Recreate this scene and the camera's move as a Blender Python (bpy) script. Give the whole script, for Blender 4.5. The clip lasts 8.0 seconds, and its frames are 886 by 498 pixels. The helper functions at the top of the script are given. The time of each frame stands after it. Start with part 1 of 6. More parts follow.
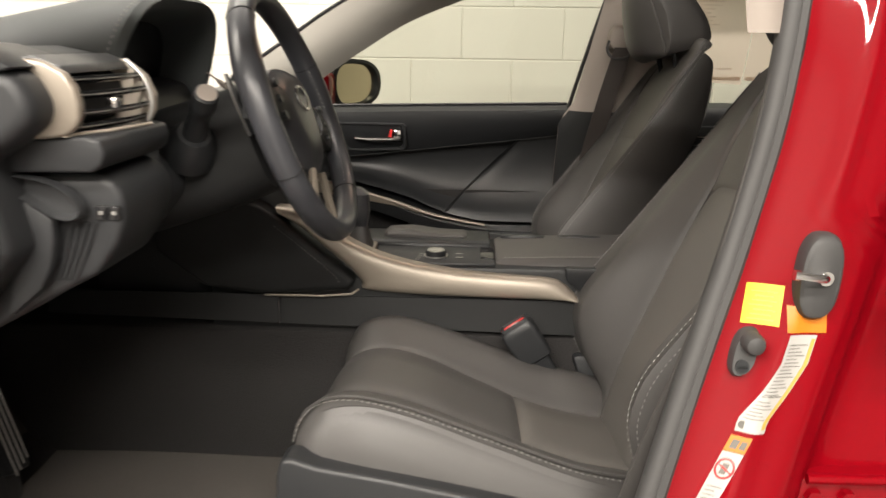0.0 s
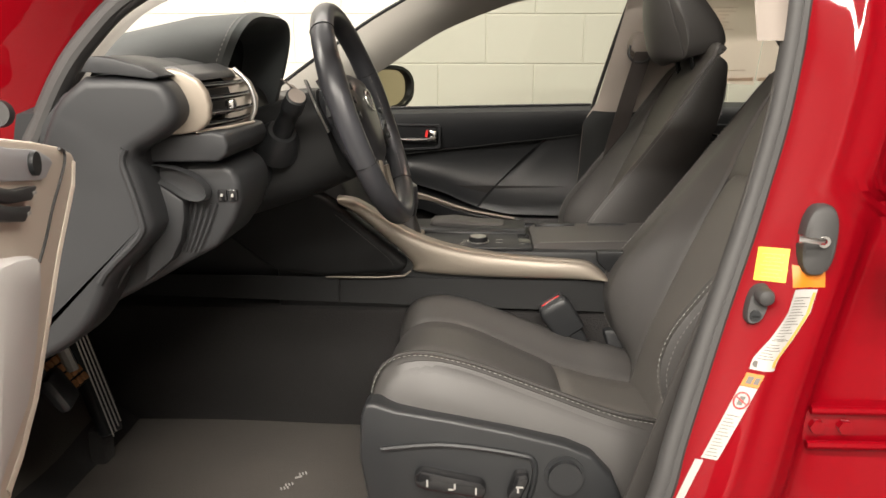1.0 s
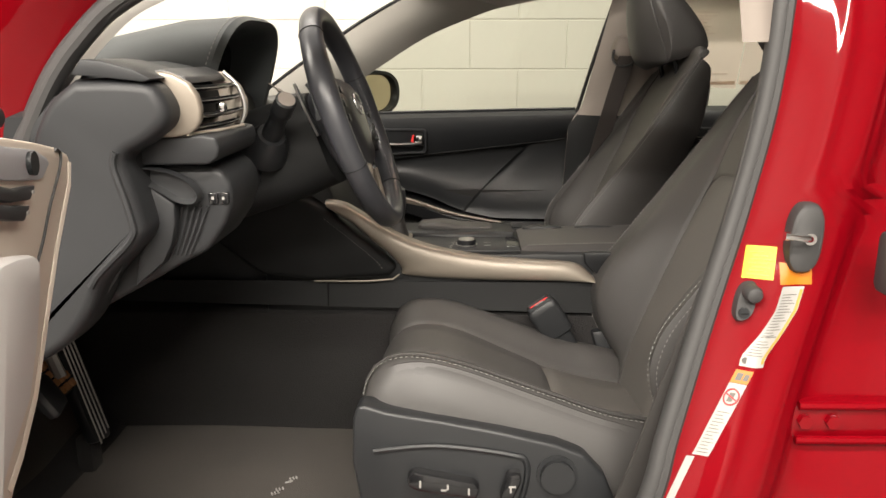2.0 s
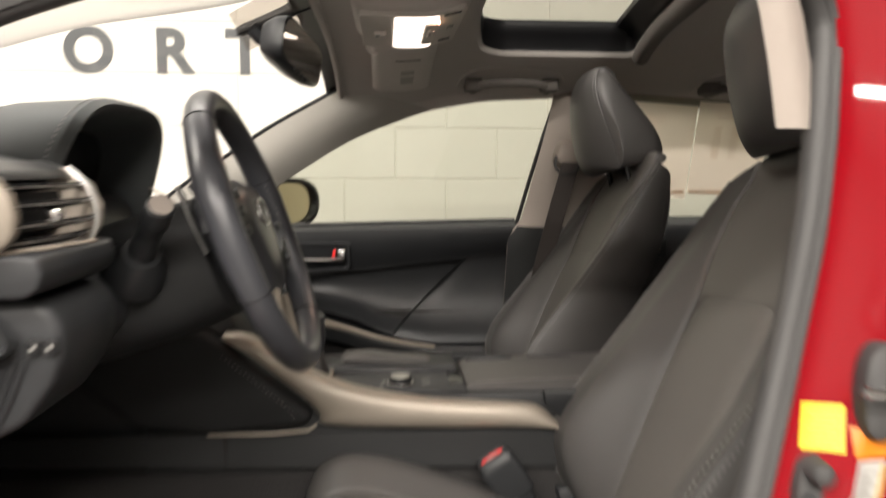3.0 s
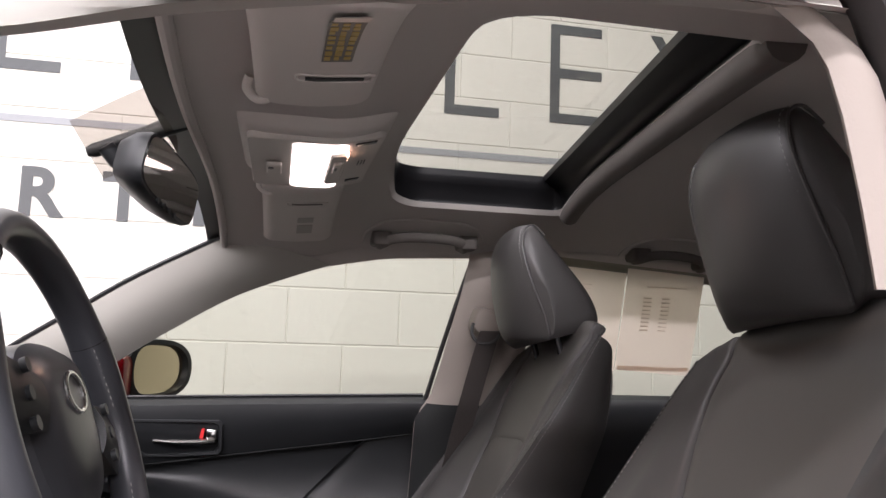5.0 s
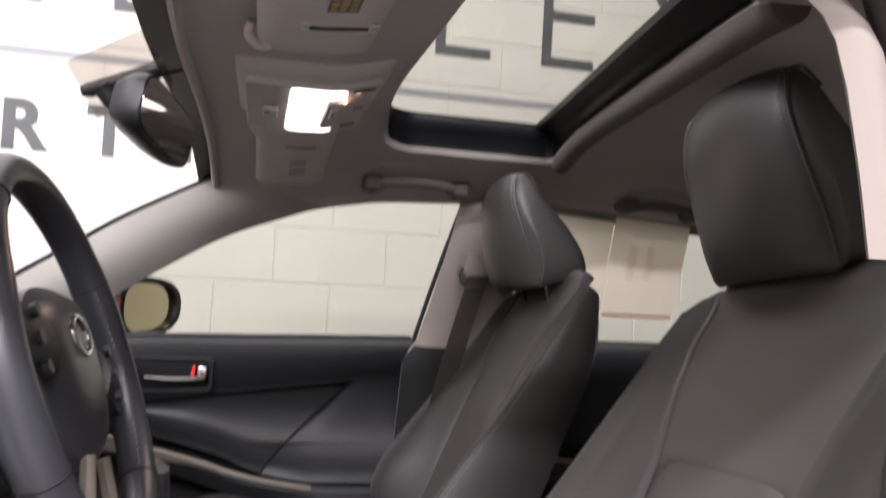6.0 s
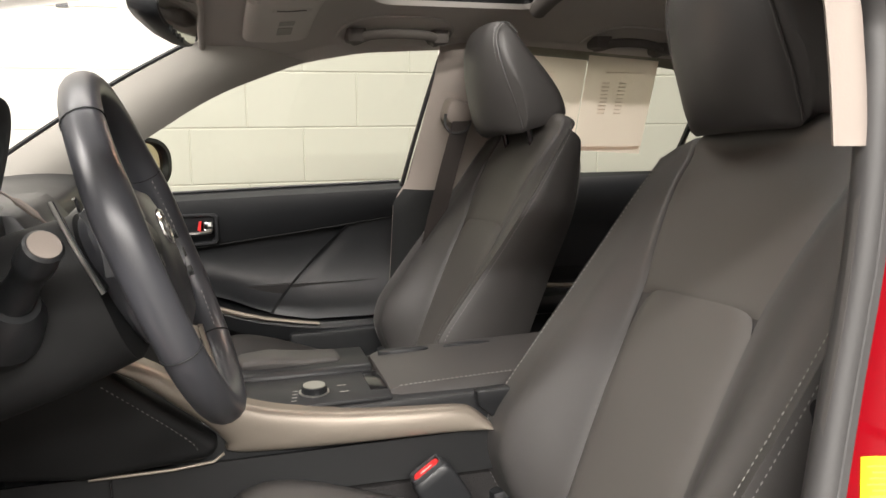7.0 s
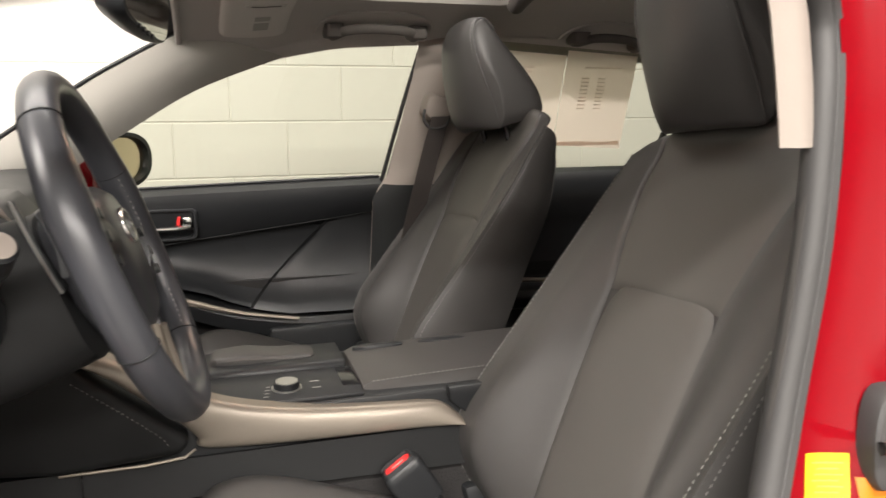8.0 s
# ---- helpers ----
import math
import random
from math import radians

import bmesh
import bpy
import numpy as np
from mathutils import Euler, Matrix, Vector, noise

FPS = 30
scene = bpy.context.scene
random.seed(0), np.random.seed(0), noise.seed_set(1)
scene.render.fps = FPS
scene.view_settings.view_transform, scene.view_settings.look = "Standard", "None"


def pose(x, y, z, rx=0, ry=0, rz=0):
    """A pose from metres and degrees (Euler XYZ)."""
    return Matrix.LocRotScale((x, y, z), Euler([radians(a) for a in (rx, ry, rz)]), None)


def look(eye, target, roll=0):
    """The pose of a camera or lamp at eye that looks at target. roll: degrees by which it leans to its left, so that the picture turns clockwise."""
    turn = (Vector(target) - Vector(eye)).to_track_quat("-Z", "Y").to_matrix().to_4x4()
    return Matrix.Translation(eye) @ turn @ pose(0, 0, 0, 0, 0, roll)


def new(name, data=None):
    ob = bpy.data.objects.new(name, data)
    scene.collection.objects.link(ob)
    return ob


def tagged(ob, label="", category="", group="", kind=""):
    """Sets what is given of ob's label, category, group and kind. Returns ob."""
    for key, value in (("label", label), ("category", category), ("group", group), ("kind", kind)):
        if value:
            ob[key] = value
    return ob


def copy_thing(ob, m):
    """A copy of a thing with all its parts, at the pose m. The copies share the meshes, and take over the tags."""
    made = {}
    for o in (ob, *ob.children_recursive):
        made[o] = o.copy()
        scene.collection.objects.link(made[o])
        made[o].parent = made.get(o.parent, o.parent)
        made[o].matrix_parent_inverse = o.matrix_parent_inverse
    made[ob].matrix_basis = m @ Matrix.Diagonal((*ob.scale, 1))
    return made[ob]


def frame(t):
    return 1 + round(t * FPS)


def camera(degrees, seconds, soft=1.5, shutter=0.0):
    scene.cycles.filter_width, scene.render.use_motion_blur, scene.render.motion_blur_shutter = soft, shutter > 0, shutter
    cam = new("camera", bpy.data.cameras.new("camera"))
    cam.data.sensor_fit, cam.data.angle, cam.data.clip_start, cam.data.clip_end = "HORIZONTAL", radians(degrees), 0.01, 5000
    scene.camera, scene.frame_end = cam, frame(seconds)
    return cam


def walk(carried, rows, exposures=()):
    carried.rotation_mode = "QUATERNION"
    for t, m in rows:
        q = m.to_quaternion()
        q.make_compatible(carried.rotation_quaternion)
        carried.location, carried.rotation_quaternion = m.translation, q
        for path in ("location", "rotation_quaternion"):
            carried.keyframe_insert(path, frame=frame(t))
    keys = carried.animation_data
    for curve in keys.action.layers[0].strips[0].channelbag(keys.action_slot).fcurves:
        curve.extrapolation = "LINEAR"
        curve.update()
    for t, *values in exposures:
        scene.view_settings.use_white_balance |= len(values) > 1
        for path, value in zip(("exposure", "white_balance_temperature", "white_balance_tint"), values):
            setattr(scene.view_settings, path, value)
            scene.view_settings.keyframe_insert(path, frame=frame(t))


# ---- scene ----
cam = camera(59.5, 8.0, shutter=0.5)
PATH = [
    (0, (-0.255, -1.357, 1.089), (-0.317, 0.574, 0.571), 0.8),
    (0.5, (-0.296, -1.477, 1.103), (-0.387, 0.455, 0.592), 0.4),
    (1, (-0.305, -1.515, 1.094), (-0.402, 0.416, 0.587), 0.1),
    (1.2, (-0.306, -1.523, 1.092), (-0.402, 0.409, 0.585), 0.0),
    (2.3, (-0.320, -1.519, 1.089), (-0.358, 0.426, 0.622), -0.2),
    (2.5, (-0.325, -1.500, 1.087), (-0.340, 0.451, 0.649), -0.2),
    (2.7, (-0.329, -1.434, 1.078), (-0.269, 0.527, 0.692), 0.3),
    (3, (-0.331, -1.257, 1.067), (-0.186, 0.727, 0.858), 0.2),
    (3.2, (-0.318, -1.118, 1.064), (-0.125, 0.873, 0.957), 0.5),
    (3.5, (-0.308, -0.995, 1.067), (-0.042, 0.988, 1.087), 0.4),
    (4, (-0.318, -0.986, 1.076), (0.016, 0.980, 1.236), 0.9),
    (4.5, (-0.320, -0.990, 1.071), (0.059, 0.962, 1.285), 1.4),
    (4.7, (-0.320, -0.991, 1.068), (0.069, 0.958, 1.289), 1.6),
    (5.8, (-0.335, -0.988, 1.068), (0.108, 0.957, 1.225), 2.8),
    (6, (-0.340, -0.999, 1.078), (0.115, 0.949, 1.146), 3.1),
    (6.2, (-0.370, -1.008, 1.100), (0.122, 0.926, 0.972), 2.9),
    (6.5, (-0.400, -1.037, 1.117), (0.123, 0.877, 0.860), 2.1),
    (6.8, (-0.429, -1.070, 1.133), (0.130, 0.816, 0.776), 0.8),
    (7, (-0.436, -1.083, 1.134), (0.131, 0.796, 0.748), 0.1),
    (7.5, (-0.437, -1.089, 1.135), (0.128, 0.787, 0.737), -0.3),
    (7.8, (-0.427, -1.095, 1.139), (0.141, 0.778, 0.734), -0.1),
    (8, (-0.410, -1.096, 1.141), (0.176, 0.773, 0.736), 0.2),
]
EXPOSURES = [(0, -0.18, 6800, 12), (2.5, -0.20, 6800, 12), (3.5, -0.18, 6400, 15), (4.5, -0.14, 6000, 21), (6.0, -0.14, 6000, 21), (6.5, -0.04, 6250, 17), (7.0, 0.09, 6450, 13), (8.0, 0.09, 6550, 13)]
walk(cam, [(t, look(eye, target, roll)) for t, eye, target, roll in PATH], EXPOSURES)

# ---- world and light ----
world = bpy.data.worlds.new("world")
scene.world = world
world.use_nodes = True
world.node_tree.nodes["Background"].inputs[0].default_value = (0.9, 0.95, 1.0, 1)
world.node_tree.nodes["Background"].inputs[1].default_value = 0.05


def area_lamp(name, place, target, sx, sy, watts, colour):
    data = bpy.data.lights.new(name, "AREA")
    data.shape, data.size, data.size_y, data.energy, data.color = "RECTANGLE", sx, sy, watts, colour
    ob = new(name, data)
    ob.matrix_world = look(place, target)
    return ob


TUBE_WHITE = (1.0, 0.96, 0.88)
# Unseen lamps; the last is added to brighten the seats through the windscreen.
LAMPS = [(-1.25, -2.6, 4.8, 405), (-1.25, -4.3, 4.8, 690), (-0.5, 0.85, 4.0, 92), (-3.3, -0.7, 2.6, 145)]
for lx, ly, wide, watts in LAMPS:
    area_lamp("tube_light", (lx, ly, 3.13), (lx, ly, 0), wide, 0.16, watts, TUBE_WHITE)


# ---- materials ----
def nodes_of(name):
    m = bpy.data.materials.new(name)
    m.use_nodes = True
    return m, m.node_tree.nodes, m.node_tree.links, m.node_tree.nodes["Principled BSDF"]


def surface(name, colour, rough=0.5, metal=0.0, spread=0.15, large=3.0, fine=60.0, bump=0.1, grain="noise", coat=0.0, sheen=0.0, spec=0.5, depth=0.0008):
    """A surface with slow stains, fine grain and a little relief."""
    m, nodes, links, b = nodes_of(name)
    tc = nodes.new("ShaderNodeTexCoord")
    n1 = nodes.new("ShaderNodeTexNoise")
    n1.inputs["Scale"].default_value, n1.inputs["Detail"].default_value = large, 5
    links.new(tc.outputs["Object"], n1.inputs["Vector"])
    if grain == "noise":
        n2 = nodes.new("ShaderNodeTexNoise")
        n2.inputs["Detail"].default_value = 3
    else:
        n2 = nodes.new("ShaderNodeTexVoronoi")
        n2.feature = "DISTANCE_TO_EDGE" if grain == "leather" else "F1"
    n2.inputs["Scale"].default_value = fine
    links.new(tc.outputs["Object"], n2.inputs["Vector"])
    mix = nodes.new("ShaderNodeMix")
    mix.data_type = "RGBA"
    links.new(n1.outputs["Fac"], mix.inputs["Factor"])
    mix.inputs["A"].default_value = (*[c * (1 - spread) for c in colour], 1)
    mix.inputs["B"].default_value = (*[min(1, c * (1 + spread)) for c in colour], 1)
    links.new(mix.outputs["Result"], b.inputs["Base Color"])
    rr = nodes.new("ShaderNodeMapRange")
    rr.inputs["To Min"].default_value, rr.inputs["To Max"].default_value = max(0.02, rough - 0.07), min(1, rough + 0.07)
    links.new(n1.outputs["Fac"], rr.inputs["Value"])
    links.new(rr.outputs["Result"], b.inputs["Roughness"])
    b.inputs["Metallic"].default_value = metal
    b.inputs["Coat Weight"].default_value = coat
    b.inputs["Coat Roughness"].default_value = 0.03
    b.inputs["Sheen Weight"].default_value = sheen
    b.inputs["Specular IOR Level"].default_value = spec
    if bump:
        bp = nodes.new("ShaderNodeBump")
        bp.inputs["Strength"].default_value, bp.inputs["Distance"].default_value = bump, depth
        links.new(n2.outputs[0], bp.inputs["Height"])
        links.new(bp.outputs["Normal"], b.inputs["Normal"])
    return m


def glass(name, tint, gloss=1.0):
    m, nodes, links, b = nodes_of(name)
    nodes.remove(b)
    out = nodes["Material Output"]
    tr, gl, lw, mx = (nodes.new("ShaderNode" + k) for k in ("BsdfTransparent", "BsdfGlossy", "LayerWeight", "MixShader"))
    pw, ad = nodes.new("ShaderNodeMath"), nodes.new("ShaderNodeMath")
    tr.inputs[0].default_value = (*tint, 1)
    gl.inputs["Roughness"].default_value = 0.0
    lw.inputs["Blend"].default_value = 0.5
    pw.operation, ad.operation = "POWER", "MULTIPLY_ADD"
    pw.inputs[1].default_value = 4.0
    ad.inputs[1].default_value, ad.inputs[2].default_value = 0.5 * gloss, 0.03 * gloss
    links.new(lw.outputs["Facing"], pw.inputs[0])
    links.new(pw.outputs[0], ad.inputs[0])
    links.new(ad.outputs[0], mx.inputs[0])
    links.new(tr.outputs[0], mx.inputs[1])
    links.new(gl.outputs[0], mx.inputs[2])
    links.new(mx.outputs[0], out.inputs[0])
    return m


def glow(name, colour, strength):
    m, nodes, links, b = nodes_of(name)
    b.inputs["Base Color"].default_value = (*colour, 1)
    b.inputs["Emission Color"].default_value = (*colour, 1)
    b.inputs["Emission Strength"].default_value = strength
    return m


LEATHER = surface("leather", (0.050, 0.0475, 0.046), 0.45, spec=0.42, spread=0.18, large=6, fine=420, bump=0.22, grain="leather", depth=0.0005)
LEATHER_SOFT = surface("perforated_leather", (0.072, 0.067, 0.062), 0.50, spread=0.15, large=7, fine=520, bump=0.3, grain="leather", depth=0.0005)
PLASTIC = surface("moulded_plastic", (0.015, 0.016, 0.0175), 0.42, spec=0.38, spread=0.12, large=8, fine=500, bump=0.2, grain="leather", depth=0.0004)
PLASTIC_GREY = surface("grey_plastic", (0.017, 0.018, 0.0195), 0.40, spec=0.40, spread=0.12, large=8, fine=480, bump=0.2, grain="leather", depth=0.0004)
SIDE_GREY = surface("satin_grey_plastic", (0.028, 0.029, 0.031), 0.38, spread=0.14, large=8, fine=480, bump=0.2, grain="leather", depth=0.0004)
DASH_DARK = surface("dash_plastic", (0.025, 0.026, 0.028), 0.46, spread=0.14, large=8, fine=480, bump=0.25, grain="leather", spec=0.34, depth=0.0004)
SOFT_VINYL = surface("stitched_vinyl", (0.050, 0.055, 0.056), 0.58, spread=0.10, large=7, fine=460, bump=0.3, grain="leather", spec=0.4, depth=0.0005)
ROOF_BLACK = surface("sunroof_black", (0.005, 0.005, 0.0055), 0.35, spec=0.2, spread=0.1, bump=0)
GLOSS_BLACK = surface("gloss_black", (0.012, 0.012, 0.013), 0.12, spread=0.1, bump=0)
RIM_LEATHER = surface("rim_leather", (0.036, 0.037, 0.042), 0.33, spec=0.5, spread=0.2, large=9, fine=380, bump=0.15, grain="leather", depth=0.0004)
SILVER = surface("satin_champagne", (0.27, 0.235, 0.195), 0.40, metal=0.45, spread=0.06, large=5, fine=900, bump=0.05)
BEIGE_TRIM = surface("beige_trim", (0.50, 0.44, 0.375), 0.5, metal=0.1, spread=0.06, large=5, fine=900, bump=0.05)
# Copy of TRIM_GREY, warmed and darkened in colour to offset strong lamp light.
BEIGE_DIMMED = surface("dimmed_beige_trim", (0.25, 0.215, 0.19), 0.75, spread=0.06, large=5, fine=600, bump=0.25, depth=0.0005)
# Headliner tone, darkened in colour to offset window light on handles and roll.
LINING_DIMMED = surface("dimmed_lining", (0.115, 0.103, 0.093), 0.85, spread=0.06, large=6, fine=500, bump=0.25, depth=0.0005)
GRIP = surface("grey_grip", (0.46, 0.45, 0.44), 0.5, spread=0.1, large=8, fine=420, bump=0.2, grain="leather", depth=0.0004)
PILLAR_DARK = surface("dark_pillar_trim", (0.045, 0.042, 0.040), 0.6, spread=0.1, large=5, fine=500, bump=0.2, grain="leather", depth=0.0004)
# Darker copy of PLASTIC: shade on shroud, knee pad and console put in colour.
BLACK_WITH_SHADE = surface("black_plastic_with_shade", (0.010, 0.0105, 0.011), 0.6, spread=0.1, large=8, fine=500, bump=0.2, grain="leather", spec=0.25, depth=0.0004)
CHROME = surface("chrome", (0.75, 0.74, 0.73), 0.14, metal=1.0, spread=0.04, bump=0)
RED = surface("red_paint", (0.160, 0.001, 0.0042), 0.35, metal=0.0, spread=0.06, large=2, bump=0, coat=0.45, spec=0.04)
RUBBER = surface("rubber", (0.034, 0.033, 0.033), 0.62, spread=0.2, large=10, fine=250, bump=0.15)
HEADLINER = surface("headliner_cloth", (0.42, 0.389, 0.359), 0.95, spread=0.06, large=4, fine=700, bump=0.35, sheen=0.1, depth=0.0006)
TRIM_GREY = surface("pillar_trim", (0.33, 0.315, 0.285), 0.75, spread=0.06, large=5, fine=600, bump=0.25, depth=0.0005)
VISOR = surface("visor_vinyl", (0.53, 0.495, 0.46), 0.7, spread=0.05, large=6, fine=500, bump=0.25, depth=0.0005)
CARPET = surface("carpet", (0.012, 0.011, 0.011), 0.98, spread=0.35, large=14, fine=320, bump=0.8, sheen=0.05, depth=0.002)
MAT = surface("floor_mat", (0.048, 0.041, 0.035), 0.95, spread=0.3, large=9, fine=420, bump=0.7, sheen=0.1, depth=0.002)
THREAD = surface("light_thread", (0.21, 0.205, 0.195), 0.7, spread=0.1, bump=0)
BELT = surface("belt_webbing", (0.045, 0.038, 0.035), 0.7, spread=0.1, large=20, fine=300, bump=0.4)
RED_PLASTIC = surface("red_plastic", (0.62, 0.03, 0.03), 0.3, spread=0.05, bump=0)
BLOCK_PAINT = surface("block_paint", (0.75, 0.73, 0.67), 0.55, spread=0.03, large=1.6, fine=26, bump=0.35, depth=0.006)
MORTAR = surface("mortar_paint", (0.73, 0.71, 0.65), 0.6, spread=0.04, large=2, fine=40, bump=0.4, depth=0.004)
SIGN_GREY = surface("sign_grey", (0.085, 0.09, 0.095), 0.5, spread=0.1, large=3, fine=60, bump=0.1)
STRIPE_GREY = surface("stripe_grey", (0.34, 0.35, 0.37), 0.5, spread=0.06, large=3, fine=60, bump=0.1)
CONCRETE = surface("concrete", (0.19, 0.185, 0.175), 0.6, spread=0.15, large=1.5, fine=30, bump=0.3, depth=0.003)
# For walls and ceiling out of view, greyed to weaken their bounce light.
UNSEEN_ROOM = surface("unseen_room", (0.36, 0.355, 0.345), 0.7, spread=0.04, large=1, fine=30, bump=0.2)
FRIT = surface("glass_frit", (0.008, 0.008, 0.009), 0.4, spread=0.05, bump=0)
PAPER = surface("paper", (0.86, 0.77, 0.68), 0.8, spread=0.05, large=5, fine=200, bump=0.05)
PAPER_MARK = surface("paper_print", (0.80, 0.70, 0.62), 0.8, spread=0.05, bump=0)


def let_through(m, colour, share):
    """Thin paper, through which light from behind is scattered."""
    nodes, links = m.node_tree.nodes, m.node_tree.links
    sheer, both = nodes.new("ShaderNodeBsdfTranslucent"), nodes.new("ShaderNodeMixShader")
    sheer.inputs["Color"].default_value = (*colour, 1)
    both.inputs[0].default_value = share
    links.new(nodes["Principled BSDF"].outputs[0], both.inputs[1])
    links.new(sheer.outputs[0], both.inputs[2])
    links.new(both.outputs[0], nodes["Material Output"].inputs["Surface"])


let_through(PAPER, (0.92, 0.82, 0.72), 0.6)
let_through(PAPER_MARK, (0.90, 0.80, 0.71), 0.65)
LABEL_WHITE = surface("label_white", (0.31, 0.30, 0.285), 0.45, spread=0.03, bump=0)
LABEL_YELLOW = surface("label_yellow", (0.50, 0.41, 0.004), 0.4, spread=0.04, bump=0)
LABEL_ORANGE = surface("label_orange", (0.46, 0.14, 0.008), 0.4, spread=0.04, bump=0)
PRINT = surface("label_print", (0.10, 0.095, 0.085), 0.6, spread=0.1, bump=0)
GOLD_MARK = surface("gold_print", (0.36, 0.25, 0.05), 0.6, spread=0.1, bump=0)
BROWN_PAD = surface("brown_pedal_rubber", (0.45, 0.21, 0.09), 0.7, spread=0.2, large=20, bump=0.2)
MIRROR = surface("mirror_glass", (0.6, 0.6, 0.58), 0.01, metal=1.0, spread=0.0, bump=0)
# The reflected wall's warm tone is put into this glass colour.
WALL_TONE_MIRROR = surface("wall_tone_mirror_glass", (0.95, 0.83, 0.58), 0.01, metal=1.0, spread=0.0, bump=0)
SIDE_GLASS = glass("side_glass", (0.54, 0.565, 0.51))
WIND_GLASS = glass("windscreen_glass", (0.97, 0.98, 0.97), 0.3)
ROOF_GLASS = glass("sunroof_glass", (0.70, 0.71, 0.68), 0.3)
LAMP_LENS = glow("lit_lens", (1.0, 0.86, 0.74), 3.5)
SHADE_PRINT = glass("dotted_shade_print", (0.60, 0.56, 0.53), 0.3)
STEEL = surface("dull_steel", (0.55, 0.54, 0.52), 0.35, metal=0.9, spread=0.1, bump=0)


# ---- mesh helpers ----
def part(name, bm, material, parent=None, label="", sharp=35, sub=0):
    """Links a bmesh as one mesh object, under a thing or a part."""
    bmesh.ops.recalc_face_normals(bm, faces=bm.faces)
    lim = radians(sharp)
    for f in bm.faces:
        f.smooth = True
    for e in bm.edges:
        if len(e.link_faces) == 2 and e.calc_face_angle(0) > lim:
            e.smooth = False
    me = bpy.data.meshes.new(name)
    bm.to_mesh(me)
    bm.free()
    me.materials.append(material)
    ob = new(name, me)
    if parent:
        ob.parent = parent
    if label:
        ob["label"] = label
    if sub:
        mod = ob.modifiers.new("smooth", "SUBSURF")
        mod.levels = mod.render_levels = sub
    return ob


def thing(name, label, category, place=(0, 0, 0), group="", kind=""):
    ob = new(name)
    ob.location = place
    return tagged(ob, label, category, group, kind)


def under(parent, ob):
    """Parents ob, keeping where it stands in the world."""
    ob.parent = parent
    ob.matrix_parent_inverse = Matrix.Translation(parent.location).inverted()
    return ob


def box(x0, x1, y0, y1, z0, z1, bevel=0.0, seg=2):
    bm2 = bmesh.new()
    bmesh.ops.create_cube(bm2, size=1, matrix=Matrix.Translation(((x0 + x1) / 2, (y0 + y1) / 2, (z0 + z1) / 2)) @ Matrix.Diagonal((abs(x1 - x0), abs(y1 - y0), abs(z1 - z0), 1)))
    if bevel:
        bmesh.ops.bevel(bm2, geom=bm2.edges[:], offset=bevel, segments=seg, affect="EDGES", profile=0.5)
    return bm2


def moved(bm, m):
    bmesh.ops.transform(bm, matrix=m, verts=bm.verts)
    return bm


def joined(*bms):
    out = bmesh.new()
    for b in bms:
        me = bpy.data.meshes.new("t")
        b.to_mesh(me)
        b.free()
        out.from_mesh(me)
        bpy.data.meshes.remove(me)
    return out


def loft(rings, closed=True, caps=True):
    bm = bmesh.new()
    vs = [[bm.verts.new(p) for p in r] for r in rings]
    n = len(rings[0])
    for a, b in zip(vs, vs[1:]):
        for i in range(n if closed else n - 1):
            j = (i + 1) % n
            bm.faces.new((a[i], a[j], b[j], b[i]))
    if caps and closed:
        bm.faces.new(vs[0])
        bm.faces.new(vs[-1][::-1])
    return bm


def prism(profile, axis, a, b, bevel=0.0, seg=2):
    """A flat outline, pushed from a to b along an axis. The outline's pairs are the other two axes, in order."""
    def p3(p, c):
        return {"x": (c, p[0], p[1]), "y": (p[0], c, p[1]), "z": (p[0], p[1], c)}[axis]
    bm = loft([[p3(p, a) for p in profile], [p3(p, b) for p in profile]])
    if bevel:
        bmesh.ops.recalc_face_normals(bm, faces=bm.faces)
        bmesh.ops.bevel(bm, geom=[e for e in bm.edges if e.calc_face_angle(0) > 0.4], offset=bevel, segments=seg, affect="EDGES", profile=0.5, clamp_overlap=True)
    return bm


def tube(points, radius, n=10, closed=False, flat=1.0):
    """A round bar along a line of points; radius a number or one a point."""
    pts = [Vector(p) for p in points]
    rad = radius if hasattr(radius, "__len__") else [radius] * len(pts)
    rings, up = [], None
    for i, p in enumerate(pts):
        a = pts[i - 1] if (i or closed) else p
        b = pts[(i + 1) % len(pts)] if (i < len(pts) - 1 or closed) else p
        d = (b - a).normalized()
        if up is None:
            up = d.orthogonal().normalized()
        up = (up - d * up.dot(d)).normalized()
        side = d.cross(up)
        rings.append([p + (up * math.cos(k * 2 * math.pi / n) * flat + side * math.sin(k * 2 * math.pi / n)) * rad[i] for k in range(n)])
    if closed:
        rings.append(rings[0])
        bm = loft(rings, caps=False)
        bmesh.ops.remove_doubles(bm, verts=bm.verts, dist=1e-6)
        return bm
    return loft(rings)


def smooth_line(points, n=8):
    """A Catmull-Rom line through points."""
    pts = [Vector(p) for p in points]
    out = []
    for i in range(len(pts) - 1):
        p0, p1, p2, p3 = pts[max(i - 1, 0)], pts[i], pts[i + 1], pts[min(i + 2, len(pts) - 1)]
        for k in range(n):
            t = k / n
            out.append(0.5 * ((2 * p1) + (p2 - p0) * t + (2 * p0 - 5 * p1 + 4 * p2 - p3) * t * t + (3 * p1 - p0 - 3 * p2 + p3) * t ** 3))
    return out + [pts[-1]]


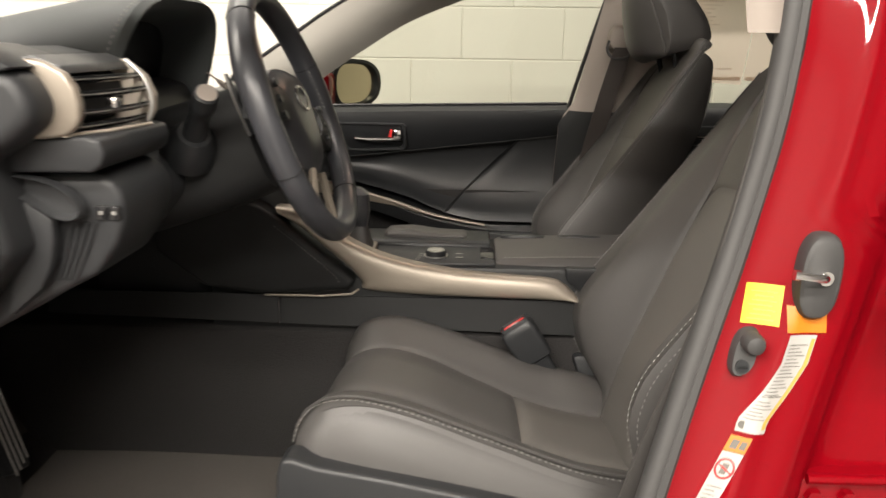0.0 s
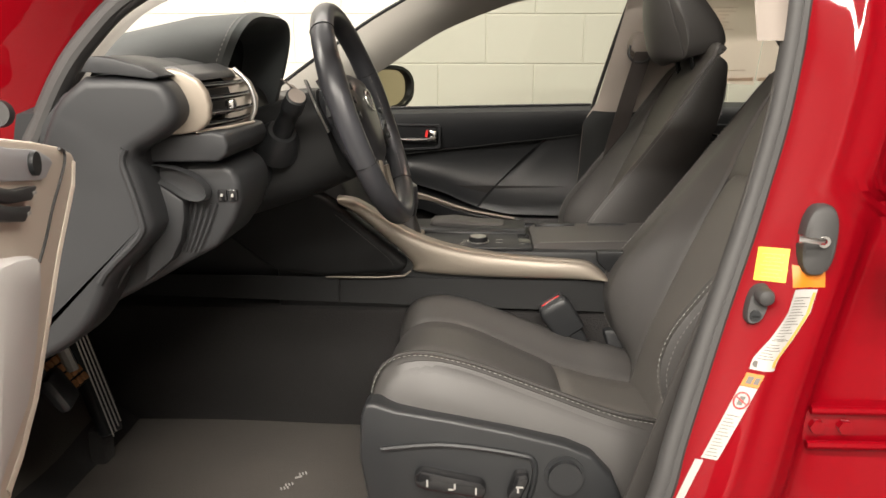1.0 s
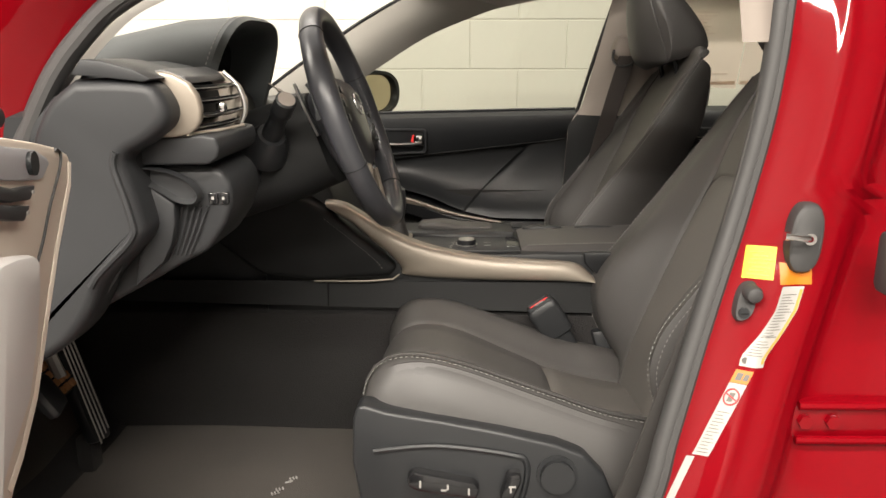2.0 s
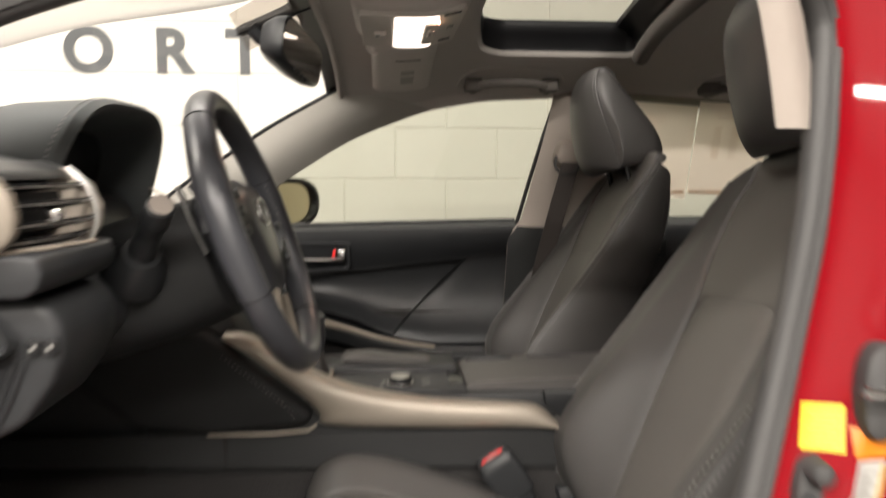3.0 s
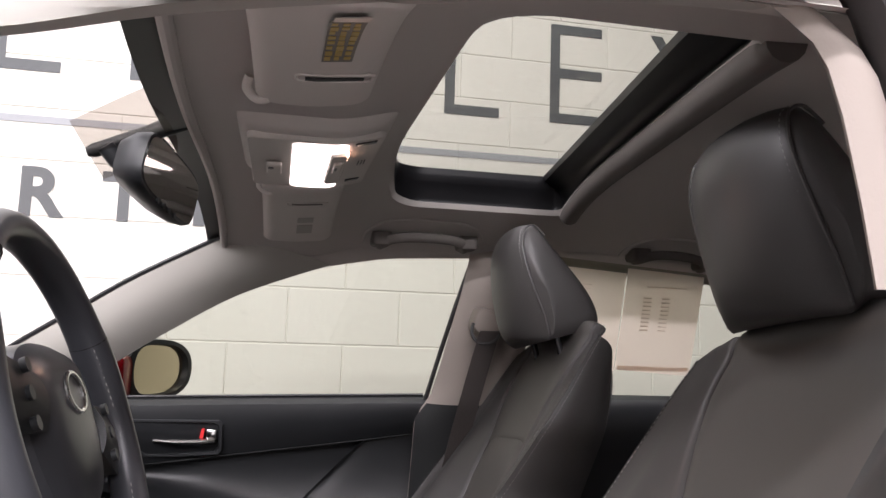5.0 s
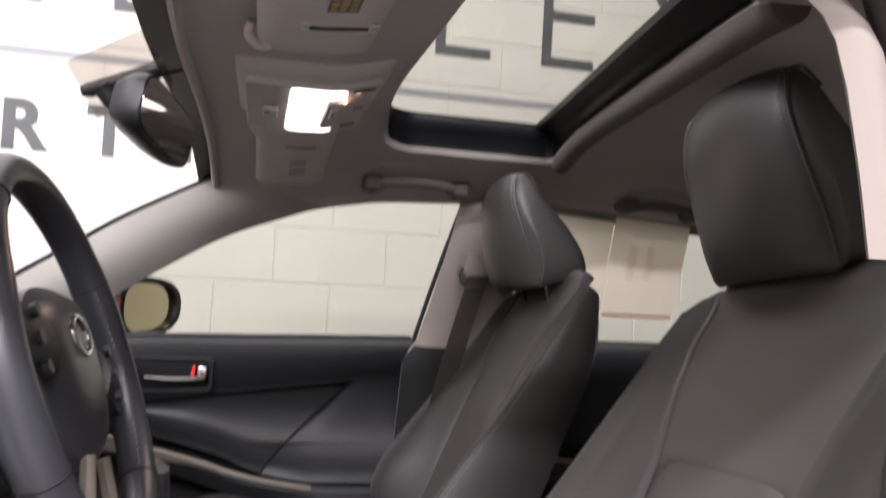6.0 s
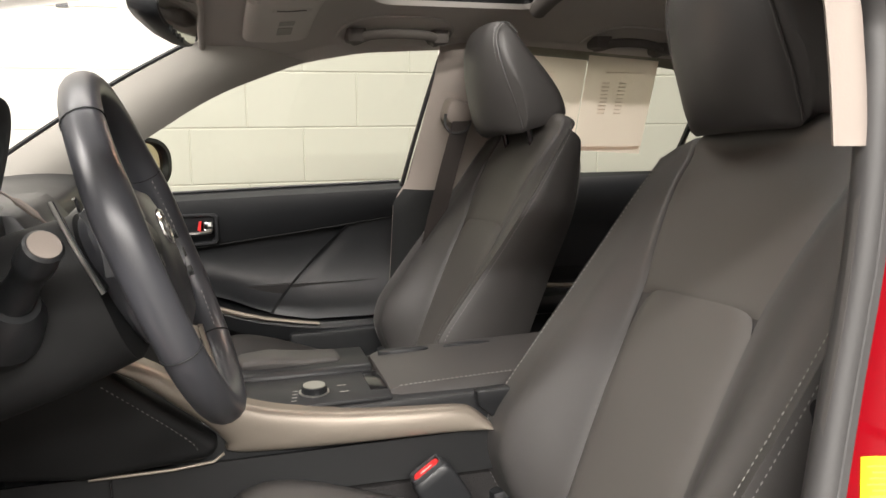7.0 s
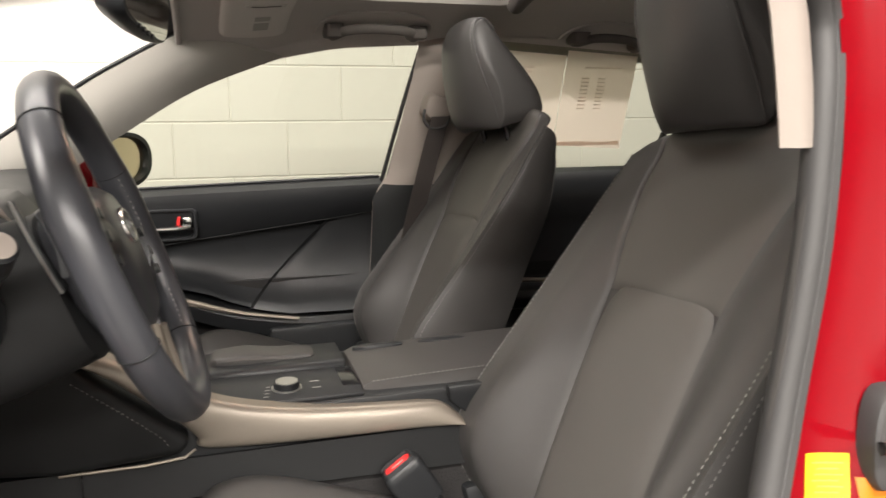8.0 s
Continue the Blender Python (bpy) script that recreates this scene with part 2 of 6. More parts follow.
def sheet(fn, nu, nv, thick=0.0):
    """A grid of fn(u, v), u and v from 0 to 1, given a thickness along -normal."""
    bm = bmesh.new()
    g = [[bm.verts.new(fn(i / nu, j / nv)) for j in range(nv + 1)] for i in range(nu + 1)]
    for i in range(nu):
        for j in range(nv):
            bm.faces.new((g[i][j], g[i + 1][j], g[i + 1][j + 1], g[i][j + 1]))
    if thick:
        bmesh.ops.recalc_face_normals(bm, faces=bm.faces)
        bmesh.ops.solidify(bm, geom=bm.faces[:], thickness=thick)
    return bm


def disc(centre, normal, radius, depth, n=24, bevel=0.0, sx=1.0):
    """A short cylinder from centre along normal."""
    m = Vector(normal).to_track_quat("Z", "Y").to_matrix().to_4x4()
    bm = loft([[(radius * sx * math.cos(k * 2 * math.pi / n), radius * math.sin(k * 2 * math.pi / n), z) for k in range(n)] for z in (0, depth)])
    if bevel:
        bmesh.ops.bevel(bm, geom=[e for e in bm.edges if e.calc_face_angle(0) > 1.0], offset=bevel, segments=2, affect="EDGES", profile=0.5)
    return moved(bm, Matrix.Translation(centre) @ m)


def nest(owner, child, holder):
    """Moves an owner's parts named child under its nearest part named holder."""
    def middle(ob):
        return sum((Vector(c) for c in ob.bound_box), Vector()) / 8
    kids = [o for o in owner.children if o.name.split(".")[0] == child]
    homes = [o for o in owner.children if o.name.split(".")[0] == holder]
    for k in kids:
        k.parent = min(homes, key=lambda h: (middle(h) - middle(k)).length)
        k.matrix_parent_inverse = Matrix.Identity(4)


def interp(x, pts):
    xs, ys = [p[0] for p in pts], [p[1] for p in pts]
    return float(np.interp(x, xs, ys))


def stitches(points, parent, size=0.0009, length=0.0044, gap=0.0026, name="stitching"):
    """Short raised threads along a line, in one mesh."""
    pts = smooth_line(points, 12)
    bm = bmesh.new()
    total = 0.0
    cuts = [0.0]
    for a, b in zip(pts, pts[1:]):
        total += (b - a).length
        cuts.append(total)

    def at(s):
        for i in range(len(pts) - 1):
            if s <= cuts[i + 1]:
                w = (s - cuts[i]) / max(1e-9, cuts[i + 1] - cuts[i])
                return pts[i].lerp(pts[i + 1], w)
        return pts[-1]
    s = 0.0
    while s < total - length:
        a, b = at(s), at(s + length)
        d = (b - a).normalized()
        u = d.orthogonal().normalized() * size
        w = d.cross(u)
        mid = (a + b) / 2
        ring0 = [bm.verts.new(a + o * 0.5) for o in (u, w, -u, -w)]
        ring1 = [bm.verts.new(mid + o) for o in (u, w, -u, -w)]
        ring2 = [bm.verts.new(b + o * 0.5) for o in (u, w, -u, -w)]
        for p, q in ((ring0, ring1), (ring1, ring2)):
            for i in range(4):
                bm.faces.new((p[i], p[(i + 1) % 4], q[(i + 1) % 4], q[i]))
        s += length + gap
    return part(name, bm, THREAD, parent, "pale grey thread")


# ---- room ----
def build_room():
    fl = part("floor", box(-6, 6, -6, 2.06, -0.12, 0), CONCRETE)
    tagged(fl, "grey sealed concrete garage floor", "floor", kind="structure")
    for name, b in (("wall_front", (-6.15, -6, -6, 2.06, 0, 3.2)), ("wall_rear", (6, 6.15, -6, 2.06, 0, 3.2)), ("wall_near", (-6.15, 6.15, -6.15, -6, 0, 3.2))):
        tagged(part(name, box(*b), UNSEEN_ROOM), "plain grey garage wall, unseen and toned to limit bounce light", "wall", kind="structure")
    tagged(part("ceiling", box(-6.15, 6.15, -6.15, 2.06, 3.2, 3.35), UNSEEN_ROOM), "plain grey garage ceiling, unseen and toned to limit bounce light", "ceiling", kind="structure")


CAR = thing("car", "red sedan with its driver's door open", "car", (0.2, 0, 0))


def in_car(ob):
    return under(CAR, ob)


# ---- shell ----
def head_z(x, y):
    z = 1.335 - 0.095 * min(1.1, abs(y) / 0.645) ** (3.2 if y > 0 else 7.0)
    if x > 0.3:
        z -= 0.13 * ((x - 0.3) / 0.9) ** 2
    if x < -0.15:
        w = min(1, (-0.15 - x) / 0.13)
        z -= 0.024 * w * w * (3 - 2 * w)
    return z


WIN_TOP = [(-0.652, 0.982), (-0.558, 1.046), (-0.451, 1.112), (-0.339, 1.17), (-0.222, 1.206), (-0.102, 1.228), (0.085, 1.238), (0.3, 1.227), (0.68, 1.204), (1.0, 1.14), (1.25, 1.06)]


def rounded_outline(hx, hy, radii, per=14, side=26):
    """Points round a rectangle with rounded corners, anticlockwise from its rear edge. radii: front far, front near, rear near, rear far."""
    cor = [((-1, 1), radii[0]), ((-1, -1), radii[1]), ((1, -1), radii[2]), ((1, 1), radii[3])]
    pts = []
    for (sx, sy), r in cor:
        c = (sx * (hx - r), sy * (hy - r))
        a0 = {(-1, 1): 90, (-1, -1): 180, (1, -1): 270, (1, 1): 0}[(sx, sy)]
        pts += [(c[0] + r * math.cos(radians(a0 + 90 * i / per)), c[1] + r * math.sin(radians(a0 + 90 * i / per))) for i in range(per + 1)]
    out = []
    for a, b in zip(pts, pts[1:] + pts[:1]):
        out.append(a)
        d = math.hypot(b[0] - a[0], b[1] - a[1])
        m = int(d / 0.025)
        out += [(a[0] + (b[0] - a[0]) * i / (m + 1), a[1] + (b[1] - a[1]) * i / (m + 1)) for i in range(1, m + 1)]
    return out


OPENING = rounded_outline(0.185, 0.415, (0.05, 0.06, 0.03, 0.02))
OPEN_N = len(OPENING)


def roof_opening(k, n=0, grow=0.0):
    """The opening in the lining, wider than long, its front edge bowed and its rear edge skewed to fit the camera's
    view.
    """
    x, y = OPENING[k % OPEN_N]
    x *= (0.185 + grow) / 0.185
    y *= (0.415 + grow) / 0.415
    if x < 0 and y > 0:
        x += 0.045 * (y / 0.415) ** 2 * min(1, -x / 0.12)
    if x > 0:
        x -= 0.125 * (0.415 - y) / 0.83 * x / 0.185
    return 0.02 + x, 0.015 + y


def ring_sheet(zf, inner, x0, x1, y1, steps, thick):
    rings, n = [], OPEN_N
    for s in range(steps + 1):
        w = s / steps
        r = []
        for k in range(n):
            ix, iy = inner(k, n)
            dx, dy = ix - 0.02, iy - 0.015
            f = min([(x1 - 0.02) / dx if dx > 0 else (x0 - 0.02) / dx if dx < 0 else 1e9, ((y1 - 0.015) / dy if dy > 0 else (-y1 - 0.015) / dy if dy < 0 else 1e9)])
            ox, oy = 0.02 + dx * f, 0.015 + dy * f
            if oy < 0 and ox < -0.3:
                ox += 0.10 * oy * oy
            x, y = ix + (ox - ix) * w, iy + (oy - iy) * w
            r.append((x, y, zf(x, y, w)))
        rings.append(r)
    bm = loft(rings, caps=False)
    bmesh.ops.recalc_face_normals(bm, faces=bm.faces)
    if thick:
        bmesh.ops.solidify(bm, geom=bm.faces[:], thickness=thick)
    return bm


def build_roof():
    def hz(x, y, w):
        return head_z(x, y) + 0.008 * max(0, 1 - w / 0.03) ** 2
    in_car(part("headliner", ring_sheet(hz, roof_opening, -0.435, 1.3, 0.635, 24, 0), HEADLINER, label="warm grey cloth headliner"))
    in_car(part("roof_panel", ring_sheet(lambda x, y, w: head_z(x, y * 0.97) + 0.075 - 0.02 * w, lambda k, n: roof_opening(k, n, 0.07), -0.47, 1.32, 0.66, 20, 0), RED, label="glossy red roof panel"))
    edge = [(-0.437 + (0.10 * y * y if y < 0 else 0), y, head_z(-0.435, y) - 0.002) for y in np.linspace(-0.635, 0.635, 41)]
    in_car(part("header_trim", tube(edge, 0.007, 10), HEADLINER, label="grey cloth screen header"))
    # black frame between the lining and the glass
    rings = []
    for z, g, rear in ((0.008, 0.003, 0.0), (0.016, 0.004, 0.0), (1.352, 0.002, -0.01), (1.356, 0.0, -0.018), (1.366, -0.002, -0.030), (1.370, -0.002, -0.036), (1.380, -0.002, -0.038), (1.40, 0.09, 0.0)):
        r = []
        for k in range(OPEN_N):
            (xa, ya), (x, y), (xb, yb) = (roof_opening(k + o) for o in (-1, 0, 1))
            n = Vector((yb - ya, xa - xb, 0)).normalized()
            if n.x * (x - 0.02) + n.y * y < 0:
                n = -n
            e = g + rear * max(0, n.x) ** 2 + (-0.012 * max(0, n.y) ** 2 if 1.35 < z < 1.39 else 0)
            r.append((x + n.x * e, y + n.y * e, z if z > 1 else head_z(x, y) + z))
        rings.append(r)
    roof = thing("sunroof", "dark-framed glass sunroof with its shade drawn back", "sunroof", (0.02, 0.015, 1.36))
    under(roof, part("frame", loft(rings, caps=False), ROOF_BLACK, label="black sunroof frame"))
    under(roof, part("pane", box(-0.24, 0.27, -0.47, 0.51, 1.392, 1.397, 0.001), ROOF_GLASS)).visible_shadow = False
    roll = [(0.224 - 0.128 * i / 24, 0.435 - 0.85 * i / 24, head_z(0.2, 0.435 - 0.85 * i / 24) + 0.001) for i in range(25)]
    under(roof, part("shade_roll", tube(roll, 0.019, 14), LINING_DIMMED, label="rolled grey cloth shade edge"))


def pillar_line(points, s):
    return smooth_line([(x, s * y, z) for x, y, z in points], 6)


def strip(a, b, bulge, thick):
    """A trim sheet between two lines of the same number of points, bulged by a vector."""
    def fn(u, v):
        i = min(len(a) - 1, round(u * (len(a) - 1)))
        return a[i].lerp(b[i], v) + Vector(bulge) * math.sin(math.pi * v)
    return sheet(fn, len(a) - 1, 8, thick)


def build_far_side():
    # front pillar, roof rail and centre pillar on the passenger's side
    screen = [(-1.12, 0.68, 0.80), (-0.90, 0.645, 0.955), (-0.792, 0.625, 1.031), (-0.70, 0.62, 1.092), (-0.59, 0.615, 1.164), (-0.423, 0.60, 1.254)]
    door = [(-0.98, 0.72, 0.76), (-0.77, 0.70, 0.895), (-0.652, 0.682, 0.982), (-0.53, 0.675, 1.064), (-0.40, 0.67, 1.14), (-0.222, 0.66, 1.208)]
    in_car(part("pillar_trim", strip(pillar_line(screen, 1), pillar_line(door, 1), (0.004, -0.022, 0), 0.0), TRIM_GREY, label="light grey front pillar trim"))
    # dark edge along the windscreen
    in_car(part("screen_seal", tube([p + Vector((-0.004, 0.004, 0.004)) for p in pillar_line(screen, 1)], 0.005, 6), FRIT))

    def rail(u, v):
        x = -0.31 + 1.55 * u
        lo = Vector((x, 0.662, interp(x, WIN_TOP)))
        hi = Vector((x - 0.13 * max(0, 1 - u * 6), 0.60, head_z(x, 0.60) - 0.002))
        p = lo.lerp(hi, v)
        p.y += 0.012 * math.sin(math.pi * v)
        p.z += 0.006 * math.sin(math.pi * v)
        return p
    in_car(part("roof_rail_trim", sheet(rail, 40, 8), HEADLINER, label="grey cloth roof rail lining"))

    def bp(u, v):
        z = 0.30 + 0.965 * v
        xa = interp(z, [(0.3, -0.05), (0.90, -0.020), (0.925, 0.011), (1.18, 0.070), (1.245, 0.080)])
        xb = interp(z, [(0.3, 0.26), (0.93, 0.19), (1.245, 0.26)])
        y = interp(z, [(0.3, 0.72), (0.90, 0.70), (1.245, 0.645)])
        return Vector((xa + (xb - xa) * u, y - 0.03 * math.sin(math.pi * u) ** 0.6, z))

    def bp_low(u, v):
        p = bp(u, v * 0.641)
        p.y -= 0.004
        return p
    in_car(part("centre_pillar_trim", sheet(bp, 12, 30, 0.004), BEIGE_DIMMED, label="beige grey centre pillar trim"))
    in_car(part("centre_pillar_lower_trim", sheet(bp_low, 12, 20, 0.004), BLACK_WITH_SHADE, label="black lower pillar trim"))


EDGE_X = [(0.25, -0.34), (0.35, -0.235), (0.45, -0.145), (0.56, -0.103), (0.62, -0.083), (0.72, -0.056), (0.81, -0.0265), (0.85, -0.0125), (0.9, 0.003), (0.95, 0.016), (1.0, 0.028), (1.05, 0.038), (1.1, 0.047), (1.2, 0.050), (1.3, 0.045)]
EDGE_Y = [(0.2, -0.80), (0.6, -0.748), (0.70, -0.722), (0.80, -0.696), (0.9, -0.670), (1.0, -0.654), (1.1, -0.640), (1.28, -0.60)]


def eased(z, table):
    return (interp(z - 0.02, table) + 2 * interp(z, table) + interp(z + 0.02, table)) / 4


def seal_x(z):
    return eased(z, EDGE_X) - 0.015


def jamb_surface(x, z):
    """The jamb's y: it swells outwards beside the seal, then falls into a channel and a bay."""
    d = x - eased(z, EDGE_X)
    k = min(1, max(0, d / 0.055))
    ridge = 0.0035 * math.exp(-((d - 0.048) / 0.009) ** 2) - 0.004 * math.exp(-((d - 0.104) / 0.006) ** 2)
    bay = 0.045 / (1 + math.exp(-(d - 0.118) / 0.008))
    return eased(z, EDGE_Y) - 0.013 * k * k * (3 - 2 * k) - ridge + bay - 0.06 * max(0, d - 0.2)


def build_near_side():
    # centre pillar jamb, red, with the seal round the door opening
    def jamb(u, v):
        z = 0.22 + 1.06 * v
        x0 = eased(z, EDGE_X) - 0.006
        x = x0 + (interp(z, [(0.9, 0.42), (0.95, 0.21), (1.28, 0.20)]) - x0) * u
        return Vector((x, jamb_surface(x, z), z))
    in_car(part("centre_pillar_jamb", sheet(jamb, 90, 60), RED, label="glossy red centre pillar door jamb"))
    opening = [(-0.748, 1.048), (-0.733, 1.068), (-0.702, 1.102), (-0.655, 1.137), (-0.56, 1.168), (-0.45, 1.187), (-0.358, 1.212), (-0.2, 1.24), (-0.07, 1.25)]

    def oy(z):
        return -interp(z, [(0.25, 0.74), (0.8, 0.71), (1.0, 0.665), (1.25, 0.645)])
    seal_line = [(-0.87, 0.25), (-0.885, 0.5), (-0.860, 0.8), (-0.824, 0.93), (-0.796, 1.0), (-0.762, 1.063), (-0.727, 1.106), (-0.686, 1.142), (-0.61, 1.180), (-0.5, 1.215), (-0.4, 1.236), (-0.2, 1.262), (-0.05, 1.268)]
    lead = [(x, oy(z) - 0.012, z) for x, z in seal_line] + [(seal_x(z), eased(z, EDGE_Y) + 0.012, z) for z in (1.2, 1.135, 1.03, 0.92, 0.8, 0.672, 0.6, 0.45, 0.35, 0.25)]
    pts = smooth_line(lead, 6)
    in_car(part("door_seal", tube(pts, 0.0145, 12, flat=0.85), RUBBER, label="dark grey rubber door seal"))
    in_car(part("door_seal_lip", tube([p + Vector((0.005, -0.008, 0)) for p in pts], 0.0075, 8), RUBBER))
    # trim inside the seal: front pillar, roof rail
    inner = smooth_line([(x, oy(z), z) for x, z in opening], 6)
    up = smooth_line([(x - interp(z, [(0.8, 0.14), (1.1, 0.10), (1.25, 0.02)]), oy(z) + 0.07, z + interp(z, [(0.8, 0.0), (1.1, 0.035), (1.25, 0.035)])) for x, z in opening], 6)
    in_car(part("pillar_trim", strip(inner, up, (0.012, 0.012, -0.004), 0.0), TRIM_GREY, label="light grey front pillar trim"))
    out = smooth_line([(x - interp(z, [(0.8, 0.16), (1.0, 0.17), (1.1, 0.13), (1.25, 0.0)]), oy(z) - 0.05, z + interp(z, [(0.8, -0.02), (1.1, 0.05), (1.25, 0.06)])) for x, z in seal_line[1:]], 6)
    inner2 = smooth_line([(x - 0.012, oy(z) - 0.014, z + 0.004) for x, z in seal_line[1:]], 6)
    in_car(part("front_pillar_panel", strip(inner2, out, (-0.01, -0.03, 0.01), 0.0), RED, label="glossy red front pillar and hinge post"))
    in_car(part("door_stop", disc((-0.79, -0.75, 1.027), (0.4, -1, 0.1), 0.014, 0.03, 18, 0.005), RUBBER, label="black rubber bump stop"))

    def rail(u, v):
        x = -0.36 + 1.6 * u
        lo = Vector((x, -0.645, interp(x, [(-0.36, 1.212), (-0.2, 1.24), (-0.07, 1.25), (1.3, 1.2)])))
        return lo.lerp(Vector((x - 0.075 * max(0, 1 - u * 6), -0.60, head_z(x, 0.60) + 0.002)), v)
    in_car(part("roof_rail_trim", sheet(rail, 30, 6), HEADLINER, label="grey cloth roof rail lining"))

    def bt(u, v):
        z = 1.10 + 0.16 * v
        x0 = interp(z, [(1.10, -0.010), (1.147, -0.018), (1.193, -0.028), (1.224, -0.038), (1.236, -0.048), (1.26, -0.085)])
        return Vector((x0 + 0.043 * u, -0.632 - 0.010 * math.sin(u * math.pi) + 0.012 * u, z))
    in_car(part("centre_pillar_trim", sheet(bt, 8, 12, 0.004), BEIGE_DIMMED, label="beige upper centre pillar trim"))

    def bl(u, v):
        z = 0.25 + 0.86 * v
        x = seal_x(z) - 0.013
        return Vector((x + (0.16 - x) * u, -0.632 - 0.05 * min(1, max(0, (1.1 - z) / 0.3)) + 0.03 * u, z))
    in_car(part("centre_pillar_lower_trim", sheet(bl, 8, 24, 0.004), PILLAR_DARK, label="dark lower pillar trim"))
    # sill and floor pan
    in_car(part("sill", prism([(-0.72, 0.16), (-0.86, 0.18), (-0.87, 0.32), (-0.80, 0.36), (-0.70, 0.36), (-0.66, 0.33)], "x", -1.2, 0.4, 0.008), RED, label="red door sill"))
    in_car(part("scuff_plate", box(-0.78, -0.05, -0.745, -0.655, 0.361, 0.372, 0.004), PLASTIC, label="black plastic scuff plate"))


def build_shell_rest():
    in_car(part("floor_carpet", sheet(lambda u, v: Vector((-1.35 + 2.6 * u, -0.72 + 1.44 * v, 0.325 + (0.26 * max(0, (0.15 - u) / 0.15)) + 0.002 * math.sin(40 * u) * math.sin(30 * v))), 40, 30, 0.02), CARPET, label="black carpet"))
    in_car(part("toe_board", sheet(lambda u, v: Vector((-1.05 - 0.27 * u, -0.72 + 1.44 * v, 0.33 + 0.42 * u)), 8, 8, 0.02), CARPET))
    in_car(part("tunnel", prism([(-0.13, 0.32), (-0.102, 0.60), (0.11, 0.60), (0.14, 0.32)], "x", -1.3, 0.7, 0.01), CARPET))
    in_car(part("side_carpet", box(-1.3, 1.2, 0.72, 0.74, 0.3, 0.7), CARPET))
    in_car(part("cowl_side", box(-1.3, -0.875, -0.73, -0.70, 0.3, 0.86, 0.01), PLASTIC))
    in_car(part("rear_bulkhead", box(1.25, 1.28, -0.7, 0.7, 0.3, 1.15), CARPET))
    in_car(part("underbody", box(-1.35, 1.3, -0.7, 0.74, 0.17, 0.30), PLASTIC))
    for x in (-1.55, 1.35):
        for y in (-0.76, 0.76):
            wheel = part("wheel", disc((x, y - 0.1, 0.31), (0, 1, 0), 0.31, 0.2, 28, 0.02), RUBBER)
            in_car(wheel)
    in_car(part("rear_body", box(1.29, 2.15, -0.80, 0.80, 0.28, 0.95, 0.07, 3), RED, label="red boot and rear body"))
    in_car(part("rear_side_panel", box(0.44, 1.285, -0.80, -0.775, 0.26, 0.92, 0.01), RED, label="red rear side panel"))
    in_car(part("engine_bay", box(-2.3, -1.3, -0.72, 0.74, 0.2, 0.80, 0.03), RED, label="red front body"))

    def bonnet(u, v):
        y = -0.78 + 1.58 * v
        return Vector((-2.3 + 1.0 * u, y, 0.80 + 0.12 * u - 0.05 * (y / 0.78) ** 4))
    in_car(part("bonnet", sheet(bonnet, 12, 12, 0.015), RED, label="glossy red bonnet"))

    def ws(u, v):
        y = -0.66 + 1.32 * v
        top = Vector((-0.45 + (0.10 * y * y if y < 0 else 0), y * 0.93, head_z(-0.43, y * 0.9) + 0.014))
        low = Vector((-1.36 + 0.16 * (y / 0.66) ** 2, y, 0.925))
        p = low.lerp(top, u)
        p.z += 0.02 * math.sin(math.pi * u)
        return p
    scr = in_car(part("windscreen", sheet(ws, 16, 20), WIND_GLASS))
    scr.visible_shadow = False

    def frit(u, v):
        return ws(0.968 + 0.042 * u, v) + Vector((0.003, 0, -0.003))
    in_car(part("frit_band", sheet(frit, 3, 20), FRIT, label="black screen border"))
    rw = in_car(part("rear_screen", sheet(lambda u, v: Vector((1.3 + 0.4 * u, -0.58 + 1.16 * v, 1.2 - 0.25 * u)), 4, 4), SIDE_GLASS))
    rw.visible_shadow = False


# ---- passenger's door ----
def belt_y(x):
    return 0.70 - 0.012 * max(0, -x / 0.6) ** 2


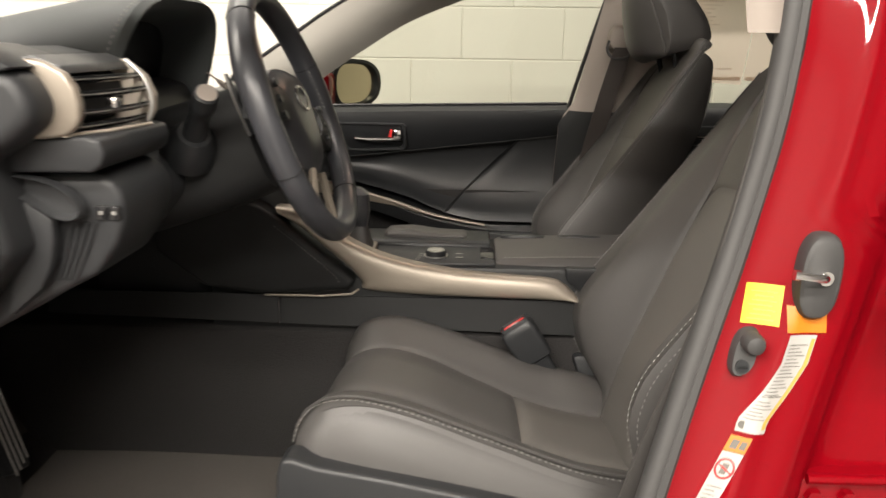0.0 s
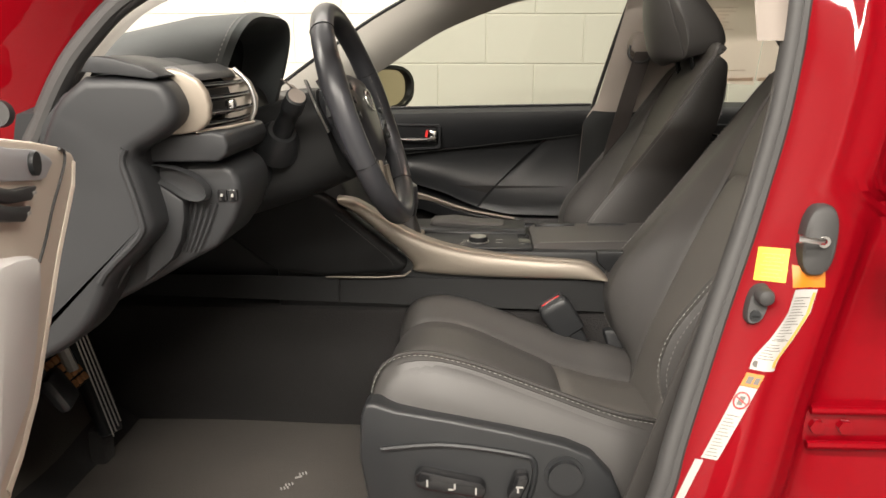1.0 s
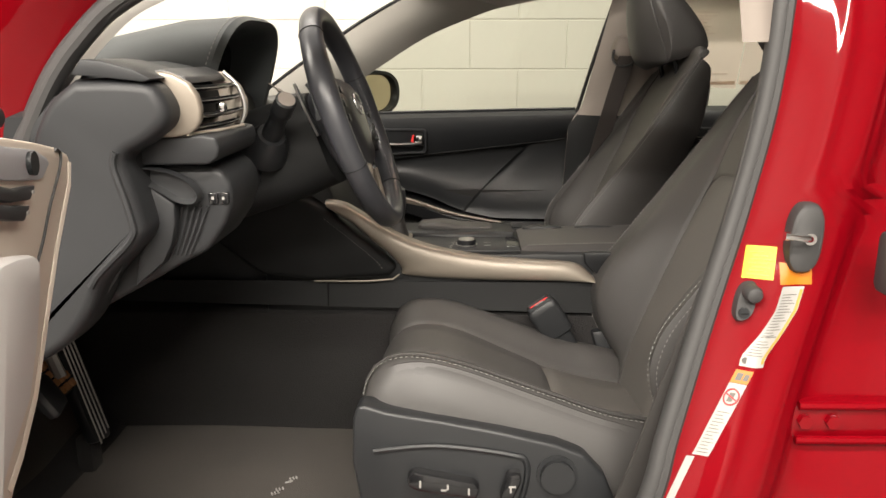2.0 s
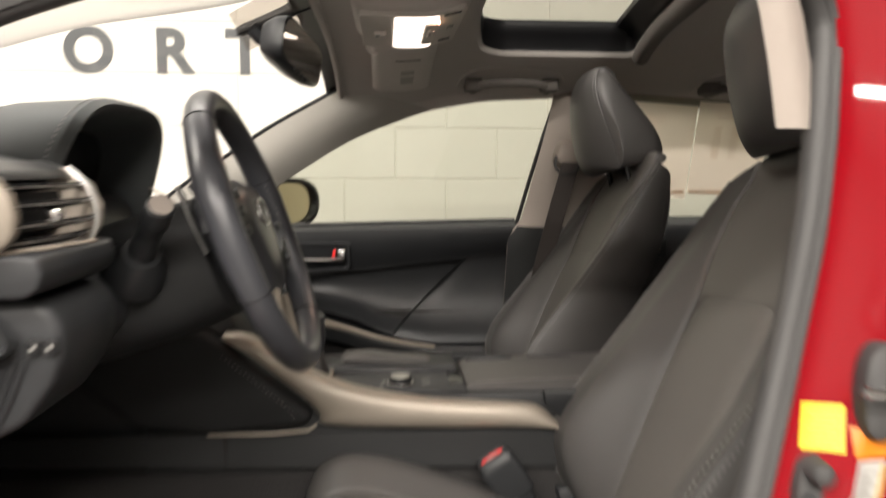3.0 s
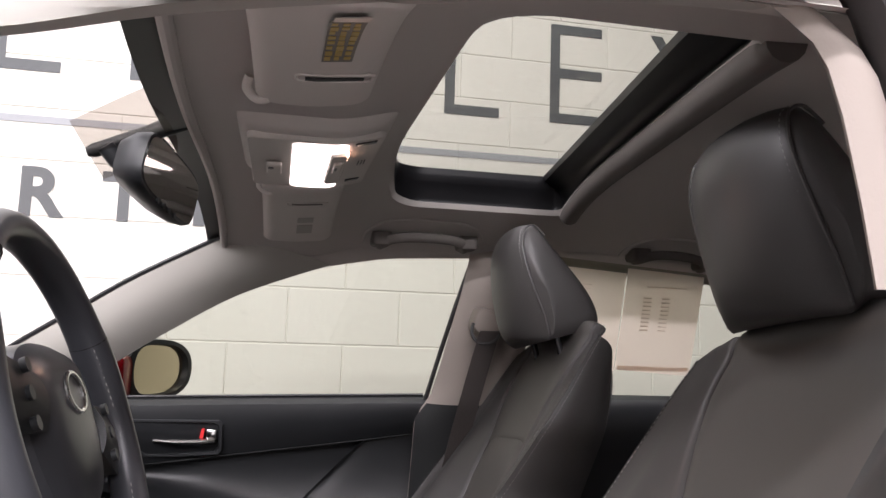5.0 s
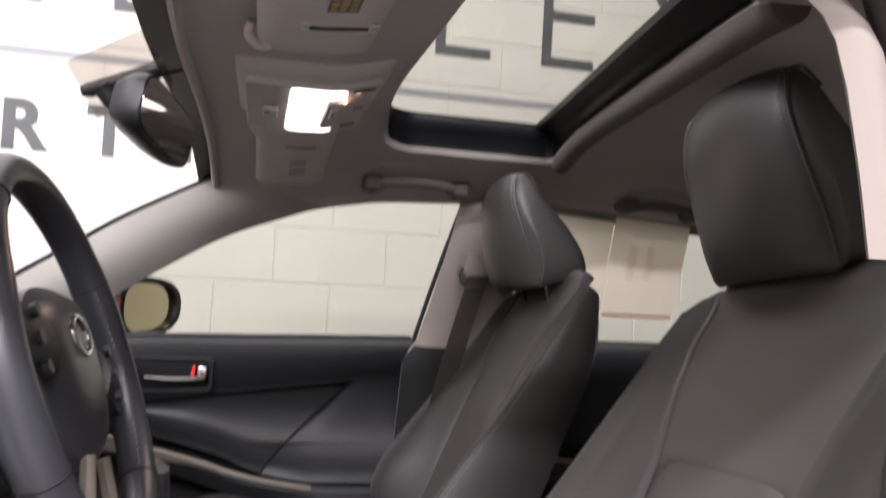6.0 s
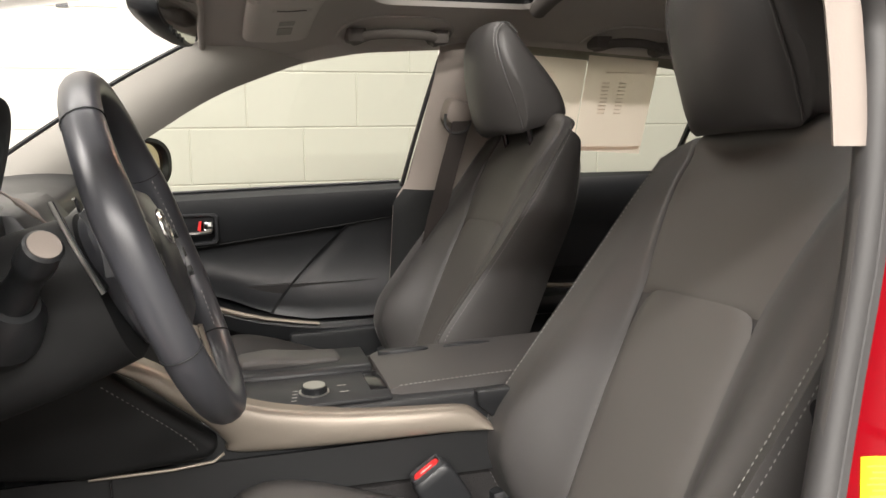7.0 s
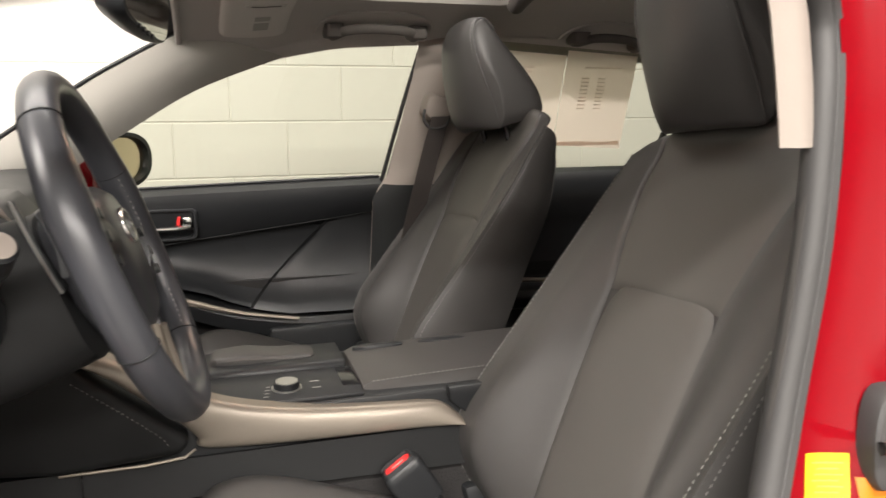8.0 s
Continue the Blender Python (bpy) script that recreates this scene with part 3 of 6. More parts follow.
def build_passenger_door():
    d = thing("passenger_door", "closed car door with black leather lining and champagne trim", "car door", (-0.4, 0.76, 0.5))
    x0, x1 = -0.95, 0.008

    def line_z(x):
        return interp(x, [(-0.95, 0.735), (-0.577, 0.783), (-0.32, 0.812), (-0.14, 0.832), (-0.02, 0.847)])

    def upper(u, v):
        x = x0 + (x1 - x0) * u
        zb = line_z(x)
        zt = 0.932 + 0.022 * min(0, x)
        if v > 0.82:
            w = (v - 0.82) / 0.18
            return Vector((x, belt_y(x) + 0.004 + 0.045 * w, zt - 0.012 * (1 - math.sqrt(max(0, 1 - (1 - w) ** 2)))))
        w = v / 0.82
        return Vector((x, belt_y(x) + 0.03 * (1 - w) ** 1.5 - 0.006 * math.sin(math.pi * w), zb + (zt - 0.012 - zb) * w))
    under(d, part("upper_trim", sheet(upper, 40, 22), PLASTIC, label="soft black upper door trim"))

    def arm_z(x):
        return interp(x, [(-0.95, 0.79), (-0.6, 0.725), (-0.44, 0.680), (-0.38, 0.658), (-0.33, 0.644), (-0.216, 0.624), (-0.1, 0.622), (0.01, 0.626)])

    def crease_x(z):
        return -0.138 + (z - 0.827) * 1.026

    def insert(u, v, side):
        zb = 0.64
        z = zb + v * 0.22
        xa, xb = (x0, crease_x(z) + 0.01) if side == 0 else (crease_x(z), x1)
        x = xa + (xb - xa) * u
        zb = arm_z(x) + 0.004
        z = zb + v * (line_z(x) + 0.004 - zb)
        cx = crease_x(z)
        xa, xb = (x0, cx + 0.01) if side == 0 else (cx, x1)
        x = xa + (xb - xa) * u
        lip = 0.009 * math.exp(-((x - cx) / 0.006) ** 2) if side == 1 else 0.0
        rec = 0.014 * max(0, 1 - abs(x - cx) / 0.25) if side == 0 else 0.004 * max(0, 1 - abs(x - cx) / 0.05)
        return Vector((x, 0.742 - 0.078 * (1 - v) ** 3.2 + rec - lip - 0.012 * v ** 6, z))
    under(d, part("insert_panel", sheet(lambda u, v: insert(u, v, 0), 40, 14), PLASTIC_GREY, label="black leather insert panel"))
    under(d, part("insert_panel", sheet(lambda u, v: insert(u, v, 1), 30, 14), PLASTIC_GREY, label="black leather insert panel"))
    under(d, part("core", box(-0.97, 0.03, 0.768, 0.776, 0.26, 0.915), PLASTIC))
    under(d, part("trim_seam", tube([Vector((x, belt_y(x) + 0.024, line_z(x) + 0.003)) for x in np.linspace(-0.93, 0.0, 30)], 0.0014, 8), BLACK_WITH_SHADE, label="dark seam under the upper trim"))
    # armrest with its trim blade
    rings = []
    for i in range(25):
        x = -0.95 + i / 24 * 0.955
        top = arm_z(x) - 0.001
        w = interp(x, [(-0.95, 0.08), (-0.45, 0.102), (-0.2, 0.105), (0.01, 0.100)])
        h = interp(x, [(-0.95, 0.04), (-0.3, 0.055), (0.01, 0.05)])
        rings.append([(x, 0.765, top), (x, 0.765 - w * 0.6, top + 0.002), (x, 0.765 - w * 0.93, top - 0.006), (x, 0.765 - w, top - 0.02), (x, 0.765 - w * 0.93, top - h), (x, 0.765 - w * 0.4, top - h - 0.015), (x, 0.765, top - h - 0.02)])
    under(d, part("armrest", loft(rings), PLASTIC, label="padded black armrest"))
    blade = []
    for i in range(25):
        x = -0.95 + i / 24 * 0.74
        top = arm_z(x) + 0.008
        w = interp(x, [(-0.95, 0.08), (-0.45, 0.102), (-0.2, 0.105)]) + 0.004
        h = interp(x, [(-0.95, 0.045), (-0.6, 0.03), (-0.44, 0.010), (-0.33, 0.004), (-0.21, 0.002)])
        y = 0.765 - w
        blade.append([(x, y, top - 0.012), (x, y - 0.003, top - 0.016), (x, y - 0.001, top - 0.014 - h), (x, y + 0.01, top - 0.018 - h), (x, y + 0.02, top - 0.014)])
    under(d, part("trim_blade", loft(blade), SILVER, label="champagne metal trim blade"))
    under(d, part("lower_panel", sheet(lambda u, v: Vector((x0 + (x1 - x0) * u, 0.715 - 0.05 * math.sin(math.pi * min(1, v * 1.3)) * min(1, max(0, (u - 0.70) * 12)) + 0.02 * (1 - v), 0.30 + 0.28 * v)), 30, 12, 0.01), PLASTIC, label="black moulded lower panel"))
    under(d, part("door_pocket", box(-0.28, 0.0, 0.650, 0.72, 0.34, 0.600, 0.012), PLASTIC, label="black moulded door pocket"))
    # handle
    frame_out = [(-0.600, 0.880), (-0.4305, 0.8795), (-0.4225, 0.872), (-0.4225, 0.818), (-0.430, 0.808), (-0.52, 0.803), (-0.575, 0.803), (-0.612, 0.830), (-0.616, 0.866)]
    rings = []
    for y, k in ((0.712, 1.0), (0.690, 1.0), (0.6865, 0.985), (0.6865, 0.93), (0.690, 0.90), (0.703, 0.885)):
        rings.append([(-0.515 + (x + 0.515) * k, y + 0.016 * (0.87 - z) / 0.06, 0.842 + (z - 0.842) * (1 - (1 - k) * 1.6)) for x, z in frame_out])
    under(d, part("handle_bezel", loft(rings, caps=False), DASH_DARK, label="raised black bezel"))
    cup = prism([(-0.575, 0.864), (-0.56, 0.868), (-0.435, 0.864), (-0.428, 0.856), (-0.43, 0.832), (-0.44, 0.827), (-0.52, 0.827), (-0.56, 0.842)], "y", 0.704, 0.725, 0.003)
    under(d, part("handle_cup", cup, GLOSS_BLACK))
    under(d, part("handle_lever", tube(smooth_line([(-0.557, 0.690, 0.838), (-0.52, 0.683, 0.836), (-0.47, 0.680, 0.837), (-0.438, 0.683, 0.841)], 5), [0.003] * 5 + [0.004] * 11, 8, flat=1.3), CHROME, label="chrome pull lever"))
    under(d, part("lever_pivot", box(-0.455, -0.434, 0.684, 0.697, 0.84, 0.862, 0.004), CHROME))
    under(d, part("lock_flag", prism([(-0.468, 0.843), (-0.461, 0.843), (-0.458, 0.862), (-0.464, 0.862)], "y", 0.685, 0.697), RED_PLASTIC, label="red lock flag"))

    nest(d, "handle_cup", "handle_bezel")
    nest(d, "handle_lever", "handle_bezel")
    nest(d, "lock_flag", "handle_bezel")
    nest(d, "lever_pivot", "handle_bezel")
    # glass, its frame and the outer skin
    def pane(u, v):
        x = -0.93 + 1.02 * u
        zt = interp(x, [(-0.95, 0.80)] + WIN_TOP) + 0.02
        z = 0.85 + (zt - 0.85) * v
        return Vector((x, 0.745 - 0.14 * max(0, z - 0.93), z))
    under(d, part("pane", sheet(pane, 30, 6), SIDE_GLASS)).visible_shadow = False
    rear = smooth_line([(0.002, 0.712, 0.925), (0.03, 0.70, 1.03), (0.06, 0.683, 1.14), (0.086, 0.668, 1.228)], 5)
    under(d, part("frame", tube(rear, 0.0052, 8), FRIT, label="black rubber window channel"))
    rear2 = [p + Vector((0.013, -0.004, 0)) for p in rear]
    under(d, part("frame", tube(rear2, 0.005, 8), RUBBER, label="grey rubber window channel"))
    under(d, part("sill_seal", tube([(x, belt_y(x) + 0.034, 0.934 + 0.022 * x) for x in np.linspace(-0.9, 0.0, 20)], 0.004, 6), FRIT))
    under(d, part("outer_skin", box(-1.0, 0.06, 0.775, 0.80, 0.24, 0.90, 0.01), RED, label="glossy red outer skin"))
    under(d, part("quarter_trim", prism([(-0.93, 0.90), (-0.70, 0.925), (-0.70, 0.965), (-0.93, 0.91)], "y", 0.70, 0.72, 0.003), PLASTIC))


def build_door_mirror():
    m = thing("door_mirror", "red door mirror with a black rim and warm reflection-coloured glass", "door mirror", (-0.62, 0.87, 0.95))
    under(m, part("arm", box(-0.80, -0.638, 0.79, 0.88, 0.895, 1.0, 0.014), RED))
    n = 36
    face = Vector((0.82, -0.57, 0)).normalized()
    out = Vector((0.57, 0.82, 0)).normalized()
    mid = Vector((-0.600, 0.955, 0.966))

    def outline(k, s, h):
        a = 2 * math.pi * k / n
        c, si = math.cos(a), math.sin(a)
        return mid + out * (0.098 * s * math.copysign(abs(c) ** 0.7, c)) + Vector((0, 0, 0.066 * s * math.copysign(abs(si) ** 0.8, si) * (1 - 0.12 * c))) + face * h
    rings = [[outline(k, s, h) for k in range(n)] for s, h in ((0.25, -0.115), (0.7, -0.10), (0.93, -0.06), (1.0, -0.02), (1.0, 0.0))]
    under(m, part("housing", loft(rings), RED, label="glossy red housing"))
    rim = [[outline(k, s, x) for k in range(n)] for s, x in ((1.0, -0.012), (1.07, 0.002), (1.05, 0.018), (0.90, 0.020), (0.82, 0.0))]
    under(m, part("rim", loft(rim, caps=False), PLASTIC, label="black rim"))
    under(m, part("mirror_glass", loft([[outline(k, 0.85, 0.006) for k in range(n)], [outline(k, 0.85, 0.002) for k in range(n)]]), WALL_TONE_MIRROR, label="mirror glass coloured like the warm wall it reflects"))


def build_rear_door():
    d = thing("rear_door", "closed rear car door with black lining", "car door", (0.6, 0.76, 0.5))
    under(d, part("upper_trim", sheet(lambda u, v: Vector((0.16 + 0.9 * u, 0.70 - 0.02 * u + 0.04 * v ** 4 - 0.004 * math.sin(v * 3), 0.82 + 0.122 * v)), 16, 10), PLASTIC, label="soft black upper door trim"))
    under(d, part("lower_panel", sheet(lambda u, v: Vector((0.16 + 0.9 * u, 0.735 - 0.05 * (1 - v) ** 2, 0.30 + 0.53 * v)), 10, 10, 0.01), PLASTIC))
    under(d, part("armrest", box(0.2, 0.95, 0.62, 0.74, 0.60, 0.655, 0.02), PLASTIC))
    under(d, part("trim_blade", tube(smooth_line([(0.2, 0.612, 0.700), (0.3, 0.612, 0.685), (0.5, 0.612, 0.668)], 5), [0.010] * 6 + [0.006] * 5, 8), SILVER, label="champagne metal trim blade"))
    under(d, part("handle_lever", tube([(0.27, 0.675, 0.862), (0.37, 0.675, 0.856)], 0.004, 8), CHROME, label="chrome pull lever"))
    under(d, part("handle_bezel", box(0.25, 0.39, 0.683, 0.705, 0.835, 0.885, 0.006), PLASTIC_GREY))

    def pane(u, v):
        x = 0.17 + 0.75 * u
        z = 0.88 + (interp(x, WIN_TOP) + 0.02 - 0.88) * v
        return Vector((x, 0.722 - 0.31 * max(0, z - 0.93), z))
    under(d, part("pane", sheet(pane, 16, 6), SIDE_GLASS)).visible_shadow = False
    under(d, part("outer_skin", box(0.08, 1.1, 0.775, 0.80, 0.24, 0.90, 0.01), RED, label="glossy red outer skin"))
    under(d, part("rear_post", prism([(0.93, 0.93), (1.1, 0.93), (1.1, 1.2), (0.80, 1.21)], "y", 0.60, 0.70, 0.004), TRIM_GREY))
    under(d, part("division_bar", tube([(0.74, 0.715, 0.92), (0.756, 0.71, 0.998), (0.778, 0.70, 1.064), (0.82, 0.68, 1.19)], 0.008, 8), FRIT, label="black window division bar"))
    # two sheets of paper taped inside the pane
    def paper_y(z):
        return 0.692 - 0.31 * (z - 1.0)
    for i, (xa, xb) in enumerate(((0.243, 0.434), (0.438, 0.625))):
        p = thing("window_paper", "printed price sheet taped to the rear side window", "paper", ((xa + xb) / 2, 0.68, 1.1), group="papers on the window")

        def fn(u, v, xa=xa, xb=xb):
            z = 1.003 + 0.228 * v
            return Vector((xa + (xb - xa) * u, paper_y(z) - 0.003 * math.sin(u * 3), z - 0.012 * u))
        under(p, part("sheet", sheet(fn, 8, 8), PAPER))
        rnd = random.Random(i)
        if i == 0:
            rows = [(xa + 0.02, xa + 0.02 + rnd.uniform(0.05, 0.10), 1.19 - 0.009 * r) for r in range(9)] + [(xa + 0.03, xb - 0.03, 1.03)]
        else:
            rows = [(xa + 0.045, xa + 0.065, 1.165 - 0.009 * r) for r in range(9)] + [(xa + 0.09, xa + 0.11, 1.165 - 0.009 * r) for r in range(9)] + [(xa + 0.05, xb - 0.04, 1.19)]
        for a, b, z in rows:
            y = paper_y(z) - 0.0052
            under(p, part("printed_line", box(a, b, y - 0.0004, y, z, z + 0.003), PAPER_MARK))
        y = paper_y(1.007) - 0.0055
        under(p, part("footer_band", box(xa + 0.004, xb - 0.006, y - 0.0004, y, 1.002, 1.012), PAPER_MARK))


# ---- seats ----
def along(path):
    pts = smooth_line([(x, 0, z) for x, z in path], 10)
    cut = [0.0]
    for a, b in zip(pts, pts[1:]):
        cut.append(cut[-1] + (b - a).length)

    def at(s):
        d = min(1, max(0, s)) * cut[-1]
        i = min(len(pts) - 2, max(0, int(np.searchsorted(cut, d)) - 1))
        w = (d - cut[i]) / max(1e-9, cut[i + 1] - cut[i])
        t = (pts[min(i + 2, len(pts) - 1)] - pts[max(i - 1, 0)]).normalized()
        return pts[i].lerp(pts[i + 1], w), t
    return at


INSERT_X = [(0.50, -0.060), (0.55, -0.050), (0.63, -0.026), (0.70, 0.005), (0.77, 0.036), (0.836, 0.067), (0.905, 0.102), (1.0, 0.150), (1.06, 0.184), (1.085, 0.206)]
CREST_X = [(0.50, -0.002), (0.573, -0.044), (0.613, -0.068), (0.667, -0.082), (0.718, -0.067), (0.77, -0.027), (0.86, 0.044), (0.93, 0.097), (0.98, 0.134), (1.03, 0.168), (1.06, 0.190), (1.085, 0.210)]
HALF_W = [(0.50, 0.225), (0.55, 0.238), (0.65, 0.252), (0.75, 0.252), (0.85, 0.249), (0.95, 0.243), (1.0, 0.237), (1.04, 0.230), (1.09, 0.218)]
REAR_X = [(0.45, 0.050), (0.55, 0.052), (0.704, 0.095), (0.82, 0.146), (0.92, 0.196), (0.97, 0.211), (1.01, 0.217), (1.04, 0.216), (1.07, 0.208)]
BACK_FOOT, BACK_TOP = 0.50, 1.082


def soft(x, table):
    """Interpolation with its corners eased."""
    w = 0.018
    return (interp(x - w, table) + 2 * interp(x, table) + interp(x + w, table)) / 4


def back_top(a):
    """Height of the backrest's upper edge; a is 0 at its middle and 1 at its side."""
    return BACK_TOP - 0.010 * a ** 5


def back_half(s):
    return soft(BACK_FOOT + (BACK_TOP - BACK_FOOT) * min(1, s / 0.93), HALF_W)


def back_front(y, s):
    """A point of the backrest's face: y across, s from its foot over its top."""
    over = max(0, (s - 0.93) / 0.07)
    hw = back_half(s)
    a = min(1, abs(y) / hw)
    z = BACK_FOOT + (back_top(a) - BACK_FOOT) * min(1, s / 0.93)
    xi, xc = soft(z, INSERT_X), soft(z, CREST_X)
    k = min(1, max(0, (a - 0.40) / 0.40))
    x = xi + (xc - xi) * k * k * (3 - 2 * k)
    if a > 0.82:
        w = (a - 0.82) / 0.18
        x -= 0.008 * w * w
    x += 0.020 * (1 - a ** 3) * (1 - math.cos(over * 2.2))
    z += 0.030 * (1 - a ** 3) * math.sin(over * 2.2)
    return Vector((x, math.copysign(a * hw, y), z))


CUSH_MID = [(0.06, 0.528), (-0.08, 0.546), (-0.16, 0.564), (-0.25, 0.600), (-0.33, 0.634), (-0.39, 0.646), (-0.432, 0.634), (-0.453, 0.600), (-0.458, 0.545)]
CUSH_EDGE = [(0.06, 0.560), (-0.075, 0.592), (-0.14, 0.606), (-0.23, 0.637), (-0.33, 0.671), (-0.395, 0.682), (-0.438, 0.669), (-0.459, 0.630), (-0.462, 0.560)]
CUSH_A, CUSH_B = along(CUSH_MID), along(CUSH_EDGE)


def cush_half(s):
    return interp(s, [(0, 0.240), (0.3, 0.264), (0.7, 0.266), (0.85, 0.258), (1, 0.246)])


def cush_top(y, s):
    p, _ = CUSH_A(s)
    q, _ = CUSH_B(s)
    hw = cush_half(s)
    a = min(hw, abs(y))
    k = min(1, max(0, (a / hw - 0.36) / 0.44))
    r = p.lerp(q, k * k * (3 - 2 * k))
    drop = 0.0
    if a > 0.83 * hw:
        w = (a / hw - 0.83) / 0.17
        drop = 0.105 * (1 - math.sqrt(max(0, 1 - w * w)))
    return Vector((r.x, math.copysign(a, y), max(0.50, r.z - drop - 0.11 * max(0, y - 0.02))))


def pad(surf, ya, yb, s0, s1, nu, nv, puff, hard=5, side=-1, flowing=False):
    """A padded patch of a surface between two lines across and two along, its rim sunk into the seams, or its outer rim flowing into the side."""
    def fn(u, v):
        s = s0 + (s1 - s0) * v
        y = ya(s) + (yb(s) - ya(s)) * u
        e = (1 - abs(2 * u - 1) ** hard) * (1 - abs(2 * v - 1) ** (hard * 2))
        sunk = 1 - e
        if flowing and u > 0.5:
            e, sunk = 1 - (2 * u - 1) ** 2, 0.0
        p = surf(y, s)
        n = (surf(y + 0.003, s) - surf(y - 0.003, s)).cross(surf(y, min(1, s + 0.003)) - surf(y, max(0, s - 0.003)))
        if n.length < 1e-12:
            return p
        n = n.normalized() * side
        return p + n * (puff * e - 0.0018 * sunk)
    return sheet(fn, nu, nv)


def build_seat():
    st = thing("driver_seat", "black leather front seat with pale stitching and a headrest", "car seat", (0, 0, 0.33), group="front seats")

    def put(name, bm, m, label=""):
        return under(st, part(name, bm, m, None, label))
    # backrest
    hi = lambda s: interp(s, [(0, 0.100), (0.3, 0.108), (0.55, 0.113), (0.60, 0.110), (0.63, 0.102), (0.645, 0.088), (0.652, 0.070)])
    hu = lambda s: interp(s, [(0.5, 0.113), (0.65, 0.117), (0.75, 0.135), (0.85, 0.152), (0.95, 0.158), (1, 0.150)])
    bd = lambda s: interp(s, [(0, 0.100), (0.3, 0.108), (0.55, 0.113), (0.65, 0.117), (0.75, 0.135), (0.85, 0.152), (0.95, 0.158), (1, 0.150)])
    put("backrest_insert", pad(back_front, lambda s: -hi(s), hi, 0.0, 0.652, 26, 44, 0.007, 10), LEATHER_SOFT, "dark grey perforated leather insert")
    put("backrest_upper_panel", pad(back_front, lambda s: -hu(s), hu, 0.632, 1.0, 26, 40, 0.0026, 14), LEATHER_SOFT, "smooth dark grey leather panel")

    def core(fn, push):
        """An unbroken lining under the padded panels."""
        return sheet(lambda u, v: fn((2 * u - 1) * 0.27, v) + Vector(push), 30, 40)
    put("backrest_core", core(back_front, (0.0035, 0, -0.001)), LEATHER)

    def side_point(g, u, v):
        e = back_front(g * back_half(v), v)
        z = BACK_FOOT + (1.030 - BACK_FOOT) * v
        r = Vector((soft(z, REAR_X), g * (abs(e.y) - 0.016), z))
        round_off = math.sin(math.pi * u)
        return e.lerp(r, u) + Vector((0.008 * round_off * v ** 8, g * 0.014 * round_off ** 0.8 * (1 - 0.5 * v ** 8), 0.004 * round_off * v ** 8))
    for g in (-1, 1):
        put("backrest_bolster", pad(back_front, lambda s: g * bd(s), lambda s: g * back_half(s), 0.0, 1.0, 30, 64, 0.003, 12, -g, True), LEATHER, "rounded leather side bolster")
        put("backrest_side", sheet(lambda u, v: side_point(g, u, v), 16, 48), LEATHER, "black leather side panel")
        line = [back_front(g * back_half(s) * 0.968, s) + Vector((-0.0042, g * 0.0005, 0.0024)) for s in np.linspace(0.03, 0.95, 26)]
        under(st, stitches(line, None, 0.0007, 0.0042, 0.0032))
        under(st, stitches([side_point(g, 0.05, v) + Vector((-0.0006, g * 0.0008, 0)) for v in np.linspace(0.05, 0.97, 26)], None, 0.0007, 0.0042, 0.0032))
        seam = [back_front(g * back_half(s) * 0.993, s) + Vector((-0.0005, g * 0.0010, 0.0006)) for s in np.linspace(0.03, 0.99, 40)]
        put("bolster_piping", tube(seam, 0.0011, 6), LEATHER)

    def shell(u, v):
        a = 2 * u - 1
        z = 0.46 + (back_top(abs(a)) + 0.010 - 0.050 * abs(a) ** 3 - 0.46) * v
        hw = soft(z, HALF_W) - 0.024
        return Vector((soft(z, REAR_X) + (0.020 * (1 - v ** 6) + 0.010 * v ** 4) * (1 - abs(a) ** 3), hw * a, z))
    put("back_shell", sheet(shell, 20, 24, 0.004), LEATHER, "black leather rear panel")
    # cushion
    ci = lambda s: 0.112
    put("cushion_insert", pad(cush_top, lambda s: -ci(s), ci, 0.0, 0.42, 24, 30, 0.009, 8, 1), LEATHER_SOFT, "dark grey perforated leather insert")
    put("cushion_front_panel", pad(cush_top, lambda s: -ci(s), ci, 0.415, 1.0, 24, 34, 0.007, 10, 1), LEATHER)
    for g in (-1, 1):
        put("cushion_bolster", pad(cush_top, lambda s: g * ci(s), lambda s: g * cush_half(s), 0.0, 1.0, 30, 60, 0.004, 12, g), LEATHER, "rounded leather side bolster")
        for a in (0.890,):
            line = [cush_top(g * a * cush_half(s), s) + Vector((0, g * 0.001, 0.0046)) for s in np.linspace(0.06, 0.90, 22)]
            under(st, stitches(line, None, 0.0007, 0.0042, 0.0030, name="cushion_stitching"))
        groove = [cush_top(g * 0.868 * cush_half(s), s) + Vector((0, g * 0.001, 0.0032)) for s in np.linspace(0.04, 0.90, 26)]
        put("cushion_piping", tube(groove, 0.0016, 6), LEATHER)
    put("cushion_core", core(cush_top, (0, 0, -0.004)), LEATHER)
    put("cushion_base", prism([(0.08, 0.495), (0.10, 0.44), (-0.40, 0.43), (-0.440, 0.46), (-0.44, 0.56), (-0.40, 0.575), (-0.2, 0.535)], "y", -0.235, 0.235, 0.02), PLASTIC, "black cushion base")
    # side shields with their switches
    for g in (-1, 1):
        dz = 0.0 if g < 0 else -0.045
        prof = [(-0.461, 0.628), (-0.450, 0.630), (-0.422, 0.621), (-0.35, 0.610), (-0.279, 0.597), (-0.207, 0.581), (-0.172, 0.567), (-0.146, 0.540), (-0.125, 0.49), (-0.12, 0.425), (-0.40, 0.41), (-0.452, 0.47), (-0.468, 0.555), (-0.466, 0.61)]
        put("side_shield", prism([(x, z + dz) for x, z in prof], "y", g * 0.240, g * 0.283, 0.010, 3), PLASTIC_GREY, "black moulded side shield")
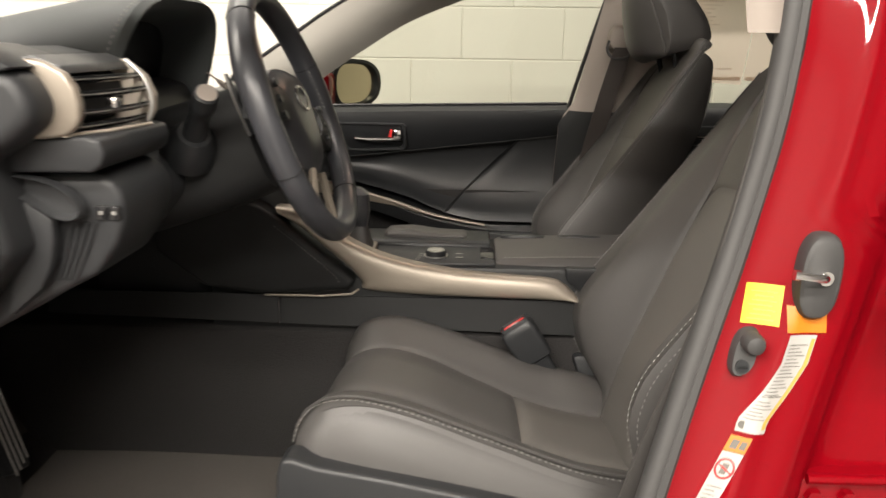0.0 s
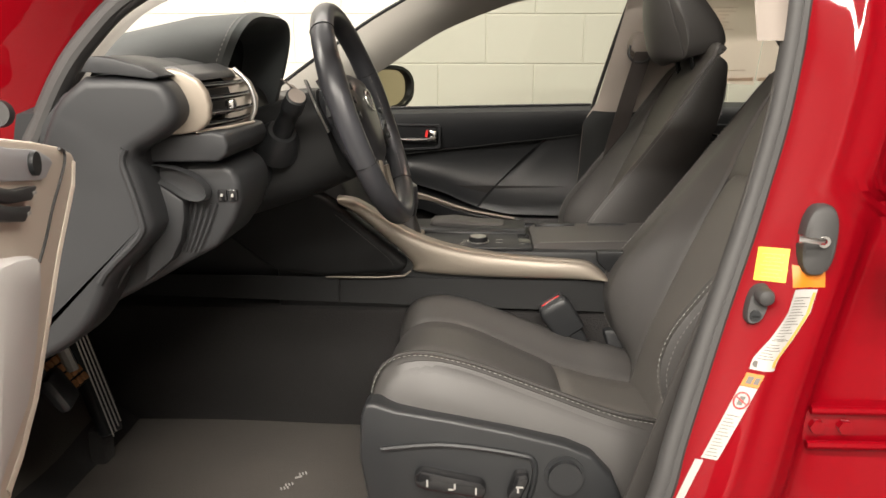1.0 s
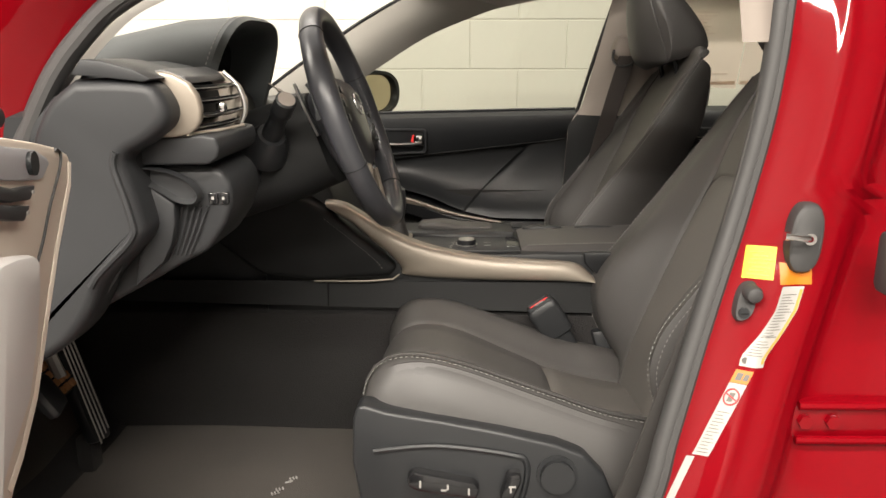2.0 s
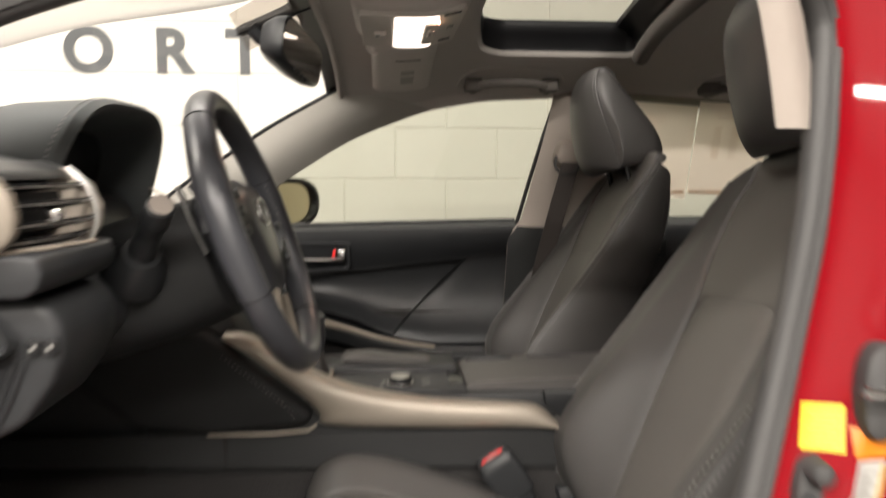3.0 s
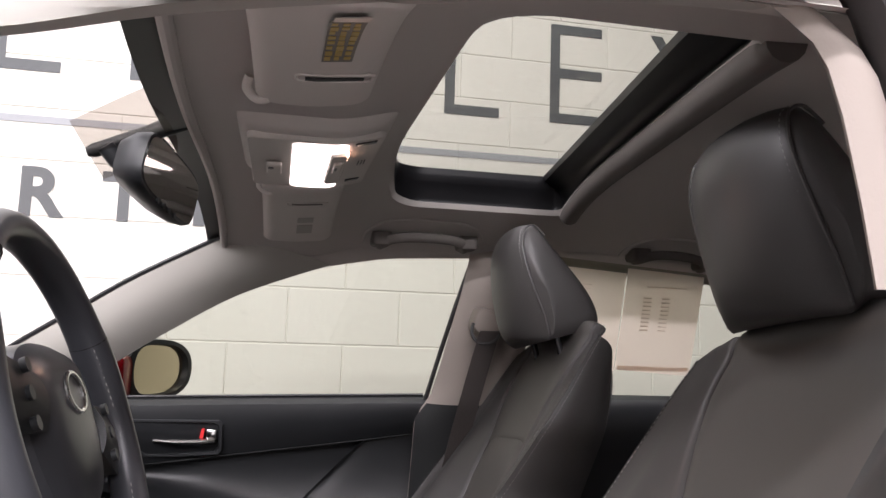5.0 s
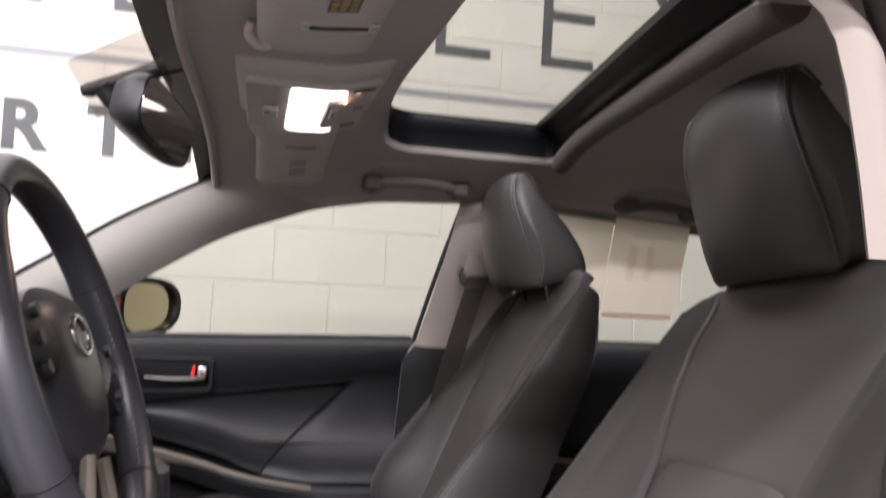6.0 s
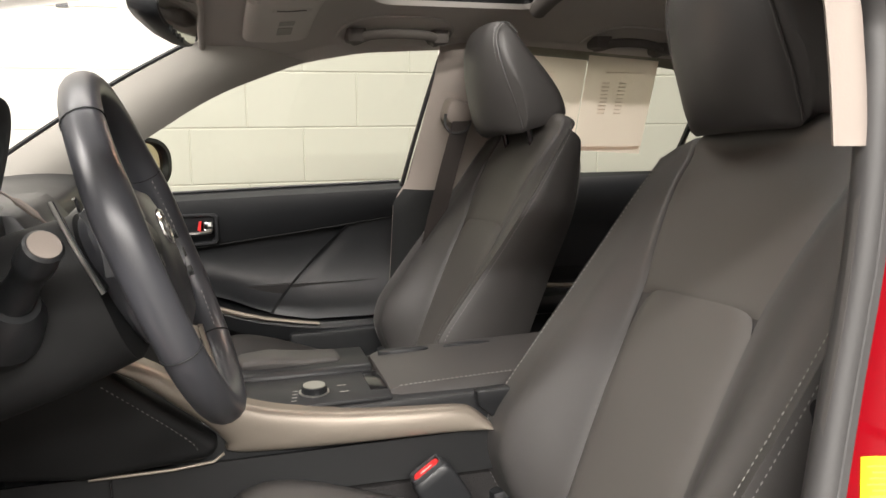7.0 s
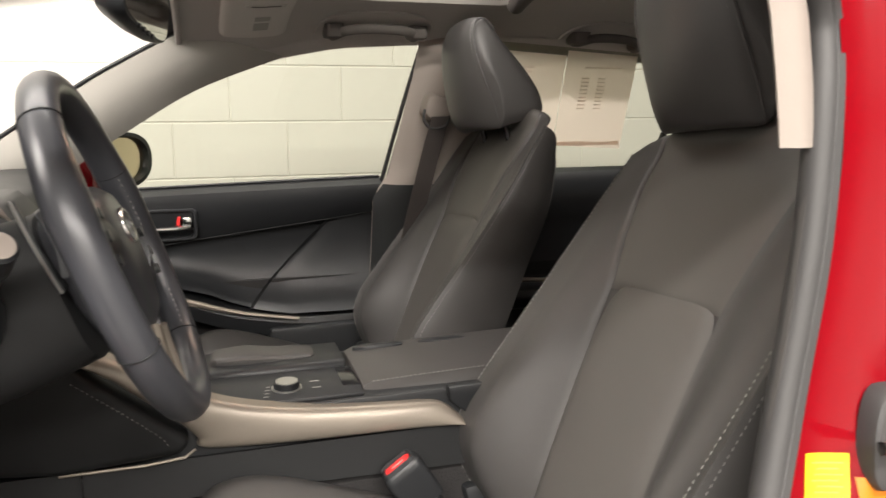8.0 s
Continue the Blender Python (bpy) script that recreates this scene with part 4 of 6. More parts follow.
        rec = smooth_line([(-0.44, g * 0.284, 0.570), (-0.36, g * 0.284, 0.578), (-0.268, g * 0.284, 0.568), (-0.246, g * 0.284, 0.557), (-0.248, g * 0.284, 0.52), (-0.27, g * 0.284, 0.46)], 6)
        put("shield_rib", tube(rec, 0.004, 8), PLASTIC_GREY)
        put("hinge_cover", prism([(-0.085, 0.60), (0.06, 0.61), (0.09, 0.55), (0.06, 0.46), (-0.03, 0.44)], "y", g * 0.225, g * 0.268, 0.01), PLASTIC)
        put("rail", box(-0.42, 0.15, g * 0.2 - 0.02, g * 0.2 + 0.02, 0.332, 0.47, 0.004), STEEL, "steel seat rail")
    # headrest: a wedge, bowed across its face, with flat sheer sides
    prof = smooth_line([(0.118, 0, 1.073), (0.097, 0, 1.080), (0.081, 0, 1.105), (0.071, 0, 1.15), (0.067, 0, 1.20), (0.070, 0, 1.25), (0.084, 0, 1.283), (0.104, 0, 1.295), (0.124, 0, 1.284), (0.168, 0, 1.230), (0.217, 0, 1.163), (0.234, 0, 1.122), (0.230, 0, 1.103), (0.205, 0, 1.092), (0.15, 0, 1.077)], 4)
    hc = Vector((0.15, 0, 1.165))

    def rest_ring(u, shrink=0.0, half=0.108, close=0.0):
        out = []
        for p in prof:
            fore = min(1, max(0, (0.150 - p.x) / 0.075))
            sweep = interp(p.z, [(1.09, 0.066), (1.137, 0.054), (1.213, 0.034), (1.283, 0.018)])
            q = p + Vector((sweep * abs(u) ** 2.2 * fore, 0, -0.010 * abs(u) ** 3 * max(0, (p.z - 1.2) / 0.09)))
            q = q + (hc - q).normalized() * shrink
            q = q.lerp(hc, close)
            out.append((q.x, u * half * (1 - 0.17 * max(0, (q.z - 1.15) / 0.14) ** 1.6), q.z))
        return out
    stops = [-1 + i / 11 for i in range(23)]
    rings = [rest_ring(u, 0.0005 + 0.012 * max(0, (abs(u) - 0.86) / 0.14) ** 2.4) for u in stops]
    ends = [(0.84, 0.1125), (0.5, 0.1124), (0.18, 0.1115)]
    rings = [rest_ring(-1, 0.0125, h, c) for c, h in ends] + rings + [rest_ring(1, 0.0125, h, c) for c, h in ends[::-1]]
    put("headrest", loft(rings), LEATHER, "black leather headrest")
    for g in (-1, 1):
        edge = [Vector(p) for p in rest_ring(g * 0.955, 0.0005)]
        front = edge[4:34]
        put("headrest_piping", tube([p + Vector((0, g * 0.001, 0)) for p in front], 0.0019, 6), LEATHER)
        under(st, stitches([Vector(p) + Vector((-0.0012, -g * 0.004, 0.001)) for p in [Vector(q) for q in rest_ring(g * 0.92, 0.0)][4:34:2]], None, 0.0008, 0.0042, 0.003, name="headrest_stitching"))
        put("headrest_post", tube([(0.160, g * 0.066, 1.11), (0.17, g * 0.066, 1.07), (0.18, g * 0.066, 1.03)], 0.006, 10), GLOSS_BLACK, "dark headrest post")
    nest(st, "headrest_piping", "headrest")
    nest(st, "headrest_stitching", "headrest")
    nest(st, "headrest_post", "headrest")
    nest(st, "cushion_stitching", "cushion_bolster")
    nest(st, "cushion_piping", "cushion_bolster")
    nest(st, "stitching", "backrest_bolster")
    nest(st, "bolster_piping", "backrest_bolster")
    nest(st, "shield_rib", "side_shield")
    return st


def build_seat_controls(st):
    """Power switches on the outer shield and the belt guide, on the driver's seat alone."""
    g = -1

    def put(name, bm, m, label=""):
        if name != "belt_guide":
            moved(bm, Matrix.Translation((-0.012, 0, -0.024)))
        return under_local(st, part(name, bm, m, None, label))
    put("slide_switch", prism([(-0.385, 0.566), (-0.375, 0.574), (-0.30, 0.560), (-0.293, 0.552), (-0.297, 0.538), (-0.37, 0.548), (-0.382, 0.553)], "y", g * 0.28, g * 0.302, 0.004), GLOSS_BLACK, "black power seat switch")
    for x, wx, z, wz in ((-0.3675, 0.0012, 0.5585, 0.0045), (-0.338, 0.0035, 0.551, 0.0012), (-0.333, 0.0012, 0.555, 0.0035), (-0.3065, 0.0012, 0.5495, 0.0045)):
        put("slide_mark", box(x - wx, x + wx, g * 0.3022, g * 0.3027, z - wz, z + wz), LABEL_WHITE)
    put("tilt_switch", prism([(-0.268, 0.538), (-0.258, 0.572), (-0.243, 0.574), (-0.240, 0.565), (-0.252, 0.536)], "y", g * 0.28, g * 0.304, 0.004), GLOSS_BLACK, "black power tilt switch")
    for x, wx, z, wz in ((-0.2525, 0.0045, 0.5575, 0.0012), (-0.2545, 0.0012, 0.553, 0.003)):
        put("tilt_mark", box(x - wx, x + wx, g * 0.3042, g * 0.3047, z - wz, z + wz), LABEL_WHITE)
    nest(st, "slide_mark", "slide_switch")
    nest(st, "tilt_mark", "tilt_switch")
    put("lumbar_ring", disc((-0.195, g * 0.281, 0.565), (0, g, 0), 0.026, 0.004, 28), PLASTIC)
    put("lumbar_button", disc((-0.195, g * 0.283, 0.565), (0, g, 0), 0.021, 0.012, 28, 0.003), PLASTIC_GREY, "round black lumbar button")
    put("belt_guide", joined(disc((0.046, -0.246, 0.845), (0, -1, 0.1), 0.009, 0.012, 16, 0.003), box(0.038, 0.053, -0.257, -0.24, 0.829, 0.843, 0.003)), GLOSS_BLACK, "black belt guide")


def under_local(parent, ob):
    ob.parent = parent
    ob.matrix_parent_inverse = Matrix.Translation((0, 0, 0.33)).inverted()
    return ob


# ---- steering wheel ----
WC = Vector((-0.484, -0.315, 0.990))
WN = Vector((0.940, 0, 0.342)).normalized()
WD = Vector((-0.340, 0.095, 0.935)).normalized()
WS = WD.cross(WN).normalized()
WD = WN.cross(WS)
RIM = 0.1615


def wheel_point(a, r, h=0.0):
    """Angle from the top towards the passenger's side, radius and height towards the driver."""
    return WC + WD * (math.cos(a) * r) + WS * (math.sin(a) * r) + WN * h


TURN = 0.18


def build_wheel():
    w = thing("steering_wheel", "black leather steering wheel with silver spokes and an oval emblem", "steering wheel", tuple(WC - WN * 0.06))
    n, m = 96, 14
    rings = []
    for i in range(n):
        a = 2 * math.pi * i / n
        grip = 1.0 + 0.10 * math.exp(-((abs(((a + math.pi) % (2 * math.pi)) - math.pi) - 1.25) / 0.22) ** 2)
        r = []
        for k in range(m):
            t = 2 * math.pi * k / m
            r.append(wheel_point(a, RIM + 0.0142 * grip * math.cos(t), 0.0170 * grip * math.sin(t)))
        rings.append(r)
    rings.append(rings[0])
    bm = loft(rings, caps=False)
    bmesh.ops.remove_doubles(bm, verts=bm.verts, dist=1e-6)
    under(w, part("rim", bm, RIM_LEATHER, label="black leather rim"))
    for a in (-0.72, 1.08, -2.02, 2.38):
        ring = [wheel_point(a, RIM + 0.0146 * math.cos(t), 0.0175 * math.sin(t)) for t in np.linspace(0, 2 * math.pi, 17)[:-1]]
        under(w, part("rim_seam", tube(ring, 0.0007, 5, closed=True), BLACK_WITH_SHADE))
    for g in (-1, 1):
        arc = [wheel_point(g * a + TURN, RIM - 0.0140, 0.006) for a in np.linspace(0.92, 1.35, 14)]
        under(w, stitches(arc, None, 0.0007, 0.004, 0.003))
        arc = [wheel_point(g * a + TURN, RIM - 0.0140, 0.006) for a in np.linspace(1.85, 2.18, 14)]
        under(w, stitches(arc, None, 0.0007, 0.004, 0.003))
    # hub with the airbag cover
    rings = []
    for h, s in ((-0.045, 0.75), (-0.03, 0.95), (-0.012, 1.0), (0.004, 0.96), (0.014, 0.80), (0.019, 0.5), (0.020, 0.12)):
        ring = []
        for k in range(40):
            t = 2 * math.pi * k / 40
            c, si = math.cos(t), math.sin(t)
            up = 0.006 + math.copysign(abs(c) ** 0.75, c) * (0.062 if c > 0 else 0.090) * s
            ac = math.copysign(abs(si) ** 0.75, si) * (0.082 + 0.012 * c) * s
            ring.append(WC + WD * up + WS * ac + WN * (h - 0.008))
        rings.append(ring)
    under(w, part("airbag_cover", loft(rings), RIM_LEATHER, label="black airbag cover"))
    ring = [WC + WD * (0.020 + 0.016 * math.cos(t)) + WS * (0.023 * math.sin(t)) + WN * 0.0125 for t in np.linspace(0, 2 * math.pi, 33)[:-1]]
    under(w, part("emblem", tube(ring, 0.0022, 8, closed=True), CHROME, label="silver oval ring emblem"))
    for g in (-1, 1):
        def spoke(u, v, g=g):
            r = 0.07 + 0.09 * u
            a = TURN + g * (1.55 + (v - 0.5) * (0.62 - 0.22 * u))
            return wheel_point(a, r, 0.006 - 0.012 * u + 0.006 * math.sin(math.pi * v))
        under(w, part("spoke", sheet(spoke, 8, 8, 0.02), PLASTIC))
        for k in range(3):
            a = TURN + g * (1.33 + 0.22 * k)
            under(w, part("spoke_button", disc(wheel_point(a, 0.098, 0.006), WN, 0.0055, 0.0045, 14, 0.0015), PLASTIC_GREY))

        def leg(u, v, g=g):
            r = 0.082 + 0.07 * u
            a = math.pi + TURN + g * (-0.26 - 0.05 * u + (v - 0.5) * (0.17 - 0.06 * u))
            return wheel_point(a, r, 0.002 - 0.008 * u + 0.004 * math.sin(math.pi * v))
        under(w, part("lower_spoke", sheet(leg, 8, 6, 0.009), SILVER, label="silver lower spoke"))
        # paddle
        def fin_edge(g, u, inset=0.0):
            a = wheel_point(g * 0.58, 0.090 - inset, -0.060)
            b = wheel_point(g * 1.68, 0.093 - inset * 0.6, -0.044)
            return a.lerp(b, u) + Vector((0, g * 0.006 * math.sin(math.pi * u), 0))
        def fin(u, v, g=g):
            return fin_edge(g, u) * v + fin_edge(g, u, 0.030) * (1 - v)
        pd = under(w, part("paddle", sheet(fin, 12, 4, 0.003), PLASTIC, label="black shift paddle"))
        edge = [fin_edge(g, u) for u in np.linspace(0, 1, 13)]
        under(w, part("paddle_edge", tube(edge, 0.0018, 8), STEEL, label="silver paddle edge"))
    nest(w, "paddle_edge", "paddle")
    nest(w, "spoke_button", "spoke")
    nest(w, "emblem", "airbag_cover")
    nest(w, "rim_seam", "rim")
    nest(w, "stitching", "rim")
    under(w, part("paddle_mark", box(-0.553, -0.544, -0.387, -0.374, 0.979, 0.996, 0.002), STEEL, label="silver tab behind the wheel"))


def oval_ring(c, u, v, a, b, n=32, p=0.6):
    out = []
    for k in range(n):
        t = 2 * math.pi * k / n
        x, y = math.cos(t), math.sin(t)
        out.append(Vector(c) + Vector(u) * (math.copysign(abs(x) ** p, x) * a) + Vector(v) * (math.copysign(abs(y) ** p, y) * b))
    return out


def build_column():
    c = thing("steering_column", "black steering column shroud with a wiper stalk", "steering column", (-0.70, -0.345, 0.86))
    rings = [oval_ring(WC - WN * d + WD * o, WS, WD, a, b) for d, o, a, b in ((0.04, -0.012, 0.055, 0.06), (0.05, -0.012, 0.078, 0.072), (0.11, -0.012, 0.085, 0.076), (0.17, -0.010, 0.09, 0.076), (0.26, -0.008, 0.10, 0.076), (0.36, -0.005, 0.10, 0.07))]
    under(c, part("shroud", loft(rings), BLACK_WITH_SHADE, label="black column shroud"))
    base = Vector((-0.590, -0.425, 0.972))
    tip = Vector((-0.552, -0.478, 1.029))
    d = (tip - base).normalized()
    under(c, part("stalk_boot", tube([base - d * 0.035, base - d * 0.01, base + d * 0.008], [0.034, 0.030, 0.020], 20), PLASTIC))
    under(c, part("stalk", tube([base, base + d * 0.025, base + d * 0.03, base + d * 0.055, base + d * 0.06, tip - d * 0.018, tip - d * 0.014, tip - d * 0.002, tip], [0.014, 0.014, 0.0125, 0.0125, 0.015, 0.015, 0.0145, 0.0145, 0.0125], 20), PLASTIC_GREY, label="black wiper stalk"))
    under(c, part("stalk_cap", disc(tip - d * 0.002, d, 0.0118, 0.003, 20, 0.001), BEIGE_DIMMED, label="pale grey stalk end"))
    nest(c, "stalk_cap", "stalk")
    under(c, part("stalk", tube([(-0.59, -0.26, 0.972), (-0.575, -0.19, 1.0), (-0.565, -0.15, 1.01)], 0.012, 14), PLASTIC_GREY, label="black indicator stalk"))


# ---- dashboard ----
def build_dash():
    d = thing("dashboard", "black soft-touch dashboard with champagne air vent trim", "dashboard", (-0.95, 0, 0.8))
    # main body, one section across the car, drawn in at its ends
    prof = [(-1.28, 0.94), (-1.0, 1.005), (-0.80, 1.035), (-0.70, 1.030), (-0.672, 1.01), (-0.67, 0.96), (-0.675, 0.93), (-0.67, 0.90), (-0.69, 0.85), (-0.74, 0.785), (-0.80, 0.76), (-0.95, 0.72), (-1.28, 0.60)]
    line = [(p.x, p.z) for p in smooth_line([(x, 0, z) for x, z in prof], 4)]
    rings = []
    for i, y in enumerate((-0.685, -0.675, -0.64, -0.56, -0.20, 0.0, 0.2, 0.56, 0.68)):
        sh = {0: 0.03, 1: 0.012}.get(i, 0.0)
        dent = 0.055 if 2 <= i <= 7 else 0.0
        low = 0.055 * min(1, max(0, (y + 0.1) / 0.2))
        rings.append([(x - sh - (dent if (-0.9 < x and 0.74 < z < 0.90) else 0), y, z - sh * (0.5 if z > 0.9 else -0.5) - (low * min(1, (z - 0.9) / 0.06) if z > 0.9 else 0)) for x, z in line])
    under(d, part("body", loft(rings), PLASTIC, label="black dashboard body"))
    # end panel by the door
    end = [(-0.726, 1.062), (-0.694, 1.063), (-0.660, 1.062), (-0.643, 1.058), (-0.633, 1.047), (-0.6265, 1.030), (-0.630, 1.015), (-0.643, 1.003), (-0.660, 0.992), (-0.675, 0.984), (-0.680, 0.974), (-0.677, 0.960), (-0.671, 0.938), (-0.6645, 0.906), (-0.667, 0.892), (-0.680, 0.875), (-0.714, 0.842), (-0.730, 0.812), (-0.746, 0.786), (-0.768, 0.764), (-0.792, 0.748), (-0.812, 0.738), (-0.838, 0.728), (-0.862, 0.724), (-0.856, 0.80), (-0.828, 0.88), (-0.795, 0.96), (-0.762, 1.03), (-0.740, 1.052)]
    el = [(p.x, p.z) for p in smooth_line([(x, 0, z) for x, z in end], 3)][:-1]

    def inset(pts, by):
        """The outline drawn in by a distance, along its own normals."""
        out = []
        for i, (x, z) in enumerate(pts):
            (xa, za), (xb, zb) = pts[i - 1], pts[(i + 1) % len(pts)]
            n = Vector((zb - za, 0, xa - xb)).normalized()
            out.append((x - n.x * -by, z - n.z * -by))
        return out
    sign = 1 if inset(el, 0.01)[12][0] < el[12][0] else -1
    rings = [[(x, y, z) for x, z in inset(el, sign * by)] for y, by in ((-0.7065, 0.0135), (-0.7060, 0.010), (-0.7035, 0.0050), (-0.699, 0.0018), (-0.692, 0.0), (-0.650, 0.0))]
    under(d, part("end_panel", loft(rings), DASH_DARK, label="black moulded end panel"))
    ridge = [(x, -0.7075, z) for x, z in inset(el, sign * 0.010)[28:50]]
    under(d, part("end_ridge", tube(ridge, 0.0042, 8), DASH_DARK, label="raised rib along the panel's edge"))
    nest(d, "end_ridge", "end_panel")
    # cap over the end panel
    under(d, part("end_backing", prism([(-0.86, 0.745), (-0.80, 0.765), (-0.73, 0.85), (-0.70, 0.90), (-0.70, 1.05), (-0.755, 1.045), (-0.83, 0.96)], "y", -0.690, -0.655, 0.004), PLASTIC))
    under(d, part("brow", prism([(-0.724, 1.067), (-0.713, 1.083), (-0.690, 1.081), (-0.660, 1.073), (-0.639, 1.063), (-0.648, 1.060), (-0.700, 1.0655)], "y", -0.708, -0.600, 0.0016), DASH_DARK, label="black cap over the end panel"))
    under(d, part("top_fill", prism([(-1.0, 1.01), (-0.76, 1.075), (-0.70, 1.079), (-0.66, 1.072), (-0.66, 1.03), (-1.0, 0.98)], "y", -0.640, -0.50, 0.006), SOFT_VINYL))
    # air vent: champagne shell, barrel, slats
    v = thing("air_vent", "round air vent with black slats in champagne trim", "air vent", (-0.66, -0.57, 1.02))
    plate = [(-0.690, 1.062), (-0.645, 1.070), (-0.632, 1.067), (-0.616, 1.058), (-0.607, 1.045), (-0.6035, 1.030), (-0.605, 1.017), (-0.610, 1.008), (-0.620, 1.001), (-0.640, 0.998), (-0.690, 0.997)]
    # Surround takes darker SILVER than far_cap, to offset the lamp light it faces.
    under(v, part("surround", prism(plate, "y", -0.668, -0.655, 0.004, 3), SILVER, label="champagne vent surround"))
    under(v, part("vent_roof", prism([(-0.69, 1.063), (-0.645, 1.0725), (-0.622, 1.064), (-0.616, 1.056), (-0.64, 1.060)], "y", -0.662, -0.515, 0.002), SIDE_GREY))
    under(v, part("barrel", prism([(-0.69, 1.058), (-0.640, 1.058), (-0.628, 1.048), (-0.624, 1.032), (-0.627, 1.014), (-0.638, 1.006), (-0.69, 1.006)], "y", -0.660, -0.530), BLACK_WITH_SHADE))
    for z, x in ((1.050, -0.622), (1.0365, -0.615), (1.0205, -0.613), (1.0075, -0.618)):
        line = smooth_line([(x, -0.656, z), (x + 0.010, -0.62, z), (x + 0.015, -0.57, z), (x + 0.013, -0.528, z)], 4)
        under(v, part("slat", tube(line, 0.0024, 8, flat=2.0), GLOSS_BLACK))
        under(v, part("slat_edge", tube([p + Vector((0.0035, 0, 0.0005)) for p in line], 0.0007, 6), STEEL, label="bright slat edge"))
    nest(v, "slat_edge", "slat")
    under(v, part("slider", box(-0.605, -0.594, -0.615, -0.600, 1.022, 1.033, 0.003), CHROME, label="bright vent slider"))
    arc = smooth_line([(-0.618, -0.532, 1.066), (-0.602, -0.532, 1.051), (-0.5945, -0.532, 1.033), (-0.594, -0.532, 1.016), (-0.600, -0.532, 1.000)], 5)
    under(v, part("edge_strip", tube(arc, 0.0028, 8), STEEL, label="bright vent edge"))
    under(v, part("far_cap", prism([(-0.69, 1.066), (-0.62, 1.066), (-0.600, 1.050), (-0.592, 1.030), (-0.594, 1.012), (-0.602, 0.999), (-0.69, 0.998)], "y", -0.528, -0.516, 0.003), BEIGE_TRIM, label="champagne vent surround"))
    under(v, part("lower_strip", tube([(-0.622, -0.665, 1.0015), (-0.603, -0.62, 1.0015), (-0.596, -0.532, 1.000)], 0.0020, 8), BEIGE_TRIM, label="champagne strip under the slats"))
    chin = [(-0.70, 0.997), (-0.640, 0.998), (-0.606, 1.001), (-0.592, 0.998), (-0.588, 0.985), (-0.592, 0.974), (-0.602, 0.967), (-0.684, 0.966), (-0.70, 0.97)]
    under(v, part("chin", prism(chin, "y", -0.662, -0.50, 0.004, 3), DASH_DARK, label="black panel under the vent"))
    # instrument hood
    h = thing("instrument_hood", "black hooded instrument cluster with a stitched edge", "instrument cluster", (-0.7, -0.345, 1.0))

    def arch(x, hy, top, base):
        out = []
        for t in np.linspace(0, math.pi, 33):
            c, s = math.cos(t), math.sin(t)
            out.append((x - 0.046 * (1 - s ** 0.5), -0.345 - math.copysign(abs(c) ** 0.55, c) * hy, base + (top - base) * s ** 0.5))
        return out
    rings = [arch(-0.71, 0.145, 1.105, 0.98), arch(-0.632, 0.150, 1.121, 0.985), arch(-0.618, 0.154, 1.128, 0.985), arch(-0.614, 0.160, 1.134, 0.985), arch(-0.622, 0.166, 1.139, 0.985), arch(-0.70, 0.171, 1.134, 0.985), arch(-0.82, 0.18, 1.108, 0.985), arch(-0.95, 0.185, 1.06, 0.985), arch(-1.08, 0.19, 1.0, 0.975)]
    under(h, part("hood", loft(rings, closed=False), SOFT_VINYL, label="black stitched hood"))
    under(h, stitches([Vector(p) + Vector((0, 0, 0.0004)) for p in arch(-0.628, 0.1672, 1.1392, 0.985)[2:-2]], None, 0.0008, 0.0042, 0.003))
    under(h, part("dial_panel", loft([arch(-0.715, 0.148, 1.11, 0.96), arch(-0.70, 0.146, 1.106, 0.96)], closed=False), GLOSS_BLACK))
    face = bmesh.new()
    face.faces.new([face.verts.new(p) for p in arch(-0.69, 0.15, 1.11, 0.975)])
    under(h, part("dial_face", face, GLOSS_BLACK, label="dark dial face"))
    under(h, part("side_trim", tube(smooth_line([(-0.645, -0.197, 1.040), (-0.622, -0.195, 1.022), (-0.60, -0.195, 1.0)], 5), [0.0015] * 4 + [0.004] * 4 + [0.0015] * 3, 8), BEIGE_DIMMED, label="bright trim sliver"))
    # lower cover with the coin tray, switches and grille
    k = thing("knee_panel", "black lower dash panel with coin tray and switches", "dash panel", (-0.78, -0.5, 0.8))
    kp = [(-0.70, 0.964), (-0.606, 0.964), (-0.592, 0.955), (-0.584, 0.940), (-0.585, 0.918), (-0.594, 0.894), (-0.617, 0.862), (-0.648, 0.846), (-0.690, 0.822), (-0.74, 0.795), (-0.79, 0.765), (-0.86, 0.78), (-0.86, 0.95)]
    under(k, part("side_cover", prism(kp, "y", -0.640, -0.515, 0.008, 3), DASH_DARK, label="black lower side cover"))
    kq = [(-0.70, 0.960), (-0.630, 0.952), (-0.612, 0.93), (-0.610, 0.905), (-0.640, 0.868), (-0.70, 0.835), (-0.80, 0.815), (-0.86, 0.85), (-0.86, 0.95)]
    under(k, part("cover", prism(kq, "y", -0.513, -0.17, 0.012), DASH_DARK, label="black knee cover"))
    # hollow tray with its raised lip, and the panel below it
    tray = smooth_line([(-0.684, 0, 0.9635), (-0.655, 0, 0.9600), (-0.632, 0, 0.951), (-0.619, 0, 0.938), (-0.618, 0, 0.927), (-0.627, 0, 0.922), (-0.643, 0, 0.925), (-0.660, 0, 0.936), (-0.676, 0, 0.945), (-0.687, 0, 0.955)], 4)
    mid = Vector((-0.648, 0, 0.942))

    def tray_ring(y, k):
        return [(mid.x + (p.x - mid.x) * k, y, mid.z + (p.z - mid.z) * k) for p in tray]
